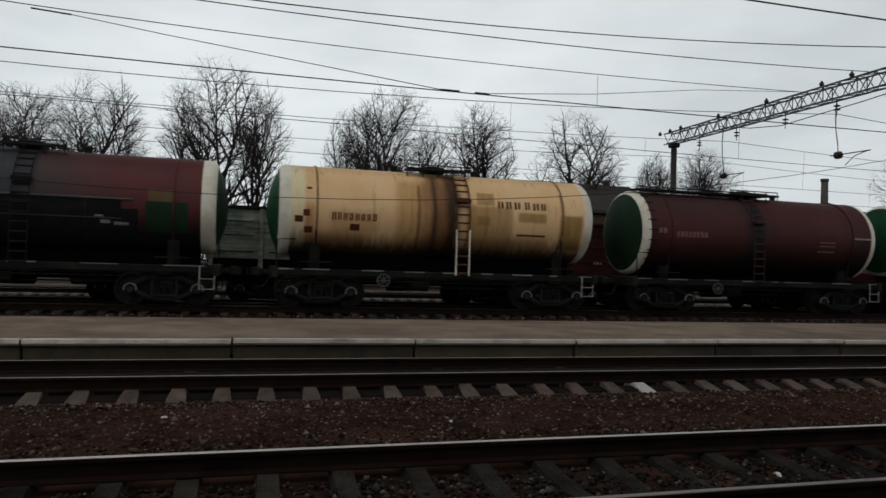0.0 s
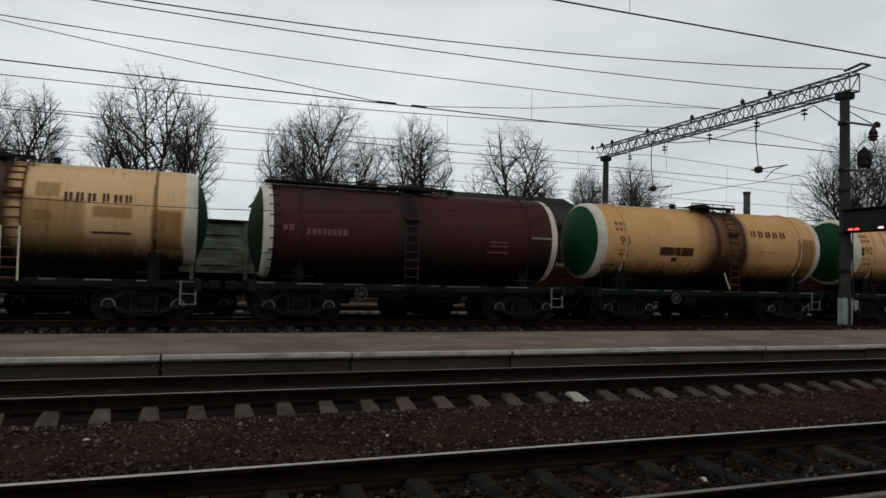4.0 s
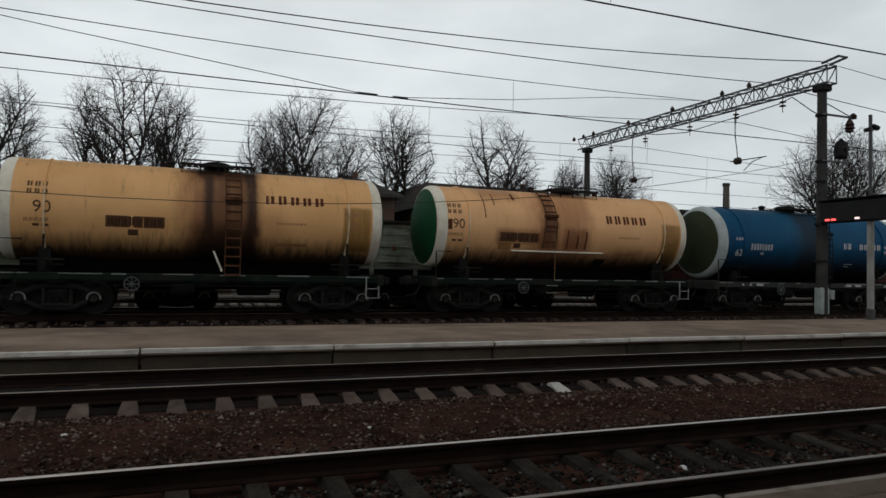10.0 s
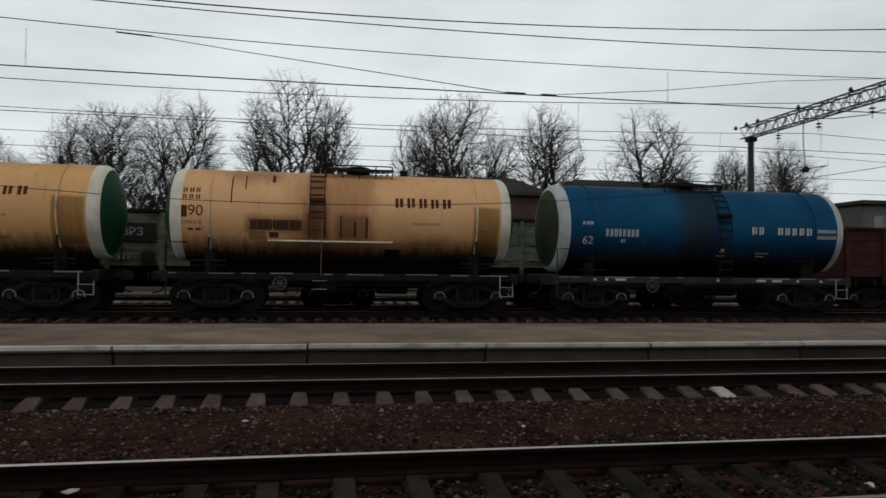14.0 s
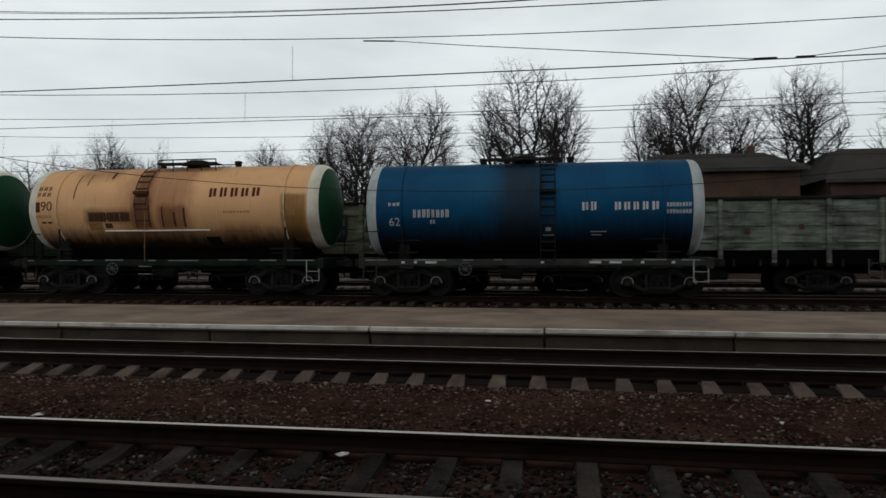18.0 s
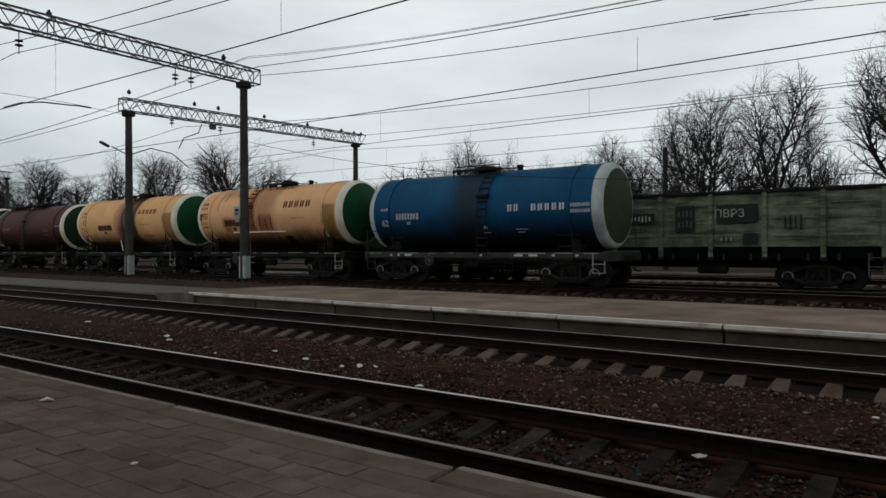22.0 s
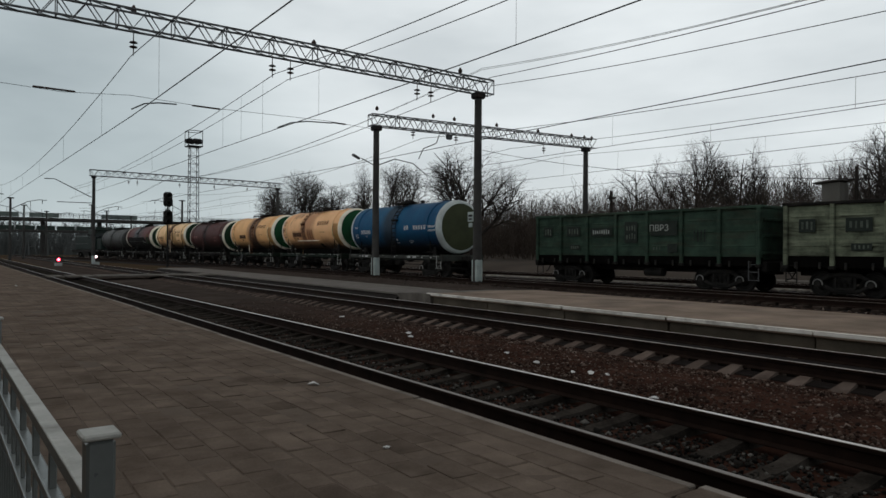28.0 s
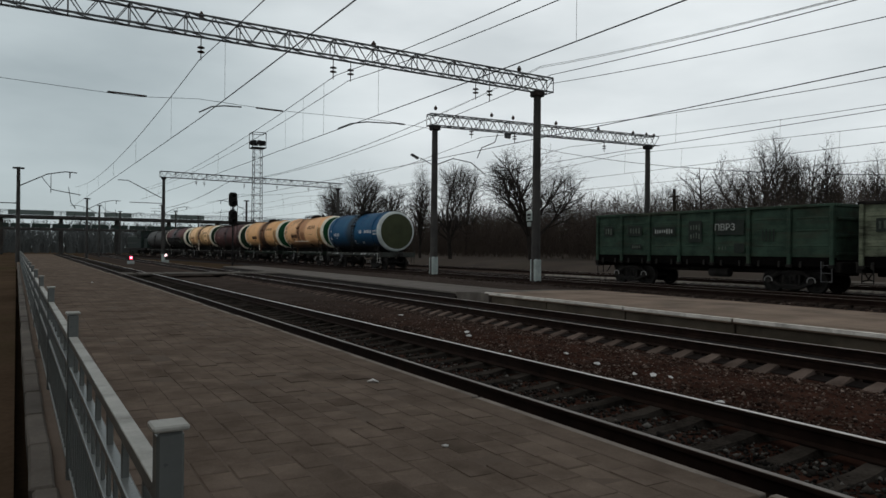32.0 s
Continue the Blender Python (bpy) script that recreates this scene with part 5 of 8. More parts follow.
        plate_at(-h + cell * 4.3, z0 + 0.45, 0.6, 0.3, 3, INK_WORN if style == "g1" else INK_DIM, 9, False)
        plate_at(-h + cell * 4.75, z0 + 0.45, 0.5, 0.4, 3, DARK_PLATE, 19)
        plate_at(-h + cell * 5.5, z0 + 1.0, 0.8, 0.9, 4, DARK_PLATE, 10, False)
    if style == "r":
        cell = length / n
        plate_at(-h + cell * 1.5, z0 + 0.95, 1.4, 0.3, 8, INK_LIGHT, 15, False)
        plate_at(-h + cell * 0.6, z0 + 0.5, 0.5, 0.2, 3, INK_LIGHT, 16, False)
        plate_at(-h + cell * 3.5, z0 + 0.9, 1.0, 0.6, 2, INK_LIGHT, 17, False)
    return car


INK_WORN = surface("worn_white_stencil", (0.24, 0.26, 0.24), (0.44, 0.46, 0.43), 0.8, scale=6, fine=40, bump=0)
INK_DIM = surface("ghost_white_stencil", (0.05, 0.062, 0.05), (0.13, 0.15, 0.125), 0.8, scale=6, fine=40, bump=0)
DARK_PLATE = surface("dark_number_plate", (0.018, 0.024, 0.02), (0.03, 0.036, 0.03), 0.7, scale=3, fine=30, bump=0)
gondola("dark green gondola wagon with white plant lettering", G_GREEN, DARK_PLATE, -22.25, Y4, "g0")
gondola("weathered grey-green gondola wagon with dark number plates", G_OLIVE, DARK_PLATE, -8.6, Y4, "g1")
gondola("bleached grey gondola wagon with rusty posts", G_GREY, DARK_PLATE, 4.75, Y4, "g2")
gondola("brown-red gondola wagon with white stencils", G_RED, DARK_PLATE, 19.1, Y4, "r")
gondola("brown-red gondola wagon with white stencils", G_RED, DARK_PLATE, 33.0, Y4, "r")
gondola("brown-red gondola wagon with white stencils", G_RED, DARK_PLATE, 46.9, Y4, "r")

# ---- island platform ----
P_Y0, P_Y1, P_Z, P_X0 = 12.36, 17.1, 0.20, -19.3
island = thing("island_platform", "low island platform of asphalt with white-painted concrete edge slabs", "platform", kind="structure")
part("asphalt_top", Shape().sweep([(P_Y0 + 0.42, P_Z - 0.3), (P_Y0 + 0.42, P_Z), ((P_Y0 + P_Y1) / 2, P_Z + 0.03), (P_Y1, P_Z - 0.01), (P_Y1, P_Z - 0.5)][::-1], P_X0, 92, 40), ASPHALT, island)
WALL_PANEL = surface("brown_concrete_panel", (0.062, 0.050, 0.037), (0.11, 0.092, 0.070), 0.9, scale=1.4, fine=40, bump=0.3, stain=(0.03, 0.028, 0.022), stain_amount=0.6, vary=0.18)
slab_me = Shape().slab((0, 0, 0), (3.17, 0.46, 0.10), 0.015).mesh("edge_slab", ASPHALT)
stripe_me = Shape().slab((0, 0, -0.03), (3.165, 0.10, 0.075), 0.006).mesh("edge_stripe", WHITE_EDGE)
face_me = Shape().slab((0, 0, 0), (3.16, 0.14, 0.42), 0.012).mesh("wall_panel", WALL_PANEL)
rng = random.Random(11)
for k in range(-8, 27):
    xm = 6.07 + 3.2 * k + 1.6
    if xm - 1.6 < P_X0 - 0.5:
        continue
    dz, dy = rng.uniform(-0.012, 0.012), rng.uniform(-0.015, 0.015)
    sl = part("edge_slab", slab_me, None, island, at=pose(xm, P_Y0 + 0.2 + dy, P_Z - 0.045 + dz, rng.uniform(-0.5, 0.5), rng.uniform(-0.15, 0.15), 0))
    part("edge_stripe", stripe_me, None, sl, "worn white paint line", at=pose(0, -0.188, 0.055))
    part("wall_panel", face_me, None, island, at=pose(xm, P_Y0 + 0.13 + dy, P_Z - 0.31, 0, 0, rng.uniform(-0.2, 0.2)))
PATH_PALE = surface("pale_worn_path", (0.115, 0.103, 0.092), (0.175, 0.158, 0.142), 0.92, scale=1.3, fine=40, bump=0.25, stain=(0.08, 0.07, 0.06), stain_amount=0.5)
part("platform_end_block", Shape().slab((P_X0 - 0.2, P_Y0 + 0.35, 0.02), (0.5, 0.8, 0.34), 0.02), CONCRETE, island)
part("ramp", Shape().add([(P_X0, P_Y0 + 0.3, P_Z), (P_X0, P_Y1, P_Z), (P_X0 - 3.0, P_Y1, 0.06), (P_X0 - 3.0, P_Y0 + 0.5, 0.06), (P_X0, P_Y0 + 0.3, -0.3), (P_X0, P_Y1, -0.3), (P_X0 - 3.0, P_Y1, -0.3), (P_X0 - 3.0, P_Y0 + 0.5, -0.3)], [(0, 1, 2, 3), (7, 6, 5, 4), (0, 3, 7, 4), (1, 5, 6, 2), (2, 6, 7, 3), (0, 4, 5, 1)]), CONCRETE, island)
low_path = part("low_path", Shape().sweep([(12.9, -0.02), (12.9, 0.045), (15.6, 0.06), (15.6, -0.02)][::-1], -62, P_X0 - 2.9, 20), PATH_PALE)
# near-black colour puts shade on the face below the path's edge
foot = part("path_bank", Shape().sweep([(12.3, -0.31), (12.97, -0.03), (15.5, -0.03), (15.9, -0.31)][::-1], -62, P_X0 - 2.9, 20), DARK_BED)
tagged(foot, "bank under the low path, its shaded face painted near-black", "ballast", kind="structure")
tagged(low_path, "low asphalt path leading on from the platform's end", "path", kind="structure")

# ---- near platform ----
N_Y = 3.5
near = thing("near_platform", "low platform of brown concrete pavers with a concrete edge", "platform", kind="structure")
part("platform_body", Shape().sweep([(-0.15, -0.3), (-0.15, 0.14), (N_Y - 0.02, 0.14), (N_Y - 0.02, -0.3)][::-1], X_W + 40, -1.8, 70, edge_bend), CONCRETE, near)
part("platform_body", Shape().sweep([(-3.2, -0.3), (-3.2, 0.14), (N_Y - 0.02, 0.14), (N_Y - 0.02, -0.3)][::-1], -1.795, 60, 40, edge_bend), CONCRETE, near)
edge_me = Shape().slab((0, 0, 0), (2.96, 0.30, 0.16), 0.02).mesh("edge_slab", PAVER)
CONCRETE_PALE = surface("scuffed_pale_concrete", (0.17, 0.145, 0.125), (0.30, 0.265, 0.235), 0.9, scale=2.0, fine=40, bump=0.3, stain=(0.07, 0.058, 0.048), stain_amount=0.9, spread=0.3)
nose_me = Shape().slab((0, 0, 0), (2.95, 0.075, 0.03), 0.008).mesh("edge_nose", CONCRETE_PALE)
for k in range(-50, 14):
    xm = -1.2 + 3.0 * k
    lean = math.degrees(math.atan2(edge_bend(xm + 1) - edge_bend(xm - 1), 2))
    es = part("edge_slab", edge_me, None, near, at=pose(xm, N_Y + edge_bend(xm) - 0.15 + rng.uniform(-0.012, 0.012), 0.125 + rng.uniform(-0.008, 0.008), 0, 0, lean + rng.uniform(-0.15, 0.15)))
    part("edge_nose", nose_me, None, es, "worn pale edge line", at=pose(0, 0.116, 0.068))

# ---- unseen wall behind the platform, added to block light from that side ----
tagged(part("unseen_wall", Shape().box((28, -8.8, 4.6), (84, 0.4, 10.4)), surface("ochre_wall_plaster", (0.16, 0.13, 0.09), (0.22, 0.18, 0.13), 0.92, scale=0.6, fine=20, bump=0.2, stain=(0.12, 0.1, 0.08))), "unseen plain ochre wall added behind the platform to block light", "wall", kind="structure")

# ---- fence by the platform ----
F_A, F_DIR = Vector((-1.82, 0.012, 0)), Vector((-1, -0.036, 0)).normalized()
FENCE_TURN = math.degrees(math.atan2(F_DIR.y, F_DIR.x))
# paler copy of the fence paint: light on upward faces put into colour
FENCE_TOP = surface("top_lit_fence_paint", (0.34, 0.345, 0.325), (0.52, 0.52, 0.49), 0.5, scale=5, fine=60, bump=0.15, stain=(0.14, 0.13, 0.115), stain_amount=0.7)
fence = thing("platform_fence", "grey-painted steel fence with square capped posts, rails and thin pickets", "fence")
post_me = Shape().slab((0, 0, 0.47), (0.058, 0.058, 1.08), 0.006).mesh("fence_post", FENCE)
cap_me = Shape().slab((0, 0, 0), (0.077, 0.077, 0.014), 0.004).mesh("post_cap", FENCE_TOP)
for k in range(24):
    p = F_A + F_DIR * (3.05 * k)
    po = part("fence_post", post_me, None, fence, at=pose(p.x, p.y, 0.16, 0, 0, FENCE_TURN))
    part("post_cap", cap_me, None, po, at=pose(0, 0, 1.02))

# ---- catenary gantries ----
def lattice(s, a, b, w, h, bays, r=0.03):
    """Box girder from a to b: four chords and their bracing."""
    a, b = Vector(a), Vector(b)
    d = (b - a).normalized()
    side, up = d.cross(Vector((0, 0, 1))).normalized() * w / 2, Vector((0, 0, h / 2))
    corners = [side + up, side - up, -side - up, -side + up]
    chords = [Shape().tube([a + c, b + c], r, 4) for c in corners]
    for i in range(bays):
        p, q = a + (b - a) * (i / bays), a + (b - a) * ((i + 1) / bays)
        mid = (p + q) / 2
        for c0, c1 in ((0, 1), (3, 2)):
            s.append(Shape().tube([p + corners[c0], mid + corners[c1], q + corners[c0]], r * 0.55, 4, False))
        for c0, c1 in ((0, 3), (1, 2)):
            s.append(Shape().tube([p + corners[c0], q + corners[c1]], r * 0.5, 4, False))
        for c0, c1 in ((0, 1), (1, 2), (2, 3), (3, 0)):
            if i % 2 == 0:
                s.append(Shape().tube([p + corners[c0], p + corners[c1]], r * 0.5, 4, False))
    return chords


def insulator(parent, top, length=0.9, n=3):
    s = Shape().tube([top, Vector(top) - Vector((0, 0, length))], 0.018, 6)
    for i in range(n):
        z = top[2] - length * 0.45 - i * 0.15
        s.lathe([(z - 0.05, 0.03), (z - 0.02, 0.13), (z + 0.01, 0.12), (z + 0.04, 0.04)], (top[0], top[1], 0), "z", 12)
    return part("insulator", s, PORCELAIN, parent)


def column(parent, x, y, z0, z1, foot=1.0, r0=0.205, r1=0.16, foot_r=0.21):
    part("mast", Shape().tube([(x, y, z0), (x, y, z1)], [r0, r1], 14), POST, parent)
    if foot:
        part("footing", Shape().slab((x, y, z0 + foot / 2), (foot_r * 2, foot_r * 1.7, foot), 0.05), BASE_WHITE, parent, "whitewashed concrete footing")
    part("mast_head", Shape().slab((x, y, z1 - 0.15), (0.5, 0.5, 0.28), 0.05), STEEL_DARK, parent)


def gantry(label, x, y0, y1, z, cols, x1=None, z1=None):
    g = thing("catenary_gantry", label, "catenary gantry", group="catenary gantries")
    x1, z1 = x if x1 is None else x1, z if z1 is None else z1
    lat = []
    ch = lattice(lat, (x, y0, z), (x1, y1, z1), 0.45, 0.62, int(abs(y1 - y0) / 0.85), 0.042)
    for c in ch:
        beam = part("beam_chord", c, STEEL_GREY, g)
    for q in lat:
        part("beam_brace", q, STEEL_GREY, g)
    for cx, cy, z0 in cols:
        column(g, cx, cy, z0, z + (z1 - z) * (cy - y0) / (y1 - y0) - 0.28)
    return g


gc_r = gantry("steel lattice gantry on concrete masts over the goods tracks", 22.25, 18.0, 35.6, 8.98, [(22.25, 18.4, 0.25), (23.03, 34.9, -0.2)], 23.06, 9.33)
gc_l = gantry("long steel lattice gantry reaching over the platform tracks", -24.9, 19.2, -5.0, 8.98, [(-24.9, 18.5, 0.25), (-24.3, -4.0, -0.2)], -24.3, 9.08)
gd_l = gantry("steel lattice gantry over the goods tracks", -33.75, 17.8, 35.2, 8.76, [(-33.75, 18.2, 0.25), (-33.75, 34.4, -0.2)], -33.75, 9.05)


# ---- paving of the near platform ----
def fence_y(x):
    return 0.02 + 0.036 * min(x + 1.82, 0.0)


bedding = Shape()
xs_f = [-150, -100, -60, -40, -30, -20, -15, -10, -6, -3, -1.9, -1.7, 5, 20, 60]
for x in xs_f:
    y0 = fence_y(x) - 0.16 if x < -1.8 else -3.2
    bedding.v += [(x, y0, 0.195), (x, N_Y + edge_bend(x) - 0.30, 0.195)]
for i in range(len(xs_f) - 1):
    bedding.f.append((2 * i, 2 * i + 2, 2 * i + 3, 2 * i + 1))
JOINT = surface("sandy_joint", (0.1020, 0.0782, 0.0612), (0.1445, 0.1122, 0.0892), 0.97, scale=3, fine=60, bump=0.4)
part("bedding", bedding, JOINT, near)
PW, PL = 0.205, 0.31
paver_mes = []
prng = random.Random(5)
for v in range(6):
    s = Shape().slab((0, 0, 0), (PL - 0.007 - prng.uniform(0, 0.005), PW - 0.007 - prng.uniform(0, 0.005), 0.06), 0.004 + 0.002 * (v % 3))
    paver_mes.append(s.mesh("paver", PAVER))
far_pavers = Shape()
for row in range(21):
    for k in range(-162, 38):
        x = k * PL + (row % 2) * PL / 2 + 0.11
        y = N_Y + edge_bend(x) - 0.32 - PW * (row + 0.5)
        if row > 14 and x > -6.4:
            continue
        if y < fence_y(x) + 0.02 and x < -1.6:
            continue
        dz, a, b, c = prng.gauss(0, 0.003), prng.gauss(0, 0.45), prng.gauss(0, 0.45), prng.gauss(0, 0.5)
        if -6.4 < x < -1.0:
            part("paver", paver_mes[prng.randrange(6)], None, near, at=pose(x, y, 0.17 + dz, a, b, c))
        else:
            far_pavers.slab((x, y, 0.17 + dz), (PL - 0.008, PW - 0.008, 0.06), 0.004, (a, b, c))
part("far_pavers", far_pavers, PAVER, near)["kind"] = "stuff"
rest_top = Shape().add([(-150, -5.4, 0.199), (-150, N_Y + edge_bend(-150) - 0.3, 0.199), (-50.2, N_Y + edge_bend(-50.2) - 0.3, 0.199), (-50.2, -2.0, 0.199)], [(0, 3, 2, 1)])
part("far_paving", rest_top, PAVER, near)["kind"] = "stuff"
verge = Shape()
xs_v = [x for x in xs_f if x < -1.6]
for x in xs_v:
    y0 = fence_y(x) - 0.30
    verge.v += [(x, -40, 0.10), (x, -6, 0.09), (x, y0 - 0.6, 0.11), (x, y0, 0.13)]
for i in range(len(xs_v) - 1):
    for k in range(3):
        a = 4 * i + k
        verge.f.append((a, a + 4, a + 5, a + 1))
verge.f.append((0, 1, 2, 3))
tagged(part("verge", verge, EARTH, smooth=0), "trodden brown earth and sparse grass behind the fence", "ground", kind="structure")
kerb_me = Shape().slab((0, 0, 0), (0.98, 0.13, 0.2), 0.015).mesh("kerb_stone", CONCRETE)
kerb = thing("platform_kerb", "row of worn concrete kerb stones under the fence", "kerb", kind="structure")
for k in range(60):
    p = F_A + F_DIR * (1.0 * k + 0.3)
    part("kerb_stone", kerb_me, None, kerb, at=pose(p.x, p.y - 0.15, 0.14 + prng.uniform(-0.01, 0.01), prng.uniform(-2, 2), 0, FENCE_TURN + prng.uniform(-1, 1)))

# fence rails, uprights and pickets
upright_me = Shape().slab((0, 0, 0), (0.022, 0.022, 0.13), 0.003).mesh("upright", FENCE)
short_me = Shape().slab((0, 0, 0), (0.016, 0.016, 0.15), 0.003).mesh("short_picket", FENCE)
picket_me = Shape().slab((0, 0, 0), (0.016, 0.016, 0.40), 0.003).mesh("picket", FENCE)
rail_mes = [Shape().slab((0, 0, 0), (2.98, wd, hgt), 0.004).mesh("fence_rail", FENCE) for wd, hgt in ((0.04, 0.04), (0.038, 0.035), (0.034, 0.03), (0.034, 0.03))]
# strip added along each top rail to paint its brighter upper face
top_light_me = Shape().slab((0, 0, 0), (2.97, 0.046, 0.008), 0.002).mesh("rail_capping", FENCE_TOP)
far_pickets = Shape()
for k in range(23):
    a, b = F_A + F_DIR * (3.05 * k), F_A + F_DIR * (3.05 * (k + 1))
    m = (a + b) / 2
    for z, me in zip((1.015, 0.848, 0.665, 0.25), rail_mes):
        rail = part("fence_rail", me, None, fence, at=pose(m.x, m.y, z + prng.uniform(-0.004, 0.004), 0, 0, FENCE_TURN))
        if z > 1:
            part("rail_capping", top_light_me, None, rail, "thin strip that carries the rail's painted top light", at=pose(0, 0, 0.024))
    for count, z, hgt, me, name in ((7, 0.930, 0.13, upright_me, "upright"), (15, 0.755, 0.15, short_me, "short_picket"), (24, 0.457, 0.40, picket_me, "picket")):
        for i in range(count):
            p = a + (b - a) * ((i + 0.7) / (count + 0.4))
            if k < 5:
                part(name, me, None, fence, at=pose(p.x, p.y - (0.0 if count < 24 else 0.004), z, prng.gauss(0, 0.4), prng.gauss(0, 0.6), FENCE_TURN))
            elif count != 7 or k < 12:
                far_pickets.box((p.x, p.y, z), (0.018, 0.018, hgt), (0, 0, FENCE_TURN))
part("far_pickets", far_pickets, FENCE, fence)["kind"] = "stuff"


# ---- loose ballast stones ----
def stones(name, count, xr, yr, ztop, mat, size=(0.02, 0.045), seed=1, label="", bend=None, density=None):
    rs = np.random.RandomState(seed)
    base = np.array([(1, 0, 0), (-1, 0, 0), (0, 1, 0), (0, -1, 0), (0, 0, 1), (0, 0, -1)], float)
    tri = np.array([(0, 2, 4), (2, 1, 4), (1, 3, 4), (3, 0, 4), (2, 0, 5), (1, 2, 5), (3, 1, 5), (0, 3, 5)])
    x = rs.uniform(*xr, count)
    if density:
        x = xr[0] + (xr[1] - xr[0]) * rs.beta(*density, count)
    y = rs.uniform(*yr, count)
    r = rs.uniform(*size, count) * (1 + 0.7 * (rs.rand(count) > 0.93))
    v = base[None] * (r[:, None, None] * rs.uniform(0.6, 1.25, (count, 6, 1)))
    v[:, :, 2] *= 0.75
    a = rs.uniform(0, 6.28, count)
    c, s = np.cos(a)[:, None], np.sin(a)[:, None]
    t = rs.uniform(-0.7, 0.7, count)
    ct, st = np.cos(t)[:, None], np.sin(t)[:, None]
    vx, vy, vz = v[:, :, 0], v[:, :, 1] * ct - v[:, :, 2] * st, v[:, :, 1] * st + v[:, :, 2] * ct
    px, py = vx * c - vy * s, vx * s + vy * c
    if bend:
        y = y + np.array([bend(q) for q in x])
    z = np.array([ztop(p, q) for p, q in zip(x, y)]) + rs.uniform(-0.012, 0.016, count)
    verts = np.stack([px + x[:, None], py + y[:, None], vz + z[:, None]], -1).reshape(-1, 3)
    faces = (tri[None] + 6 * np.arange(count)[:, None, None]).reshape(-1, 3)
    me = bpy.data.meshes.new(name)
    me.vertices.add(len(verts))
    me.vertices.foreach_set("co", verts.astype(np.float32).ravel())
    me.loops.add(faces.size)
    me.loops.foreach_set("vertex_index", faces.astype(np.int32).ravel())
    me.polygons.add(len(faces))
    me.polygons.foreach_set("loop_start", (3 * np.arange(len(faces))).astype(np.int32))
    me.materials.append(mat)
    me.update(calc_edges=True)
    return tagged(new(name, me), label, "gravel", kind="stuff")


def island_mat(name, cols, rough=0.95):
    """Each loose stone with its own tone."""
    m = bpy.data.materials.new(name)
    m.use_nodes = True
    n, l = m.node_tree.nodes, m.node_tree.links
    g, r, no, mx = n.new("ShaderNodeNewGeometry"), n.new("ShaderNodeValToRGB"), n.new("ShaderNodeTexNoise"), n.new("ShaderNodeMixRGB")
    l.new(g.outputs["Random Per Island"], r.inputs["Fac"])
    els = r.color_ramp.elements
    while len(els) < len(cols):
        els.new(0.5)
    for e, (p, c) in zip(els, cols):
        e.position, e.color = p, (*c, 1)
    no.inputs["Scale"].default_value = 0.8
    mx.blend_type, mx.inputs["Fac"].default_value = "MULTIPLY", 0.7
    l.new(r.outputs["Color"], mx.inputs["Color1"])
    l.new(no.outputs["Fac"], mx.inputs["Color2"])
    sc = n.new("ShaderNodeMixRGB")
    sc.blend_type, sc.inputs["Fac"].default_value, sc.inputs["Color2"].default_value = "MULTIPLY", 1.0, (1.5, 1.5, 1.5, 1)
    l.new(mx.outputs["Color"], sc.inputs["Color1"])
    l.new(sc.outputs["Color"], n["Principled BSDF"].inputs["Base Color"])
    n["Principled BSDF"].inputs["Roughness"].default_value = rough
    n["Principled BSDF"].inputs["Specular IOR Level"].default_value = 0.08
    return m


BROWN_STONES = island_mat("brown_gravel", [(0.0, (0.013, 0.0078, 0.0062)), (0.45, (0.050, 0.0305, 0.0238)), (0.85, (0.100, 0.068, 0.053)), (0.985, (0.23, 0.185, 0.16))])
older_west(BROWN_STONES, (0.060, 0.051, 0.045), -26, -11, 0.7)
OILY_STONES = island_mat("oily_gravel", [(0.0, (0.005, 0.0045, 0.004)), (0.5, (0.020, 0.018, 0.016)), (0.9, (0.050, 0.046, 0.041)), (0.99, (0.14, 0.135, 0.125))], 0.95)
stones("brown_gravel", 40000, (-26, 14), (6.35, 9.3), lambda x, y: -0.236 if y < 9.0 else -0.258, BROWN_STONES, (0.012, 0.031), 1, "brown crushed stone lying between the tracks", density=(2.2, 1.8))
stones("oily_gravel", 13000, (-22, 12), (4.5, 5.9), lambda x, y: -0.258, OILY_STONES, (0.014, 0.034), 2, "oil-darkened crushed stone between wooden sleepers", bend_1, (2.4, 1.8))
stones("track_gravel", 6000, (-30, 20), (9.0, 12.3), lambda x, y: -0.288, BROWN_STONES, (0.02, 0.045), 3, "brown crushed stone round concrete sleepers", density=(2.2, 1.8))
stones("goods_gravel", 6000, (-45, 30), (-2.2, 2.2), lambda x, y: Z3 - 0.265, BROWN_STONES, (0.03, 0.06), 4, "dark crushed stone beside the goods track", bend=lambda x: Y3 + bend_3(x))
stones("shoulder_gravel", 7000, (-50, 30), (17.2, 20.3), lambda x, y: -0.12, BROWN_STONES, (0.03, 0.07), 5, "dark stones behind the island platform")
shoulder = Shape().sweep([(17.05, -0.3), (17.05, -0.1), (20.6, -0.08), (20.9, -0.3)][::-1], -70, 92, 4)
tagged(part("shoulder", shoulder, BALLAST), "dark stony strip between platform and goods track", "ballast", kind="structure")

kerb_line = Shape().sweep([(36.4, -0.32), (36.4, 0.1), (36.5, 0.14), (38.0, 0.14), (38.0, -0.32)][::-1], -24, 70, 30)
tagged(part("low_platform", kerb_line, CONCRETE), "low pale concrete platform edge beyond the empty siding", "platform", kind="structure")

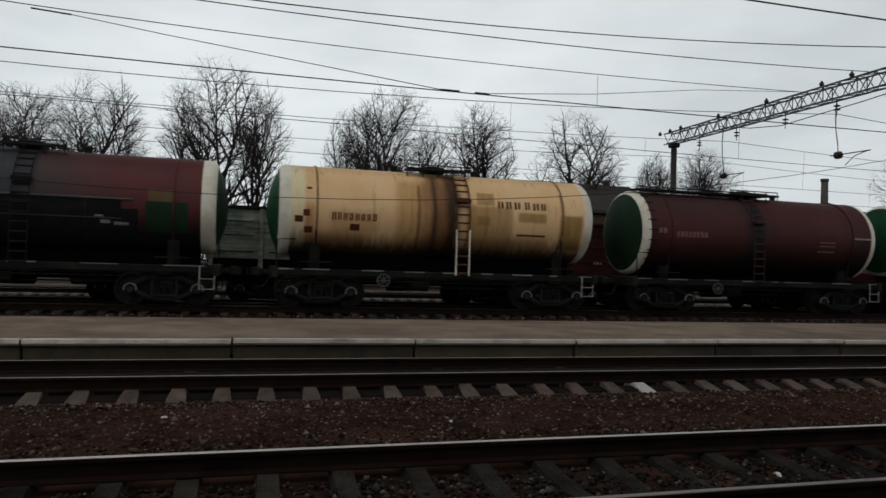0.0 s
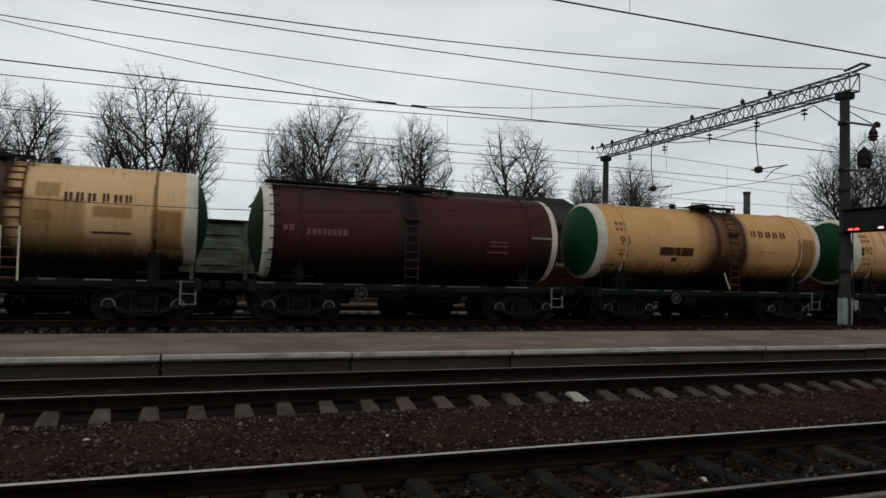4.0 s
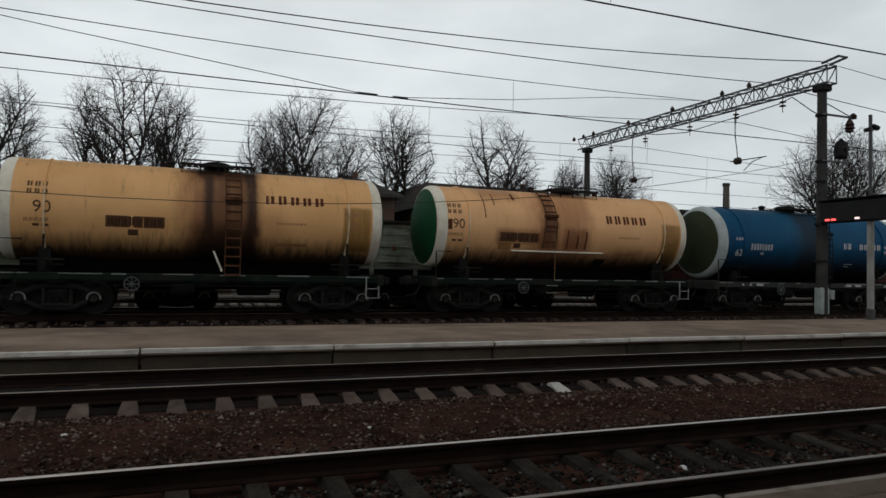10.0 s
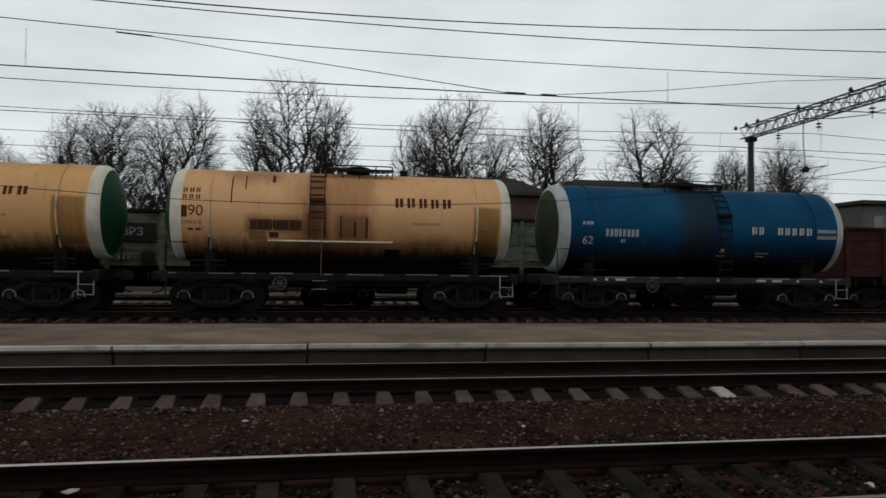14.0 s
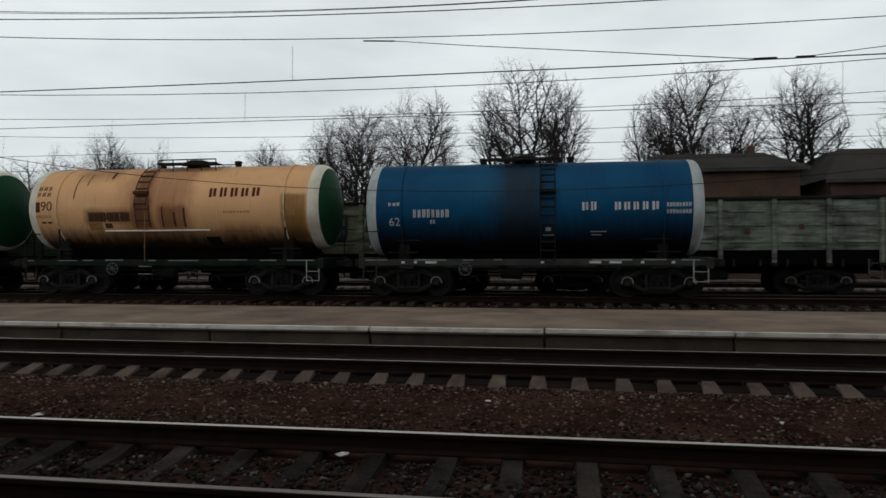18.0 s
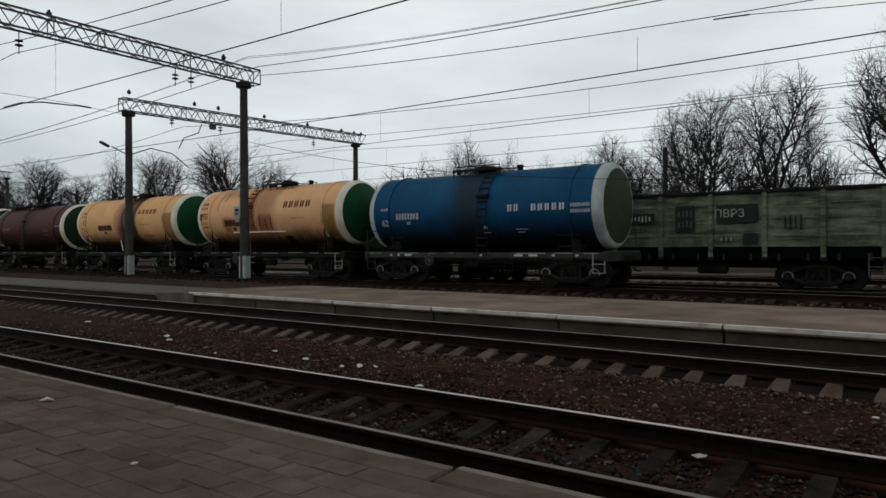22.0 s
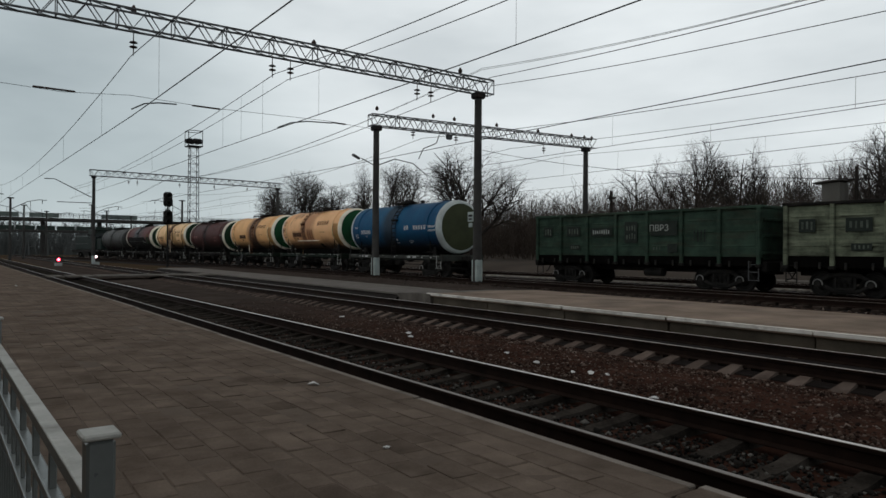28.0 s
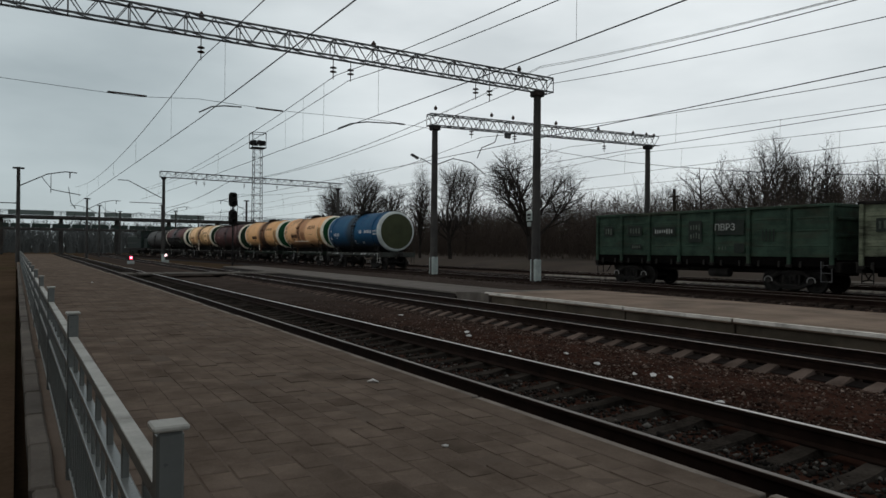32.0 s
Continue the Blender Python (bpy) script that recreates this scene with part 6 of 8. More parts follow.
# ---- litter ----
def litter(x, y, z, size, seed, label="crumpled white scrap of litter on the stones"):
    r = random.Random(seed)
    s = Shape()
    n = 7
    pts = []
    for i in range(n):
        a = 6.283 * i / n
        q = size * r.uniform(0.5, 1.0)
        pts.append((math.cos(a) * q, math.sin(a) * q * 0.55, r.uniform(0.0, size * 0.35)))
    s.v = [(0, 0, size * 0.4)] + pts + [(p[0] * 0.9, p[1] * 0.9, p[2] - 0.008) for p in pts] + [(0, 0, size * 0.3)]
    for i in range(n):
        j = (i + 1) % n
        s.f += [(0, 1 + i, 1 + j), (1 + i, 1 + n + i, 1 + n + j, 1 + j), (2 * n + 1, 1 + n + j, 1 + n + i)]
    ob = part("litter", s, LITTER, at=pose(x, y, z, 0, 0, r.uniform(0, 360)), smooth=0)
    tagged(ob, label, "litter", group="scraps of litter")


for i, (x, y, z, q) in enumerate(((-1.94, 5.75, -0.19, 0.10), (-5.72, 6.71, -0.20, 0.09), (-6.83, 2.72, 0.205, 0.08), (-12.89, 7.58, -0.2, 0.16), (-12.5, 7.4, -0.2, 0.1), (-8.54, 7.33, -0.2, 0.1), (-7.38, 7.35, -0.2, 0.12), (-7.15, 7.45, -0.2, 0.09), (-7.6, 7.2, -0.2, 0.08), (5.43, 9.62, 0.0, 0.0), (4.51, 5.17, -0.2, 0.08), (-9.6, 7.6, -0.2, 0.08), (-10.3, 6.9, -0.2, 0.06), (-4.4, 2.2, 0.205, 0.035), (-3.4, 1.5, 0.205, 0.03), (-17.0, 8.0, -0.2, 0.12), (2.2, 7.6, -0.2, 0.05), (-0.9, 8.2, -0.2, 0.05), (-30.0, 1.2, 0.205, 0.1), (-2.9, -1.4, 0.12, 0.08), (-4.2, -1.3, 0.12, 0.06))):
    if q:
        litter(x, y, z, q, 40 + i)

# ---- right-hand platform board ----
BOARD_DARK = surface("dark_board_housing", (0.012, 0.012, 0.014), (0.025, 0.025, 0.027), 0.5, scale=3, fine=40, bump=0.1)
PALE_POST = surface("pale_grey_post_paint", (0.30, 0.30, 0.29), (0.42, 0.42, 0.40), 0.6, scale=3, fine=40, bump=0.1, stain=(0.2, 0.19, 0.17), stain_amount=0.4)
board = thing("platform_display", "long dark electronic platform display on a pale post", "display board")
part("housing", Shape().slab((22.2, 16.1, 3.93), (0.42, 4.4, 0.74), 0.04), BOARD_DARK, board)
part("roof_flashing", Shape().slab((22.2, 16.1, 4.34), (0.56, 4.5, 0.04), 0.01, (0, 8, 0)), BOARD_DARK, board)
LED = glow("red_led", (1.0, 0.1, 0.1), 1.6)
LED_W = glow("white_led", (1.0, 0.75, 0.7), 1.1)
for k, (yy, m) in enumerate(((17.95, LED), (17.7, LED), (16.8, LED_W))):
    part("led_segment", Shape().slab((21.97, yy, 3.66), (0.03, 0.17, 0.07), 0.005), m, board)
part("post", Shape().slab((22.3, 16.55, 2.1), (0.17, 0.17, 3.3), 0.015), PALE_POST, board)
part("post_base", Shape().slab((22.3, 16.55, 0.36), (0.22, 0.22, 0.42), 0.02), STEEL_GREY, board)
part("upper_pole", Shape().tube([(22.3, 16.55, 4.3), (22.3, 16.55, 7.2)], 0.06, 10), STEEL_GREY, board)
part("floodlight", Shape().slab((22.46, 16.5, 6.78), (0.34, 0.2, 0.16), 0.05, (0, 12, 0)).tube([(22.3, 16.52, 6.62), (22.44, 16.5, 6.72)], 0.025, 6), STEEL_DARK, board)
part("camera_box", Shape().slab((22.08, 16.5, 6.66), (0.26, 0.16, 0.14), 0.04, (0, -18, 0)), STEEL_DARK, board)
# switchgear on the right-hand mast
part("beam_outrigger", Shape().tube([(22.0, 18.2, 9.4), (22.0, 17.5, 9.48)], 0.045, 6).tube([(22.4, 18.2, 9.4), (22.4, 17.5, 9.48)], 0.045, 6).tube([(21.98, 17.53, 9.48), (22.42, 17.53, 9.48)], 0.04, 6), STEEL_GREY, gc_r)
part("cross_arm", Shape().slab((22.9, 18.2, 7.55), (1.7, 0.07, 0.07), 0.01).tube([(22.25, 18.2, 7.95), (23.5, 18.2, 7.57)], 0.02, 6), STEEL_GREY, gc_r)
part("cross_arm", Shape().slab((22.7, 18.2, 5.85), (1.3, 0.07, 0.07), 0.01).tube([(22.3, 18.2, 5.35), (23.2, 18.2, 5.85)], 0.05, 6), STEEL_GREY, gc_r)
part("voltage_transformer", Shape().slab((22.97, 18.2, 6.28), (0.44, 0.4, 0.62), 0.1).lathe([(6.58, 0.2), (6.64, 0.1), (6.72, 0.05)], (22.97, 18.2, 0), "z", 12), STEEL_DARK, gc_r)
part("breather", Shape().lathe([(-0.06, 0.1), (0.02, 0.1), (0.03, 0.03)], (22.97, 17.97, 6.3), "y", 12), PORCELAIN, gc_r)
part("insulator", Shape().lathe([(6.98, 0.05), (7.02, 0.15), (7.1, 0.12), (7.14, 0.19), (7.22, 0.13), (7.28, 0.16), (7.5, 0.05)], (23.42, 18.2, 0), "z", 14), PORCELAIN, gc_r)
part("insulator", Shape().lathe([(7.5, 0.04), (7.56, 0.12), (7.64, 0.13), (7.72, 0.05)], (23.6, 18.2, 0), "z", 14), PORCELAIN, gc_r)
part("drop_cable", Shape().tube([(23.42, 18.2, 7.0), (23.5, 18.15, 6.75), (23.4, 18.15, 6.55), (23.1, 18.2, 6.6)], 0.018, 5), WIRE, gc_r)
part("tail_cable", Shape().tube([(22.97, 18.2, 6.0), (22.75, 18.2, 5.6), (22.42, 18.2, 5.3), (22.38, 18.2, 4.4), (22.4, 18.2, 1.2)], 0.02, 5), WIRE, gc_r)
for z in (2.2, 3.55, 5.1, 5.85, 7.55):
    r = 0.232 - 0.06 * (z - 0.25) / 8.6
    part("mast_band", Shape().lathe([(z - 0.05, r), (z - 0.045, r + 0.012), (z + 0.045, r + 0.012), (z + 0.05, r)], (22.2, 18.4, 0), "z", 16), STEEL_DARK, gc_r)
part("junction_box", Shape().slab((22.56, 18.3, 0.98), (0.18, 0.24, 0.34), 0.02), BASE_WHITE, gc_r)


# ---- overhead wires ----
def sagging(a, b, sag, n=14):
    a, b = Vector(a), Vector(b)
    return [a.lerp(b, i / n) - Vector((0, 0, sag * 4 * (i / n) * (1 - i / n))) for i in range(n + 1)]


def overhead(name, label, yc, supports, contact_z, top_z, low_z, bend=None, stagger=0.25):
    """Messenger, contact wire and droppers over one track."""
    th = thing(name, label, "overhead line", group="overhead lines")
    off = (lambda x: bend(x)) if bend else (lambda x: 0.0)
    for k in range(len(supports) - 1):
        x0, x1 = supports[k], supports[k + 1]
        s0, s1 = (stagger if k % 2 else -stagger), (-stagger if k % 2 else stagger)
        a, b = (x0, yc + off(x0) + s0 * 0.4, top_z), (x1, yc + off(x1) + s1 * 0.4, top_z)
        slack = (top_z - low_z) * (0.35 if x1 < -80 else 1.0)
        pts = sagging(a, b, slack)
        part("messenger_wire", Shape().tube(pts, 0.014, 4), WIRE, th)
        c0, c1 = Vector((x0, yc + off(x0) + s0, contact_z)), Vector((x1, yc + off(x1) + s1, contact_z))
        part("contact_wire", Shape().tube([c0.lerp(c1, i / 6) for i in range(7)], 0.013, 4), WIRE, th)
        n = max(3, int((x1 - x0) / 8.5))
        for i in range(n):
            f = (i + 0.5) / n
            p = c0.lerp(c1, f)
            q = Vector(a).lerp(Vector(b), f)
            zt = top_z - slack * 4 * f * (1 - f)
            part("dropper", Shape().tube([p, (q.x, q.y, zt)], 0.006, 3), WIRE, th)
    return th


def hung(label, spans, every=8.5):
    """Messenger and contact wire span by span: (x, y, messenger z, contact z) at both ends, then the two sags."""
    th = thing("overhead_line", label, "overhead line", group="overhead lines")
    for (x0, y0, m0, c0, x1, y1, m1, c1, sag_m, sag_c) in spans:
        top, low = sagging((x0, y0, m0), (x1, y1, m1), sag_m, 24), sagging((x0, y0, c0), (x1, y1, c1), sag_c, 24)
        part("messenger_wire", Shape().tube(top, 0.013, 4), WIRE, th)
        part("contact_wire", Shape().tube(low, 0.014, 4), WIRE, th)
        n = max(3, int(abs(x1 - x0) / every))
        for i in range(n):
            k = min(23, int((i + 0.5) / n * 24))
            part("dropper", Shape().tube([low[k], top[k]], 0.005, 3), WIRE, th)
    return th


hung("contact line with droppers over the platform track", [(-84, 2.1, 8.0, 6.1, -25, 4.15, 8.0, 5.98, 1.0, 0.0), (-25, 4.15, 8.0, 5.98, 22.2, 4.7, 8.0, 5.95, 0.69, 0.12), (22.2, 4.7, 8.0, 5.95, 85, 4.6, 8.0, 6.0, 1.1, 0.1)])
second = hung("contact line with droppers over the second track", [(-84, 8.6, 8.1, 7.0, -33, 9.2, 7.95, 6.24, 0.5, 0.1), (-33, 9.2, 7.95, 6.24, -25, 9.1, 8.15, 6.07, 0.0, 0.0), (-25, 9.1, 8.15, 6.07, 22.2, 9.2, 8.1, 6.03, 1.05, 0.2), (22.2, 9.2, 8.1, 6.03, 85, 9.2, 8.1, 6.1, 1.2, 0.2)])
part("messenger_wire", Shape().tube(sagging((-25, 9.6, 8.0), (22.2, 9.5, 8.0), 1.05, 24), 0.012, 4), WIRE, second)
part("messenger_wire", Shape().tube(sagging((-84, 9.0, 8.0), (-25, 9.6, 8.0), 0.6, 24), 0.012, 4), WIRE, second)
cross = thing("overhead_line", "contact wire slanting across from the island platform to the goods track", "overhead line", group="overhead lines")
for a, b, sag in (((-84, 15.6, 6.9), (-25, 16.6, 6.1), 0.1), ((-25, 16.6, 6.1), (22.2, 16.6, 6.02), 0.14), ((22.2, 16.6, 6.02), (85, 16.6, 6.2), 0.2)):
    part("contact_wire", Shape().tube(sagging(a, b, sag), 0.016, 4), WIRE, cross)


def slack_wire(x):
    """Height of the messenger that slants from the long gantry's end to the goods gantry."""
    return 8.464 + 0.01718 * x + 0.001445 * x * x - 0.0000127 * x ** 3


part("messenger_wire", Shape().tube([(x, 19.3 + 5.1 * (x + 25) / 47.3, slack_wire(x)) for x in [-25 + 47.3 * i / 30 for i in range(31)]], 0.015, 4), WIRE, cross)
part("jumper", Shape().tube([(-5.2, 21.43, 8.3), (-2.6, 20.0, 7.6), (0.6, 18.3, 6.8), (4.4, 16.62, 5.94)], 0.012, 4), WIRE, cross)
part("jumper", Shape().tube([(5.3, 16.62, 5.94), (9.6, 18.8, 6.84), (15.5, 22.0, 8.3), (22.2, 24.3, 9.4)], 0.011, 4), WIRE, cross)
part("splice_sleeve", Shape().tube([(-6.2, 21.33, 8.33), (-5.2, 21.43, 8.3)], 0.022, 6), WIRE, cross)
part("splice_sleeve", Shape().tube([(4.3, 16.6, 5.95), (4.8, 16.6, 5.95)], 0.02, 6), WIRE, cross)
part("splice_sleeve", Shape().tube([(5.2, 16.6, 5.95), (5.6, 16.6, 5.95)], 0.02, 6), WIRE, cross)
for x, y, zt in ((-6.7, 16.6, 6.8), (8.6, 16.6, 6.72)):
    part("dropper", Shape().tube([(x, y, 5.93), (x, y, zt)], 0.006, 3), WIRE, cross)
overhead("overhead_line", "contact line with droppers over the goods track", 22.5, [-150, -84, -33.8, 22.3, 85], 5.98, 8.1, 6.9, bend_far, 0.15)
overhead("overhead_line", "contact line with droppers over the wagon track", 29.1, [-150, -84, -33.8, 22.3, 85], 6.0, 8.1, 7.4, bend_far, 0.2)
overhead("overhead_line", "contact line with droppers over the empty siding", 33.6, [-150, -84, -33.8, 22.3, 85], 5.9, 8.0, 7.3, bend_far, 0.2)
feeders = thing("feeder_lines", "bare feeder cables strung along the gantry tops", "cable")
for west, mid, east, sag, sag_w, r in (((-84, 18.2, 9.5), (-25, 19.35, 9.54), (22.3, 20.94, 9.38), 0.77, 1.0, 0.017), ((-84, 18.0, 9.5), (-25, 18.75, 9.78), (22.3, 18.4, 9.55), 1.36, 1.1, 0.010), ((-84, 18.3, 9.6), (-25, 18.8, 9.86), (22.3, 18.5, 9.6), 1.38, 1.1, 0.010)):
    far_w, far_e = (-150, west[1] - 1.0, 9.5), (85, east[1], 9.6)
    for a, b, q in ((far_w, west, sag_w), (west, mid, sag_w), (mid, east, sag), (east, far_e, 1.3)):
        part("feeder_cable", Shape().tube(sagging(a, b, q, 24), r, 4), WIRE, feeders)
span = thing("cross_span", "transverse span wire with insulators and steady arms", "overhead line")
part("span_wire", Shape().tube([(-33.9, -9, 8.8), (-33.9, -2.1, 8.5), (-33.9, 3.0, 8.31), (-33.9, 5.7, 8.52), (-33.9, 9.2, 8.39), (-33.9, 15.2, 8.45), (-33.9, 18.1, 8.3)], 0.012, 4), WIRE, span)
for y0, y1 in ((1.9, 3.5), (8.4, 9.7), (15.6, 16.4)):
    part("strain_insulator", Shape().tube([(-33.9, y0, 8.4), (-33.9, y1, 8.38)], 0.045, 6), PORCELAIN, span)
part("steady_arm", Shape().tube([(-33.9, 5.75, 7.9), (-33.9, 6.3, 8.22), (-33.9, 6.9, 8.33), (-33.9, 7.7, 8.36)], 0.035, 6), STEEL_GREY, span)
part("steady_arm", Shape().tube([(-33.9, 12.6, 7.8), (-33.9, 13.3, 8.12), (-33.9, 14.2, 8.3), (-33.9, 15.6, 8.36)], 0.035, 6), STEEL_GREY, span)
low_cable = thing("signal_cable", "slack cable hung low between the platform masts", "cable")
part("cable", Shape().tube([(-25.1 + 47.3 * i / 24, 18.45, 3.2 + 0.0052 * (-24.1 + 47.3 * i / 24) ** 2) for i in range(25)], 0.012, 4), WIRE, low_cable)
for x, y, z in ((-24.9, 4.2, 8.79), (-25.0, 9.0, 8.79), (-25.0, 9.7, 8.79), (-25.1, 15.4, 8.79), (-25.1, 16.1, 8.79)):
    insulator(gc_l, (x, y, z), 0.8, 2)
for y in (20.6, 23.6, 30.6):
    insulator(gd_l, (-33.8, y, 8.69), 0.7, 2)
for y in (20.2, 22.6, 25.4, 28.6, 31.5):
    insulator(gc_r, (22.3, y, 8.79), 0.75, 2)
for g, gx, ys, z in ((gc_r, 22.3, (33.2, 34.2, 35.2, 21.9, 26.6, 30.0, 23.4), 9.42), (gd_l, -33.7, (18.2, 21.9, 23.4, 26.6, 30.0, 33.0, 34.2, 34.9), 9.32), (gc_l, -24.9, (-1, 4.2, 10.6, 17.5), 9.42)):
    for y in ys:
        part("post_insulator", Shape().lathe([(z, 0.05), (z + 0.04, 0.09), (z + 0.13, 0.1), (z + 0.18, 0.06), (z + 0.24, 0.03)], (gx, y, 0), "z", 10), PORCELAIN, g)


def steady_arm(parent, x, y, z, reach, name="steady_arm"):
    s = Shape().tube([(x, y + 0.1, z + 2.75), (x, y + 0.16, z + 2.2), (x, y + 0.14, z + 1.5), (x, y + 0.04, z + 0.9), (x, y, z + 0.42)], 0.022, 6)
    s.tube([(x - 0.1, y - reach * 0.2, z + 0.42), (x, y + reach, z + 0.40)], 0.022, 6)
    s.tube([(x, y + reach * 0.9, z + 0.40), (x + 0.1, y + reach * 0.45, z + 0.30), (x + 0.2, y + reach * 0.1, z + 0.02)], 0.018, 6)
    part(name, s, STEEL_DARK, parent)
    part("rod_insulator", Shape().lathe([(y - 0.14, 0.05), (y - 0.1, 0.15), (y + 0.1, 0.15), (y + 0.14, 0.05)], (x, 0, z + 0.42), "y", 10), PORCELAIN, parent)


for g, gx, yy in ((gc_r, 22.3, 21.6), (gc_r, 22.3, 28.6)):
    steady_arm(g, gx, yy + 0.9, 6.03, -1.5)
part("drooping_cable", Shape().tube([(22.3, 30.0, 9.0), (22.35, 27.7, 8.5), (22.35, 25.7, 8.24), (22.35, 23.5, 8.32), (22.35, 21.6, 8.37), (22.35, 20.4, 8.43), (22.35, 19.8, 8.56), (22.35, 18.9, 7.82), (22.3, 18.3, 7.46)], 0.02, 5), WIRE, gc_r)
part("cantilever", Shape().tube([(-33.9, 18.3, 6.3), (-33.8, 19.4, 6.75), (-33.8, 20.6, 6.6), (-33.8, 21.6, 5.95)], 0.03, 6), STEEL_GREY, gd_l)
part("swan_arm", Shape().tube([(-33.8, 22.4, 8.4), (-33.8, 22.2, 7.9), (-33.8, 21.3, 7.5), (-33.8, 21.0, 6.9)], 0.03, 6).slab((-33.8, 23.1, 8.35), (0.22, 0.4, 0.3), 0.06), STEEL_GREY, gd_l)
part("lamp_arm", Shape().tube([(-33.9, 18.2, 6.3), (-34.3, 17.6, 6.7)], 0.03, 6).slab((-34.4, 17.3, 6.78), (0.2, 0.5, 0.12), 0.03, (-25, 0, 0)), STEEL_GREY, gd_l)
part("number_plate", Shape().slab((-25.1, 18.27, 3.15), (0.42, 0.03, 0.44), 0.01), BASE_WHITE, gc_l, "small white enamel plate")
part("number_mark", Shape().slab((-25.1, 18.25, 3.2), (0.26, 0.008, 0.1), 0.002).slab((-25.1, 18.25, 3.05), (0.2, 0.008, 0.07), 0.002), STEEL_DARK, gc_l)
part("plate_box", Shape().slab((-25.1, 18.27, 2.78), (0.26, 0.06, 0.2), 0.02), BASE_WHITE, gc_l)

# ---- far gantry, masts, tower, signals ----
ge = thing("catenary_gantry", "far steel lattice gantry across the station throat", "catenary gantry", group="catenary gantries")
lat = []
for c in lattice(lat, (-84, 10.5, 9.9), (-86, 33, 9.9), 0.5, 0.65, 26, 0.045):
    part("beam_chord", c, STEEL_GREY, ge)
for q in lat:
    part("beam_brace", q, STEEL_GREY, ge)
column(ge, -84, 10.9, -0.1, 9.6, 1.0)
column(ge, -86, 32.5, -0.1, 9.6, 0)
for y in (14.5, 15.4, 20, 24, 28):
    insulator(ge, (-84.5, y, 9.6), 0.8, 2)
part("cantilever", Shape().tube([(-84, 10.7, 7.2), (-84, 7.2, 9.0), (-84, 6.2, 9.0)], 0.05, 6).tube([(-84, 10.7, 6.6), (-84, 7.4, 6.6)], 0.04, 6), STEEL_GREY, ge)


def far_mast(x, y, h, side, label):
    m = thing("catenary_mast", label, "catenary mast", group="far catenary masts")
    part("mast", Shape().tube([(x, y, -0.3), (x, y, h)], [0.2, 0.14], 10), POST, m)
    part("bracket", Shape().tube([(x, y, h - 1.7), (x, y + side * 2.2, h - 0.5), (x, y + side * 3.6, h - 0.2), (x, y + side * 4.6, h - 0.25)], 0.05, 6), STEEL_GREY, m)
    part("steady_arm", Shape().tube([(x, y + side * 2.5, h - 0.46), (x, y + side * 2.5, h - 2.15)], 0.03, 6).tube([(x, y + side * 1.75, h - 0.75), (x, y + side * 2.5, h - 1.75)], 0.03, 6).tube([(x, y + side * 2.45, h - 1.85), (x, y + side * 4.9, h - 2.25)], 0.04, 6), STEEL_GREY, m)
    part("hanger", Shape().tube([(x, y + side * 4.0, h - 0.2), (x, y + side * 4.0, h - 0.75)], 0.05, 6).tube([(x, y + side * 3.9, h - 1.6), (x, y + side * 4.1, h - 3.0), (x, y + side * 4.5, h - 3.5)], 0.03, 5), STEEL_DARK, m)
    part("cross_head", Shape().slab((x, y, h - 0.1), (0.2, 0.9, 0.16), 0.03).slab((x, y - side * 0.8, h - 3.2), (0.1, 1.4, 0.08), 0.02), STEEL_DARK, m)


far_mast(-72, -2.7, 8.6, 1, "concrete catenary mast with a bent bracket beyond the fence")
for x, y, h, sd in ((-118, 4.6, 9.0, 1), (-140, 7.5, 9.2, -1), (-128, 16.5, 9.0, 1), (-150, 22, 9.2, -1), (-112, 27, 9.3, -1), (-160, 12.5, 9.2, 1), (-170, 30, 9.2, -1), (-135, 30, 9, 1)):
    far_mast(x, y, h, sd, "far concrete catenary mast with bracket arms")

tower = thing("light_tower", "tall lattice floodlight tower of galvanised steel", "light tower")
tx, ty = -136.5, 35.0
lat = Shape()
for sx, sy in ((-0.9, -0.9), (0.9, -0.9), (0.9, 0.9), (-0.9, 0.9)):
    part("leg", Shape().tube([(tx + sx, ty + sy, -0.3), (tx + sx * 0.8, ty + sy * 0.8, 21.2)], 0.065, 5), STEEL_GREY, tower)
for i in range(14):
    z0, z1 = i * 1.5, (i + 1) * 1.5
    for k in range(4):
        c = [(-0.85, -0.85), (0.85, -0.85), (0.85, 0.85), (-0.85, 0.85)]
        a, b = c[k], c[(k + 1) % 4]
        lat.tube([(tx + a[0], ty + a[1], z0), (tx + b[0], ty + b[1], z1)], 0.03, 4, False)
        lat.tube([(tx + a[0], ty + a[1], z1), (tx + b[0], ty + b[1], z1)], 0.04, 4, False)
part("bracing", lat, STEEL_GREY, tower)
part("lamp_platform", Shape().slab((tx, ty, 21.3), (2.7, 2.7, 0.15), 0.02), STEEL_DARK, tower)
for k in range(8):
    a = k * math.pi / 4
    part("floodlight", Shape().slab((tx + 1.15 * math.cos(a), ty + 1.15 * math.sin(a), 22.3), (0.7, 0.7, 0.8), 0.1), STEEL_DARK, tower)
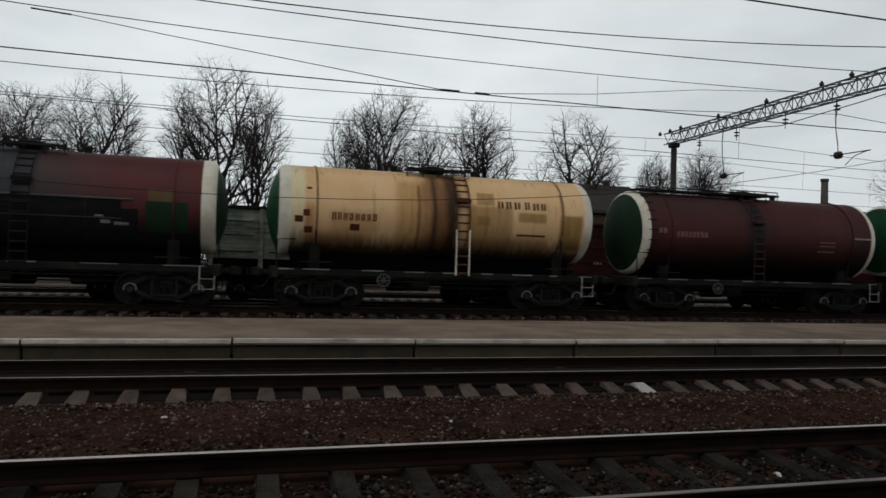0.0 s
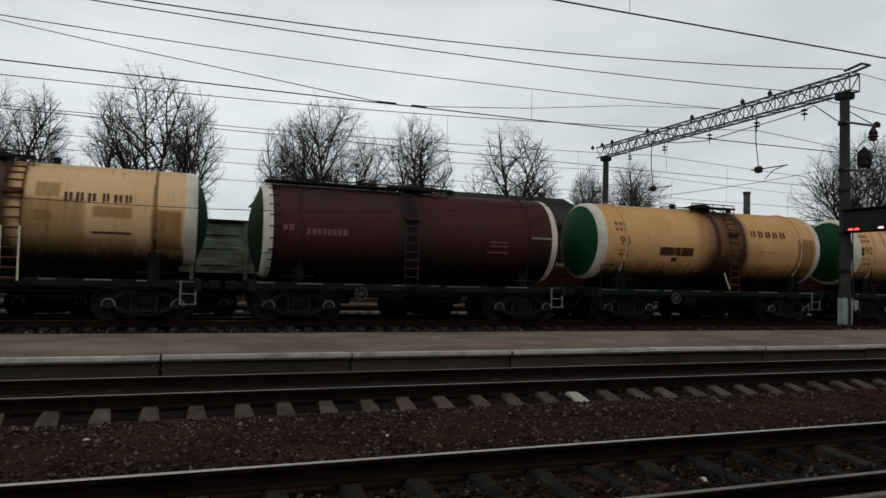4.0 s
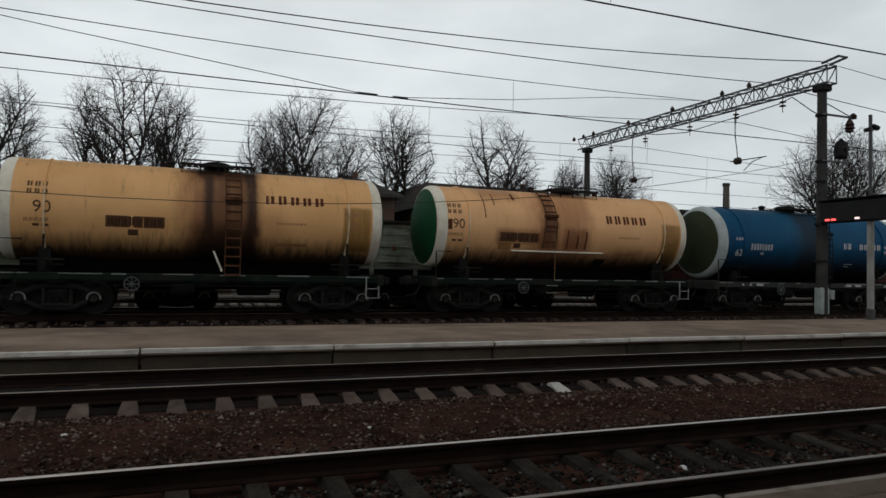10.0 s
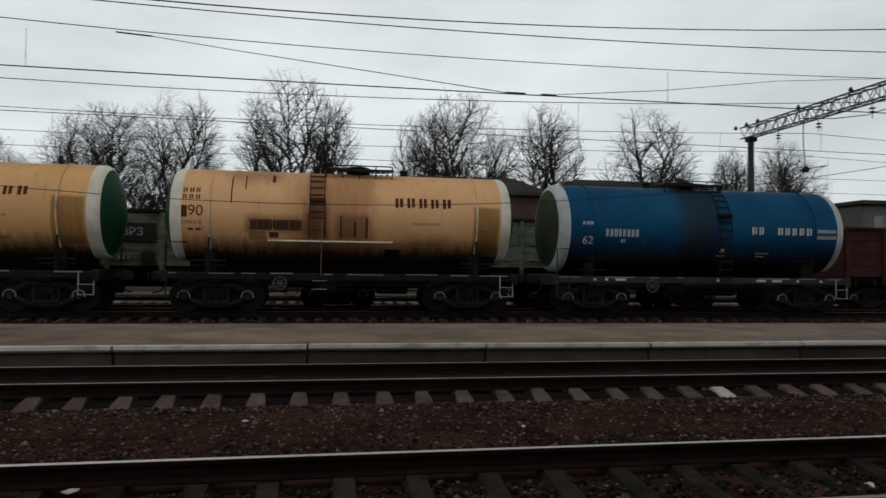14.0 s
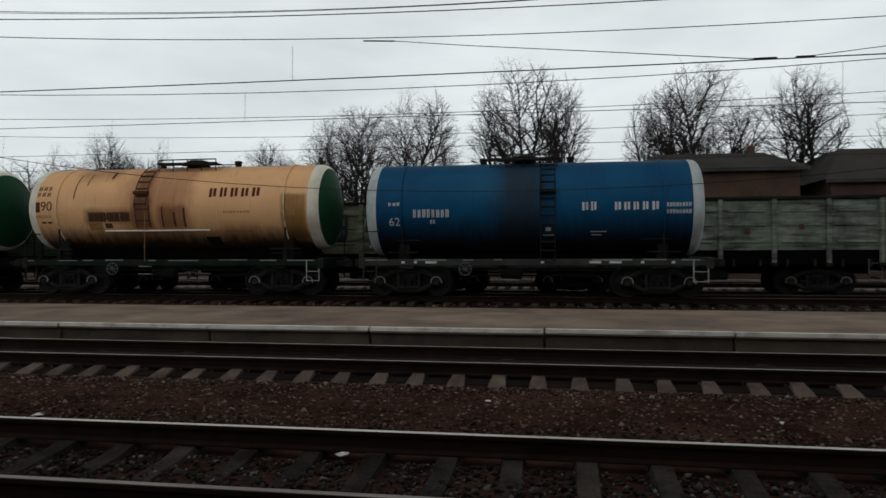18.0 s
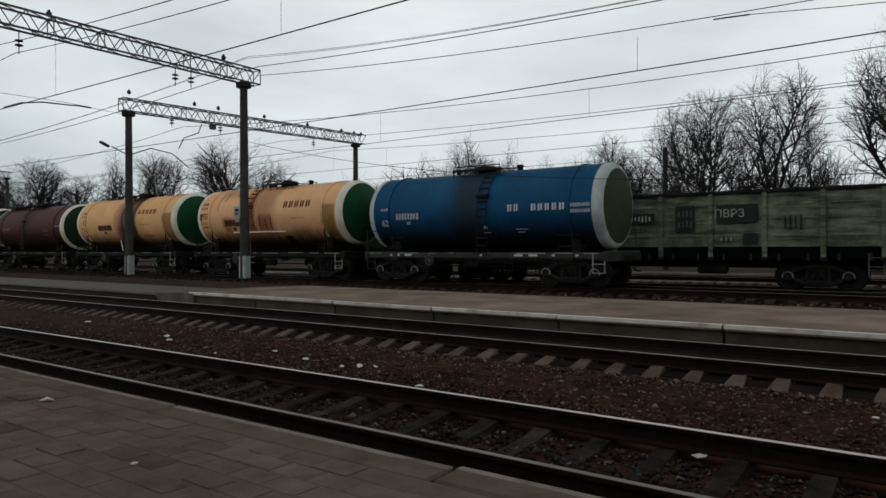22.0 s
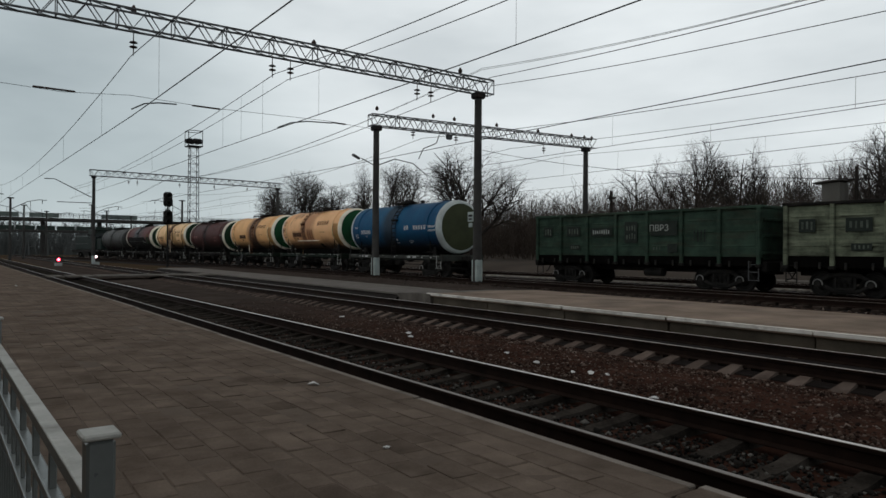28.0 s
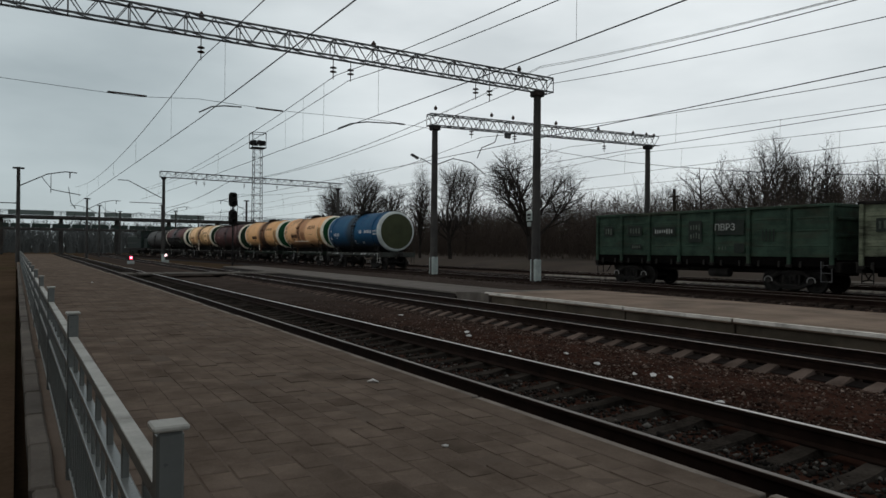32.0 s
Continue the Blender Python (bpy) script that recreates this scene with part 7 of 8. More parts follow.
part("guard_rail", Shape().tube([(tx - 1.3, ty - 1.3, 24.2), (tx + 1.3, ty - 1.3, 24.2), (tx + 1.3, ty + 1.3, 24.2), (tx - 1.3, ty + 1.3, 24.2), (tx - 1.3, ty - 1.3, 24.2)], 0.07, 5).tube([(tx - 1.3, ty - 1.3, 21.3), (tx - 1.3, ty - 1.3, 24.2)], 0.07, 5).tube([(tx + 1.3, ty + 1.3, 21.3), (tx + 1.3, ty + 1.3, 24.2)], 0.07, 5).tube([(tx + 1.3, ty - 1.3, 21.3), (tx + 1.3, ty - 1.3, 24.2)], 0.07, 5), STEEL_DARK, tower)

sig = thing("light_signal", "tall mast signal with two dark lamp heads", "railway signal")
part("mast", Shape().tube([(-72, 15.9, -0.3), (-72, 15.9, 7.2)], 0.08, 8), STEEL_DARK, sig)
for z in (6.55, 4.75):
    head = part("lamp_head", Shape().slab((-72, 15.9, z), (0.4, 0.85, 1.45), 0.18), BLACK, sig)
    for dz in (-0.36, 0.36):
        part("hood", Shape().lathe([(0.18, 0.2), (0.5, 0.21), (0.5, 0.18), (0.2, 0.17), (0.2, 0.02)], (-72, 15.9, z + dz), "x", 12), BLACK, head)
part("ladder", Shape().tube([(-71.8, 16.0, 0), (-71.8, 16.0, 6.5)], 0.03, 5).tube([(-71.8, 16.3, 0), (-71.8, 16.3, 6.5)], 0.03, 5), STEEL_DARK, sig)
RED_LAMP, PINK_LAMP = glow("red_signal_lamp", (1.0, 0.05, 0.10), 9.0), glow("white_signal_lamp", (1.0, 0.62, 0.66), 4.0)
for x, y, z, m, r, lab in ((-84.2, 7.6, 0.45, RED_LAMP, 0.16, "dwarf signal showing a red light"), (-90.1, 12.0, 0.7, PINK_LAMP, 0.14, "dwarf signal showing a white light")):
    dw = thing("dwarf_signal", lab, "railway signal", group="dwarf signals")
    part("footing", Shape().slab((x, y, -0.1), (0.5, 0.7, 0.42), 0.04), BASE_WHITE, dw)
    part("lamp_case", Shape().slab((x, y, z), (0.36, 0.62, 0.52), 0.1), STEEL_DARK, dw)
    part("lens", Shape().lathe([(-0.02, r), (0.06, r * 0.8), (0.09, 0.03)], (x + 0.2, y, z), "x", 16), m, dw)
    # overexposed lamp centre, added as a small glowing disc before the lens
    part("filament", Shape().lathe([(0.0, r * 0.45), (0.03, r * 0.35), (0.05, 0.01)], (x + 0.28, y, z), "x", 12), PINK_LAMP, dw, "white glare spot added over the lens")

crossing = thing("track_crossing", "boarded pedestrian crossing over two tracks", "track crossing", kind="structure")
for k, (y0, y1) in enumerate(((3.5, 4.3), (4.5, 5.9), (6.1, 9.7), (9.9, 11.3), (11.5, 13.0))):
    part("crossing_deck", Shape().slab((-46.5, (y0 + y1) / 2, -0.03), (2.6, y1 - y0, 0.1), 0.02), CONCRETE, crossing)

# road bridge across the throat
bridge = thing("overbridge", "grey road bridge with railings across the station throat", "bridge")
bx = -188
L_SHEET = surface("dark_green_fence_sheet", (0.022, 0.034, 0.029), (0.04, 0.056, 0.048), 0.8, scale=0.5, fine=8, bump=0.05)
PARAPET = surface("grey_green_parapet_sheet", (0.10, 0.125, 0.118), (0.15, 0.18, 0.17), 0.8, scale=0.5, fine=8, bump=0.05)
part("deck", Shape().slab((bx, 10, 8.45), (7, 170, 0.7), 0.1), POST, bridge)
part("lower_walkway", Shape().slab((bx + 6, 12, 5.6), (2.5, 110, 0.55), 0.05), POST, bridge)
for y in range(-42, 66, 4):
    part("walkway_fence", Shape().slab((bx + 7.1, y, 6.35), (0.08, 3.6, 0.9), 0.02), L_SHEET, bridge)
for y in range(-70, 96, 12):
    part("pier", Shape().slab((bx, y, 3.9), (1.2, 0.9, 8.4), 0.1), POST, bridge)
rail_s = Shape()
for sx in (-3.2, 3.2):
    rail_s.box((bx + sx, 10, 9.9), (0.08, 170, 0.1)).box((bx + sx, 10, 9.4), (0.06, 170, 0.06))
    for y in range(-74, 96, 2):
        rail_s.box((bx + sx, y, 9.4), (0.08, 0.08, 1.1))
part("railing", rail_s, STEEL_GREY, bridge)
for y, ln in ((-16, 7), (-4, 9), (6, 6), (14, 6), (30, 8)):
    part("parapet_panel", Shape().slab((bx + 3.4, y, 9.35), (0.12, ln, 1.0), 0.03), PARAPET, bridge)

# ---- locomotive at the train's head ----
L_GREEN = surface("dark_green_locomotive_paint", (0.012, 0.02, 0.018), (0.02, 0.032, 0.028), 0.6, scale=1.2, fine=25, bump=0.1, stain=(0.03, 0.026, 0.022), stain_amount=0.5)
GLASS_DARK = surface("dark_cab_glass", (0.02, 0.024, 0.026), (0.03, 0.034, 0.036), 0.1, scale=3, fine=30, bump=0, gloss=0.9)
loco = thing("locomotive", "dark green shunting locomotive hauling the tank wagons", "locomotive")
part("frame", Shape().slab((0, 0, 1.15), (16.4, 2.9, 0.4), 0.05), FRAME_DARK, loco)
part("long_hood", Shape().slab((-2.6, 0, 2.45), (10.0, 2.0, 2.3), 0.15), L_GREEN, loco)
part("short_hood", Shape().slab((6.6, 0, 2.2), (2.6, 2.0, 1.8), 0.15), L_GREEN, loco)
part("cab", Shape().slab((3.8, 0, 2.85), (3.0, 2.9, 3.0), 0.1), L_GREEN, loco)
part("cab_roof", Shape().slab((3.8, 0, 4.45), (3.3, 2.9, 0.22), 0.1), L_GREEN, loco)
for sy in (-1.46, 1.46):
    for xx in (3.1, 4.5):
        part("window", Shape().slab((xx, sy, 3.45), (0.9, 0.03, 0.8), 0.01), GLASS_DARK, loco)
    part("handrail", Shape().tube([(-7.8, sy * 0.97, 2.3), (2.2, sy * 0.97, 2.3)], 0.03, 6), STEEL_GREY, loco)
for xx in (2.28, 5.32):
    part("window", Shape().slab((xx, 0, 3.5), (0.03, 2.2, 0.7), 0.01), GLASS_DARK, loco)
part("exhaust", Shape().tube([(-3, 0, 3.5), (-3, 0, 3.9)], 0.25, 10), BLACK, loco)
part("fuel_tank", Shape().slab((0, 0, 0.7), (3.5, 2.5, 0.7), 0.1), UNDER, loco)
for xx in (-4.6, 4.6):
    bogie(loco, xx)
for sx in (-1, 1):
    part("coupler", COUPLER, None, loco, at=pose(sx * 8.0, 0, 0, 0, 0, 0 if sx > 0 else 180))
stand(loco, -34.0)

# ---- buildings ----
BRICK = surface("dark_old_brick", (0.07, 0.045, 0.034), (0.12, 0.075, 0.056), 0.93, scale=0.6, fine=8, bump=0.4, stain=(0.05, 0.04, 0.034), stain_amount=0.6)
PLASTER = surface("stained_grey_plaster", (0.10, 0.096, 0.086), (0.16, 0.152, 0.138), 0.92, scale=0.5, fine=14, bump=0.2, stain=(0.09, 0.08, 0.07), stain_amount=0.6)
ROOFING = surface("bitumen_roofing", (0.035, 0.033, 0.031), (0.06, 0.056, 0.052), 0.9, scale=0.6, fine=14, bump=0.3, stain=(0.08, 0.06, 0.045), stain_amount=0.4)
GLASS = surface("window_glass", (0.06, 0.065, 0.07), (0.10, 0.105, 0.11), 0.12, scale=2, fine=20, bump=0, gloss=0.9)


def windows_row(parent, xs, y, z, w, h, mat=None):
    for x in xs:
        wn_ = part("window", Shape().slab((x, y - 0.02, z), (w, 0.08, h), 0.01), GLASS, parent)
        part("window_frame", Shape().box((x, y - 0.07, z), (0.06, 0.05, h)).box((x, y - 0.07, z + h / 2), (w + 0.1, 0.06, 0.08)).box((x, y - 0.07, z - h / 2), (w + 0.16, 0.1, 0.06)), PLASTER, wn_)


def hipped_house(label, x0, x1, y0, y1, eave, ridge, inset, wall, gable_mat=None):
    ho = thing("station_house", label, "house", group="houses beyond the sidings")
    cx, cy = (x0 + x1) / 2, (y0 + y1) / 2
    part("wall", Shape().slab((cx, cy, eave / 2 - 0.15), (x1 - x0, y1 - y0, eave + 0.3), 0.02), wall, ho)
    a, b, c, d = x0 - 0.4, x1 + 0.4, y0 - 0.4, y1 + 0.4
    part("roof", Shape().add([(a, c, eave), (b, c, eave), (b, d, eave), (a, d, eave), (a + inset, c + 2.6, ridge), (b - inset, c + 2.6, ridge), (b - inset, d - 2.6, ridge), (a + inset, d - 2.6, ridge)], [(0, 1, 5, 4), (1, 2, 6, 5), (2, 3, 7, 6), (3, 0, 4, 7), (4, 5, 6, 7), (3, 2, 1, 0)]), ROOFING, ho)
    part("eaves_board", Shape().slab((cx, c, eave - 0.08), (b - a, 0.06, 0.2), 0.01), POST, ho)
    k = int((x1 - x0) / 2.2)
    windows_row(ho, [x0 + (i + 0.7) * (x1 - x0) / (k + 0.4) for i in range(k)], y0, 3.4, 1.0, 1.5)
    part("flue", Shape().slab((cx + (x1 - x0) * 0.3, cy - 1, ridge + 0.1), (0.34, 0.34, 0.8), 0.03), BRICK, ho)
    return ho


ha = hipped_house("dark brick house with hipped roof and pale end wall", 4.0, 12.2, 38.2, 46, 5.9, 7.0, 1.6, BRICK)
part("end_wall_render", Shape().slab((3.97, 42.1, 2.4), (0.06, 7.6, 6.6), 0.01).slab((4.9, 38.17, 2.4), (1.7, 0.06, 6.6), 0.01), PLASTER, ha, "pale stained plaster")
hipped_house("dark brick house with a flat-topped hipped roof", 13.6, 24.5, 38.0, 47, 5.2, 7.05, 1.6, BRICK)
hall = thing("grey_hall", "long grey workshop hall with a row of windows", "building")
part("wall", Shape().slab((52, 48, 3.0), (31, 11, 6.6), 0.03), PLASTER, hall)
part("roof", Shape().slab((52, 48, 6.45), (31.6, 11.8, 0.3), 0.05), ROOFING, hall)
windows_row(hall, [38.2 + 2.5 * i for i in range(11)], 42.5, 4.8, 1.7, 1.6)
stack = thing("chimney_stack", "slim pale grey chimney behind the workshop hall", "chimney")
part("shaft", Shape().tube([(57.8, 60, -0.3), (57.8, 60, 11.9)], [0.5, 0.34], 14), CONCRETE, stack)
part("cap", Shape().lathe([(11.6, 0.34), (11.7, 0.42), (11.95, 0.40)], (57.8, 60, 0), "z", 14), POST, stack)
hut = thing("trackside_hut", "narrow grey kiosk with an overhanging flat roof", "shed")
part("wall", Shape().slab((-20.0, 40, 2.65), (1.0, 1.0, 5.9), 0.03), PLASTER, hut)
part("roof", Shape().slab((-20.15, 40, 5.66), (1.5, 1.4, 0.1), 0.03, (0, -4, 0)), ROOFING, hut)
part("vent_pipe", Shape().tube([(-18.95, 40.2, -0.3), (-18.95, 40.2, 6.5)], 0.1, 8).slab((-19.05, 40.2, 5.75), (1.1, 0.1, 0.1), 0.02).slab((-18.5, 40.2, 5.85), (0.16, 0.12, 0.3), 0.03), BARK, hut)
pole = thing("utility_pole", "wooden utility pole with a cross-arm", "utility pole")
part("pole", Shape().tube([(-36.5, 40, -0.3), (-36.5, 40, 6.3)], [0.14, 0.11], 8), BARK, pole)
part("cross_arm", Shape().slab((-36.5, 40, 5.75), (0.9, 0.1, 0.12), 0.02).slab((-36.5, 40, 5.3), (0.7, 0.1, 0.1), 0.02), BARK, pole)
pole = thing("utility_pole", "short wooden pole behind the faded gondola", "utility pole")
part("pole", Shape().tube([(-14.2, 40, -0.3), (-14.2, 40, 7.3)], [0.17, 0.13], 8), BARK, pole)


# ---- bare trees ----
SPANS = {}
TREE_H = 14.0


KIDS, REACH = (9, 11, 6, 4, 1), (1.0, 5.6, 2.3, 1.0, 0.45)


def room(p, d, env):
    """Distance from p along d to the crown's egg-shaped outline."""
    cz, ra, rz = env
    px, py, pz = p.x / ra, p.y / ra, (p.z - cz) / rz
    dx, dy, dz = d.x / ra, d.y / ra, d.z / rz
    qa, qb, qc = dx * dx + dy * dy + dz * dz, px * dx + py * dy + pz * dz, px * px + py * py + pz * pz - 1
    disc = qb * qb - qa * qc
    return max((-qb + math.sqrt(disc)) / qa, 0.0) if disc > 0 else 0.0


def grow(wood, twigs, p, d, length, r, level, rng, env, spread):
    if level > 0:
        length = min(length, room(p, d, env) * rng.uniform(0.86, 1.06) + 0.12)
    n = (5, 8, 5, 3, 2, 1)[level]
    pts, rad, q, dd = [p], [r * (1.3 if level == 0 else 1.0)], p, d
    for i in range(n):
        w = (0.03, 0.07, 0.12, 0.15, 0.15, 0.0)[level]
        dd = (dd + Vector((rng.gauss(0, w), rng.gauss(0, w), rng.gauss(0, w) + (0.07 if level in (1, 2) else 0.04 if level == 3 else 0.0)))).normalized()
        q = q + dd * (length / n)
        pts.append(q)
        rad.append(r * (1 - (0.5 if level == 0 else 0.86) * (i + 1) / n))
    (wood if level < 3 else twigs).tube(pts, rad, (8, 6, 5, 3, 3, 3)[level], False)
    if level >= 5:
        return
    kids, turn = KIDS[level], rng.uniform(0, 6.28)
    if level:
        kids = max(1, round(kids * min(1.5, length / REACH[level])))
    for k in range(kids):
        lo = (0.5, 0.22, 0.15, 0.12, 0.2)[level]
        f = min(lo + (1 - lo) * (k + rng.random()) / kids, 0.99)
        i = min(int(f * n), n - 1)
        at = pts[i].lerp(pts[i + 1], f * n - i)
        seg = (pts[i + 1] - pts[i]).normalized()
        side = Matrix.Rotation(turn + k * 2.4 + rng.uniform(-0.5, 0.5), 3, seg) @ seg.orthogonal().normalized()
        ang = radians(rng.uniform(20, 50) * spread if level == 0 else rng.uniform(26, 56))
        nd = (seg * math.cos(ang) + side * math.sin(ang)).normalized()
        if level == 0:
            cl = length * 2.0
        else:
            cl = length * (0.54 - 0.14 * f) * rng.uniform(0.75, 1.25)
            if level < 3 and room(at, nd, env) < 0.35 * cl:
                continue
        grow(wood, twigs, at, nd, cl, min((0.135, 0.068, 0.031, 0.0145, 0.009)[level] * rng.uniform(0.75, 1.2), 0.8 * rad[i]), level + 1, rng, env, spread)
    if level == 0:
        grow(wood, twigs, q, dd, length * 1.6, 0.12, 1, rng, env, spread)


def make_tree(name, seed, width=5.4, base=4.6, spread=1.0, girth=0.22, kids=(9, 11, 6, 4, 1)):
    global KIDS
    KIDS = kids
    rng = random.Random(seed)
    t = thing("bare_tree", "tall leafless deciduous tree with many fine bare twigs", "tree", group="bare trees")
    wood, twigs = Shape(), Shape()
    low = base * 0.72
    env = ((low + TREE_H) / 2, width / 2, (TREE_H - low) / 2)
    lean = Vector((rng.uniform(-0.05, 0.05), rng.uniform(-0.05, 0.05), 1)).normalized()
    grow(wood, twigs, Vector((0, 0, -0.2)), lean, base * 1.25, girth, 0, rng, env, spread)
    # bring the crown over the stem and up to its full height
    box = [sorted(v[i] for v in twigs.v) for i in range(3)]
    lo, hi = int(len(twigs.v) * 0.01), int(len(twigs.v) * 0.99)
    cx, cy, grown = (box[0][lo] + box[0][hi]) / 2, (box[1][lo] + box[1][hi]) / 2, TREE_H / box[2][int(len(twigs.v) * 0.997)]
    for s in (wood, twigs):
        s.v = [(x - cx * min(max(z, 0) / 7, 1), y - cy * min(max(z, 0) / 7, 1), z * grown) for x, y, z in s.v]
    across = sorted(v[0] for v in twigs.v)
    SPANS[name] = across[int(len(across) * 0.985)] - across[int(len(across) * 0.015)]
    part("trunk", wood, BARK, t, smooth=0)
    part("crown", twigs, TWIG, t, "dense haze of bare twigs", smooth=0)
    return t


KINDS = {"a": make_tree("a", 3, 5.6, 4.6), "b": make_tree("b", 8, 4.4, 5.0, 0.85, 0.19), "c": make_tree("c", 14, 5.8, 4.3, 1.05),
         "d": make_tree("d", 21, 9.5, 4.0, 1.35, 0.28), "e": make_tree("e", 27, 7.6, 4.2, 1.2, 0.26), "f": make_tree("f", 33, 5.4, 4.8, 0.95),
         "g": make_tree("g", 52, 8.0, 4.6, 1.15, 0.24, (8, 10, 5, 4, 1)), "h": make_tree("h", 61, 5.0, 4.4, 0.9, 0.18, (6, 8, 4, 4, 1)),
         "p": make_tree("p", 41, 3.0, 3.6, 0.55, 0.17)}
TREES = [
    ("a", -2.7, 44.0, 13.9, 5.4),
    ("b", 0.1, 46.0, 13.3, 3.6),
    ("c", -9.5, 46.0, 12.9, 5.4),
    ("d", -13.4, 46.0, 11.8, 7.6),
    ("b", -26.3, 60.0, 12.2, 4.6),
    ("e", 8.5, 44.0, 13.2, 6.9),
    ("b", 14.2, 44.0, 12.9, 4.8),
    ("f", 20.2, 42.0, 12.5, 5.8),
    ("c", -35.0, 71.0, 11.6, 4.0),
    ("h", -45.6, 72.0, 12.9, 6.5),
    ("b", -56.6, 85.0, 15.3, 4.5),
    ("f", 6.0, 50.0, 12.9, 3.0),
    ("f", -9.6, 60.0, 12.9, 3.0),
    ("d", 62.3, 50.0, 17.1, 11),
    ("e", 50.3, 70.0, 16.5, 8.5),
    ("f", 47.5, 75.0, 16.6, 5),
    ("c", 53.4, 85.0, 17.9, 6),
    ("g", -64.4, 48.0, 13.8, 12),
    ("c", -77.9, 45.0, 13.5, 6.5),
    ("p", -86.6, 45.0, 14.9, 3.2),
    ("e", -101.7, 42.0, 14.3, 10),
    ("b", -123.9, 46.0, 14.6, 6),
    ("b", -92.7, 44.0, 11.7, 6),
    ("g", -51.5, 70.0, 15.4, 8.6),
    ("h", -61.0, 71.0, 13.0, 7.0),
    ("p", -43.2, 70.0, 14.4, 2.6),
    ("p", -38.5, 70.0, 12.4, 3.0),
    ("h", -30.5, 72.0, 12.0, 5.2),
    ("c", -99.0, 60.0, 16.4, 6),
    ("f", -21.5, 52.0, 9.6, 5),
    ("c", 34.0, 66.0, 13.0, 7),
]
used = set()
trng = random.Random(77)
for k, x, y, h, w in TREES:
    s, sw = h / 14.0, w / SPANS[k]
    m = pose(x, y, -0.3, 0, 0, trng.uniform(0, 360))
    if k not in used:
        used.add(k)
        c = KINDS[k]
    else:
        c = copy_thing(KINDS[k], m)
    c.matrix_basis = m @ Matrix.Diagonal((sw, sw, s, 1))

# thickets and far woods
def thicket(name, count, place, heights, seed, label, r=0.03, twigs=7, bark=None):
    rng = random.Random(seed)
    s = Shape()
    for i in range(count):
        x, y = place(rng)
        h = rng.uniform(*heights)
        lean = Vector((rng.gauss(0, 0.16), rng.gauss(0, 0.16), 1))
        p0 = Vector((x, y, -0.3))
        p1 = p0 + lean * h * 0.55 + Vector((rng.gauss(0, 0.2), rng.gauss(0, 0.2), 0))
        p2 = p1 + (lean + Vector((rng.gauss(0, 0.25), rng.gauss(0, 0.25), 0.1))) * h * 0.45
        s.tube([p0, p1, p2], [r, r * 0.7, r * 0.25], 3, False)
        for k in range(twigs):
            f = rng.uniform(0.25, 0.97)
            b = p0.lerp(p1, f / 0.6) if f < 0.6 else p1.lerp(p2, (f - 0.6) / 0.4)
            e = b + Vector((rng.gauss(0, 0.5), rng.gauss(0, 0.5), rng.uniform(0.2, 0.9))) * h * 0.22
            s.tube([b, e], [r * 0.4, r * 0.15], 3, False)
    return tagged(part(name, s, bark or THICKET, smooth=0), label, "thicket", kind="stuff")


# the two far wood colours are paled to hold the distance haze
FAR_WOOD = surface("haze_grey_wood", (0.075, 0.081, 0.081), (0.115, 0.123, 0.122), 0.97, scale=0.2, fine=4, bump=0)
FAR_BELT = surface("haze_tinted_belt", (0.062, 0.060, 0.057), (0.105, 0.10, 0.094), 0.97, scale=0.3, fine=5, bump=0)
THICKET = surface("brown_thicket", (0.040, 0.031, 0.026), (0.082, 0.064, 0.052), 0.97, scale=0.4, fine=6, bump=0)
def west_edge(g):
    y = g.uniform(52, 92)
    return g.uniform(-150, -0.93 * y), y


def gap_edge(g):
    y = g.uniform(55, 95)
    return g.uniform(-0.95, -0.36) * y, y


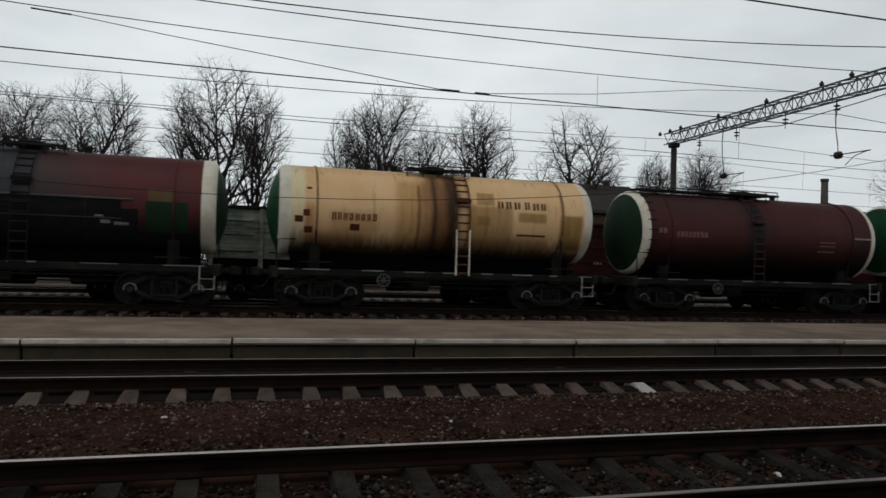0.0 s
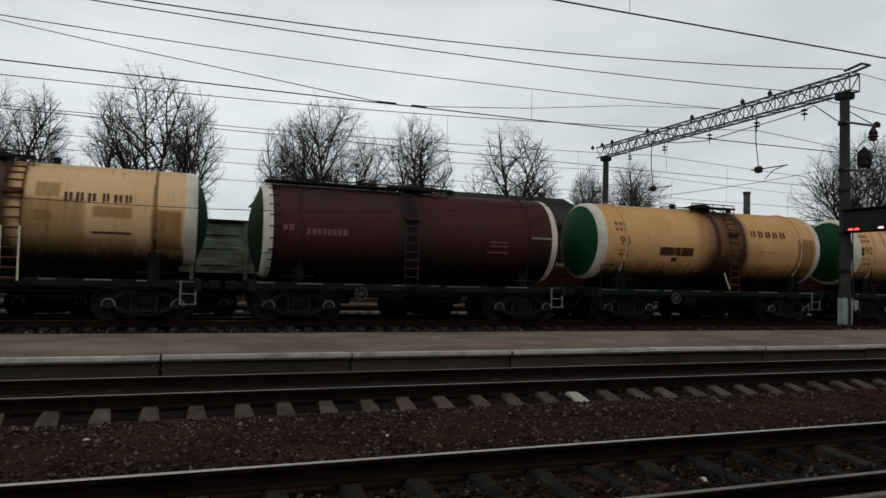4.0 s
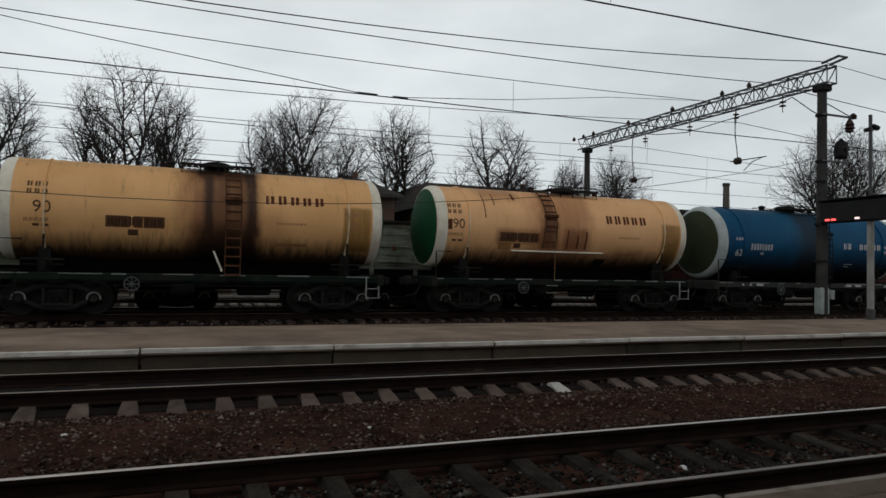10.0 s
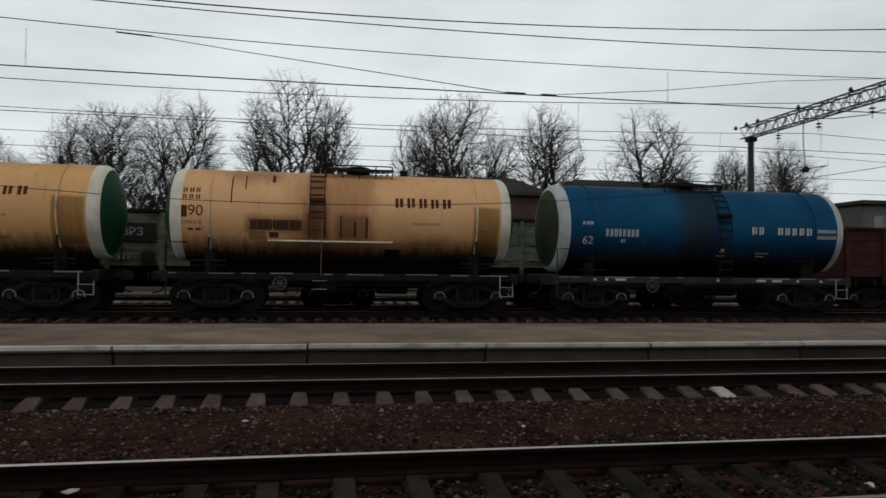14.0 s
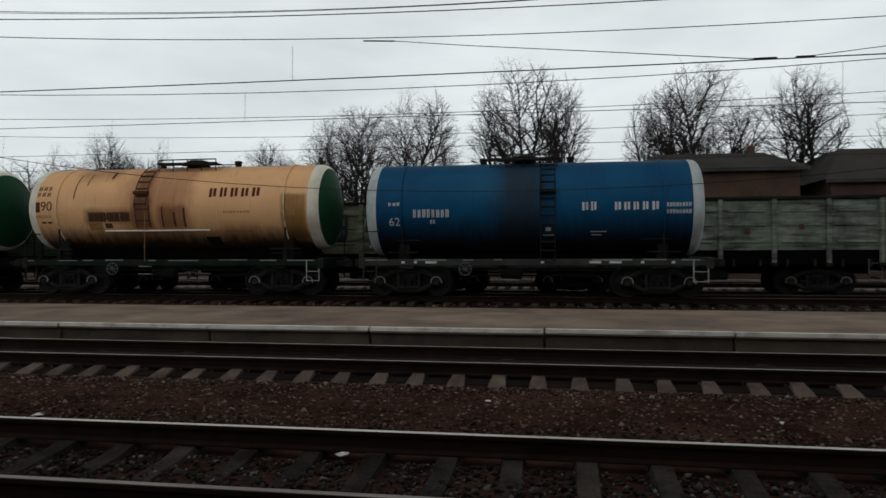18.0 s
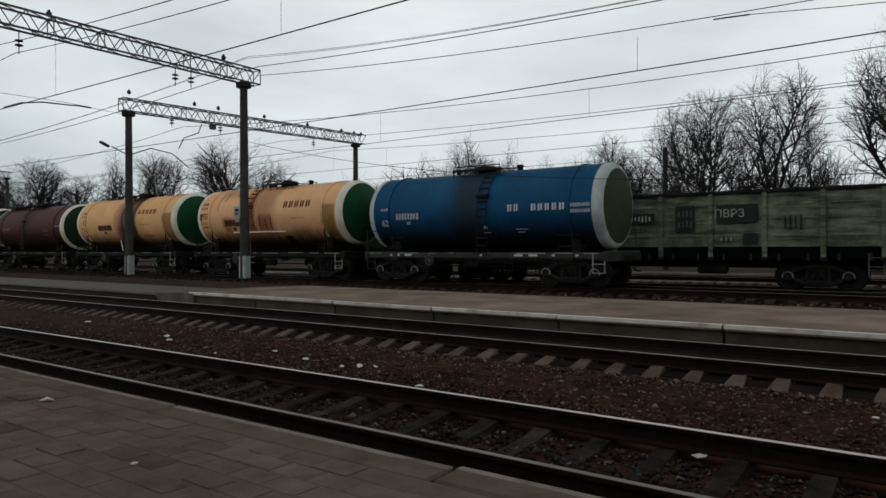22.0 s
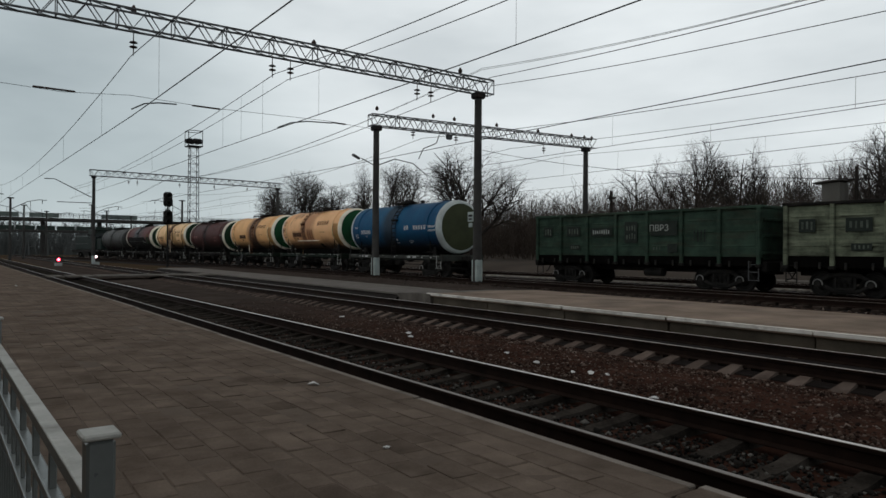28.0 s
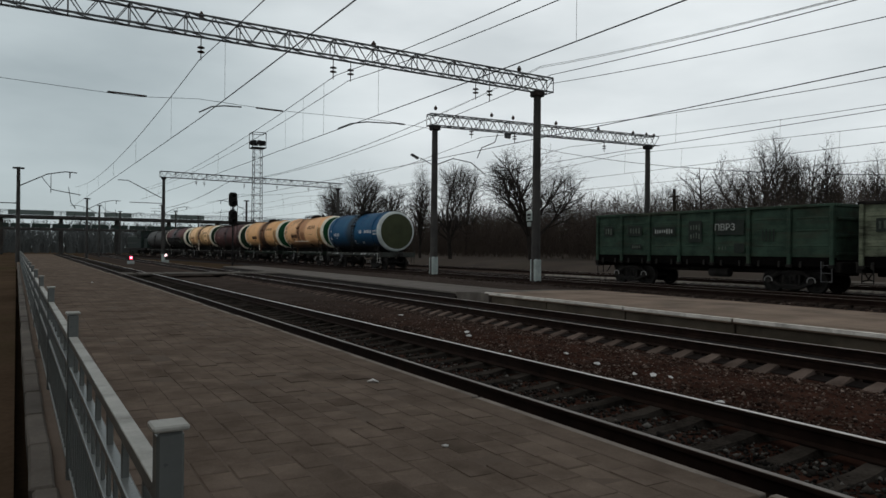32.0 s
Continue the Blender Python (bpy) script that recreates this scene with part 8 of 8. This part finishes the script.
thicket("hedge", 1700, lambda g: (g.uniform(-24, 45), g.uniform(51, 60)), (2.2, 4.4), 15, "low leafless hedge behind the standing wagons", 0.03, 12)
thicket("low_scrub", 1500, gap_edge, (4.6, 9.6), 12, "thin leafless scrub behind the standing wagons", 0.028, 12)
thicket("thicket", 3000, west_edge, (4.0, 9.0), 5, "dense brown leafless scrub at the yard's edge", 0.045, 12)
thicket("far_woods", 4000, lambda g: (g.uniform(-200, -12), g.uniform(90, 122)), (7.0, 13.5), 6, "far belt of bare woods with haze in its colour", 0.085, 9, FAR_BELT)
thicket("far_scrub", 3000, lambda g: (g.uniform(-330, -228), g.uniform(-90, 95)), (5.5, 10.5), 7, "far scrub beyond the bridge, haze painted into its grey", 0.2, 10, FAR_WOOD)
thicket("verge_scrub", 500, lambda g: (g.uniform(-180, -90), g.uniform(-40, -9)), (3, 7), 8, "bare bushes along the lineside path", 0.07)
EMBANK = surface("dry_grass_bank", (0.036, 0.027, 0.021), (0.066, 0.050, 0.038), 0.97, scale=0.25, fine=5, bump=0.4, stain=(0.05, 0.045, 0.03), stain_amount=0.5)
bank = Shape().sweep([(37.5, -0.32), (41, 0.4), (70, 1.2), (130, 1.5), (131, -0.3)][::-1], -260, -8, 20)
tagged(part("grass_bank", bank, EMBANK), "low bank of dry brown grass beyond the sidings", "bank", kind="structure")


# ---- tracks, with their sleepers ----
track("track_1", Y1, 0.0, 0.16, 0.6, (-75, 20), OILY_MESH, "platform track with oil-dark concrete sleepers and bright rail heads", bend_1)
track("track_2", Y2, 0.0, 0.77, 0.563, (-80, 40), LONG_MESH, "track with concrete sleepers beside the island platform", bend_2)
track("track_3", Y3, Z3, 0.3, 0.56, (-60, 45), GRIMY_MESH, "goods track carrying the tank train", bend_3)
track("track_4", Y4, 0.0, 0.1, 0.56, (-45, 30), SLEEPER_MESH, "goods track with standing gondola wagons", bend_far)
track("track_5", Y4 + 5.4, 0.15, 0.1, 0.56, (-40, 45), CLEAN_MESH, "empty siding behind the wagons", bend_far)

motions()
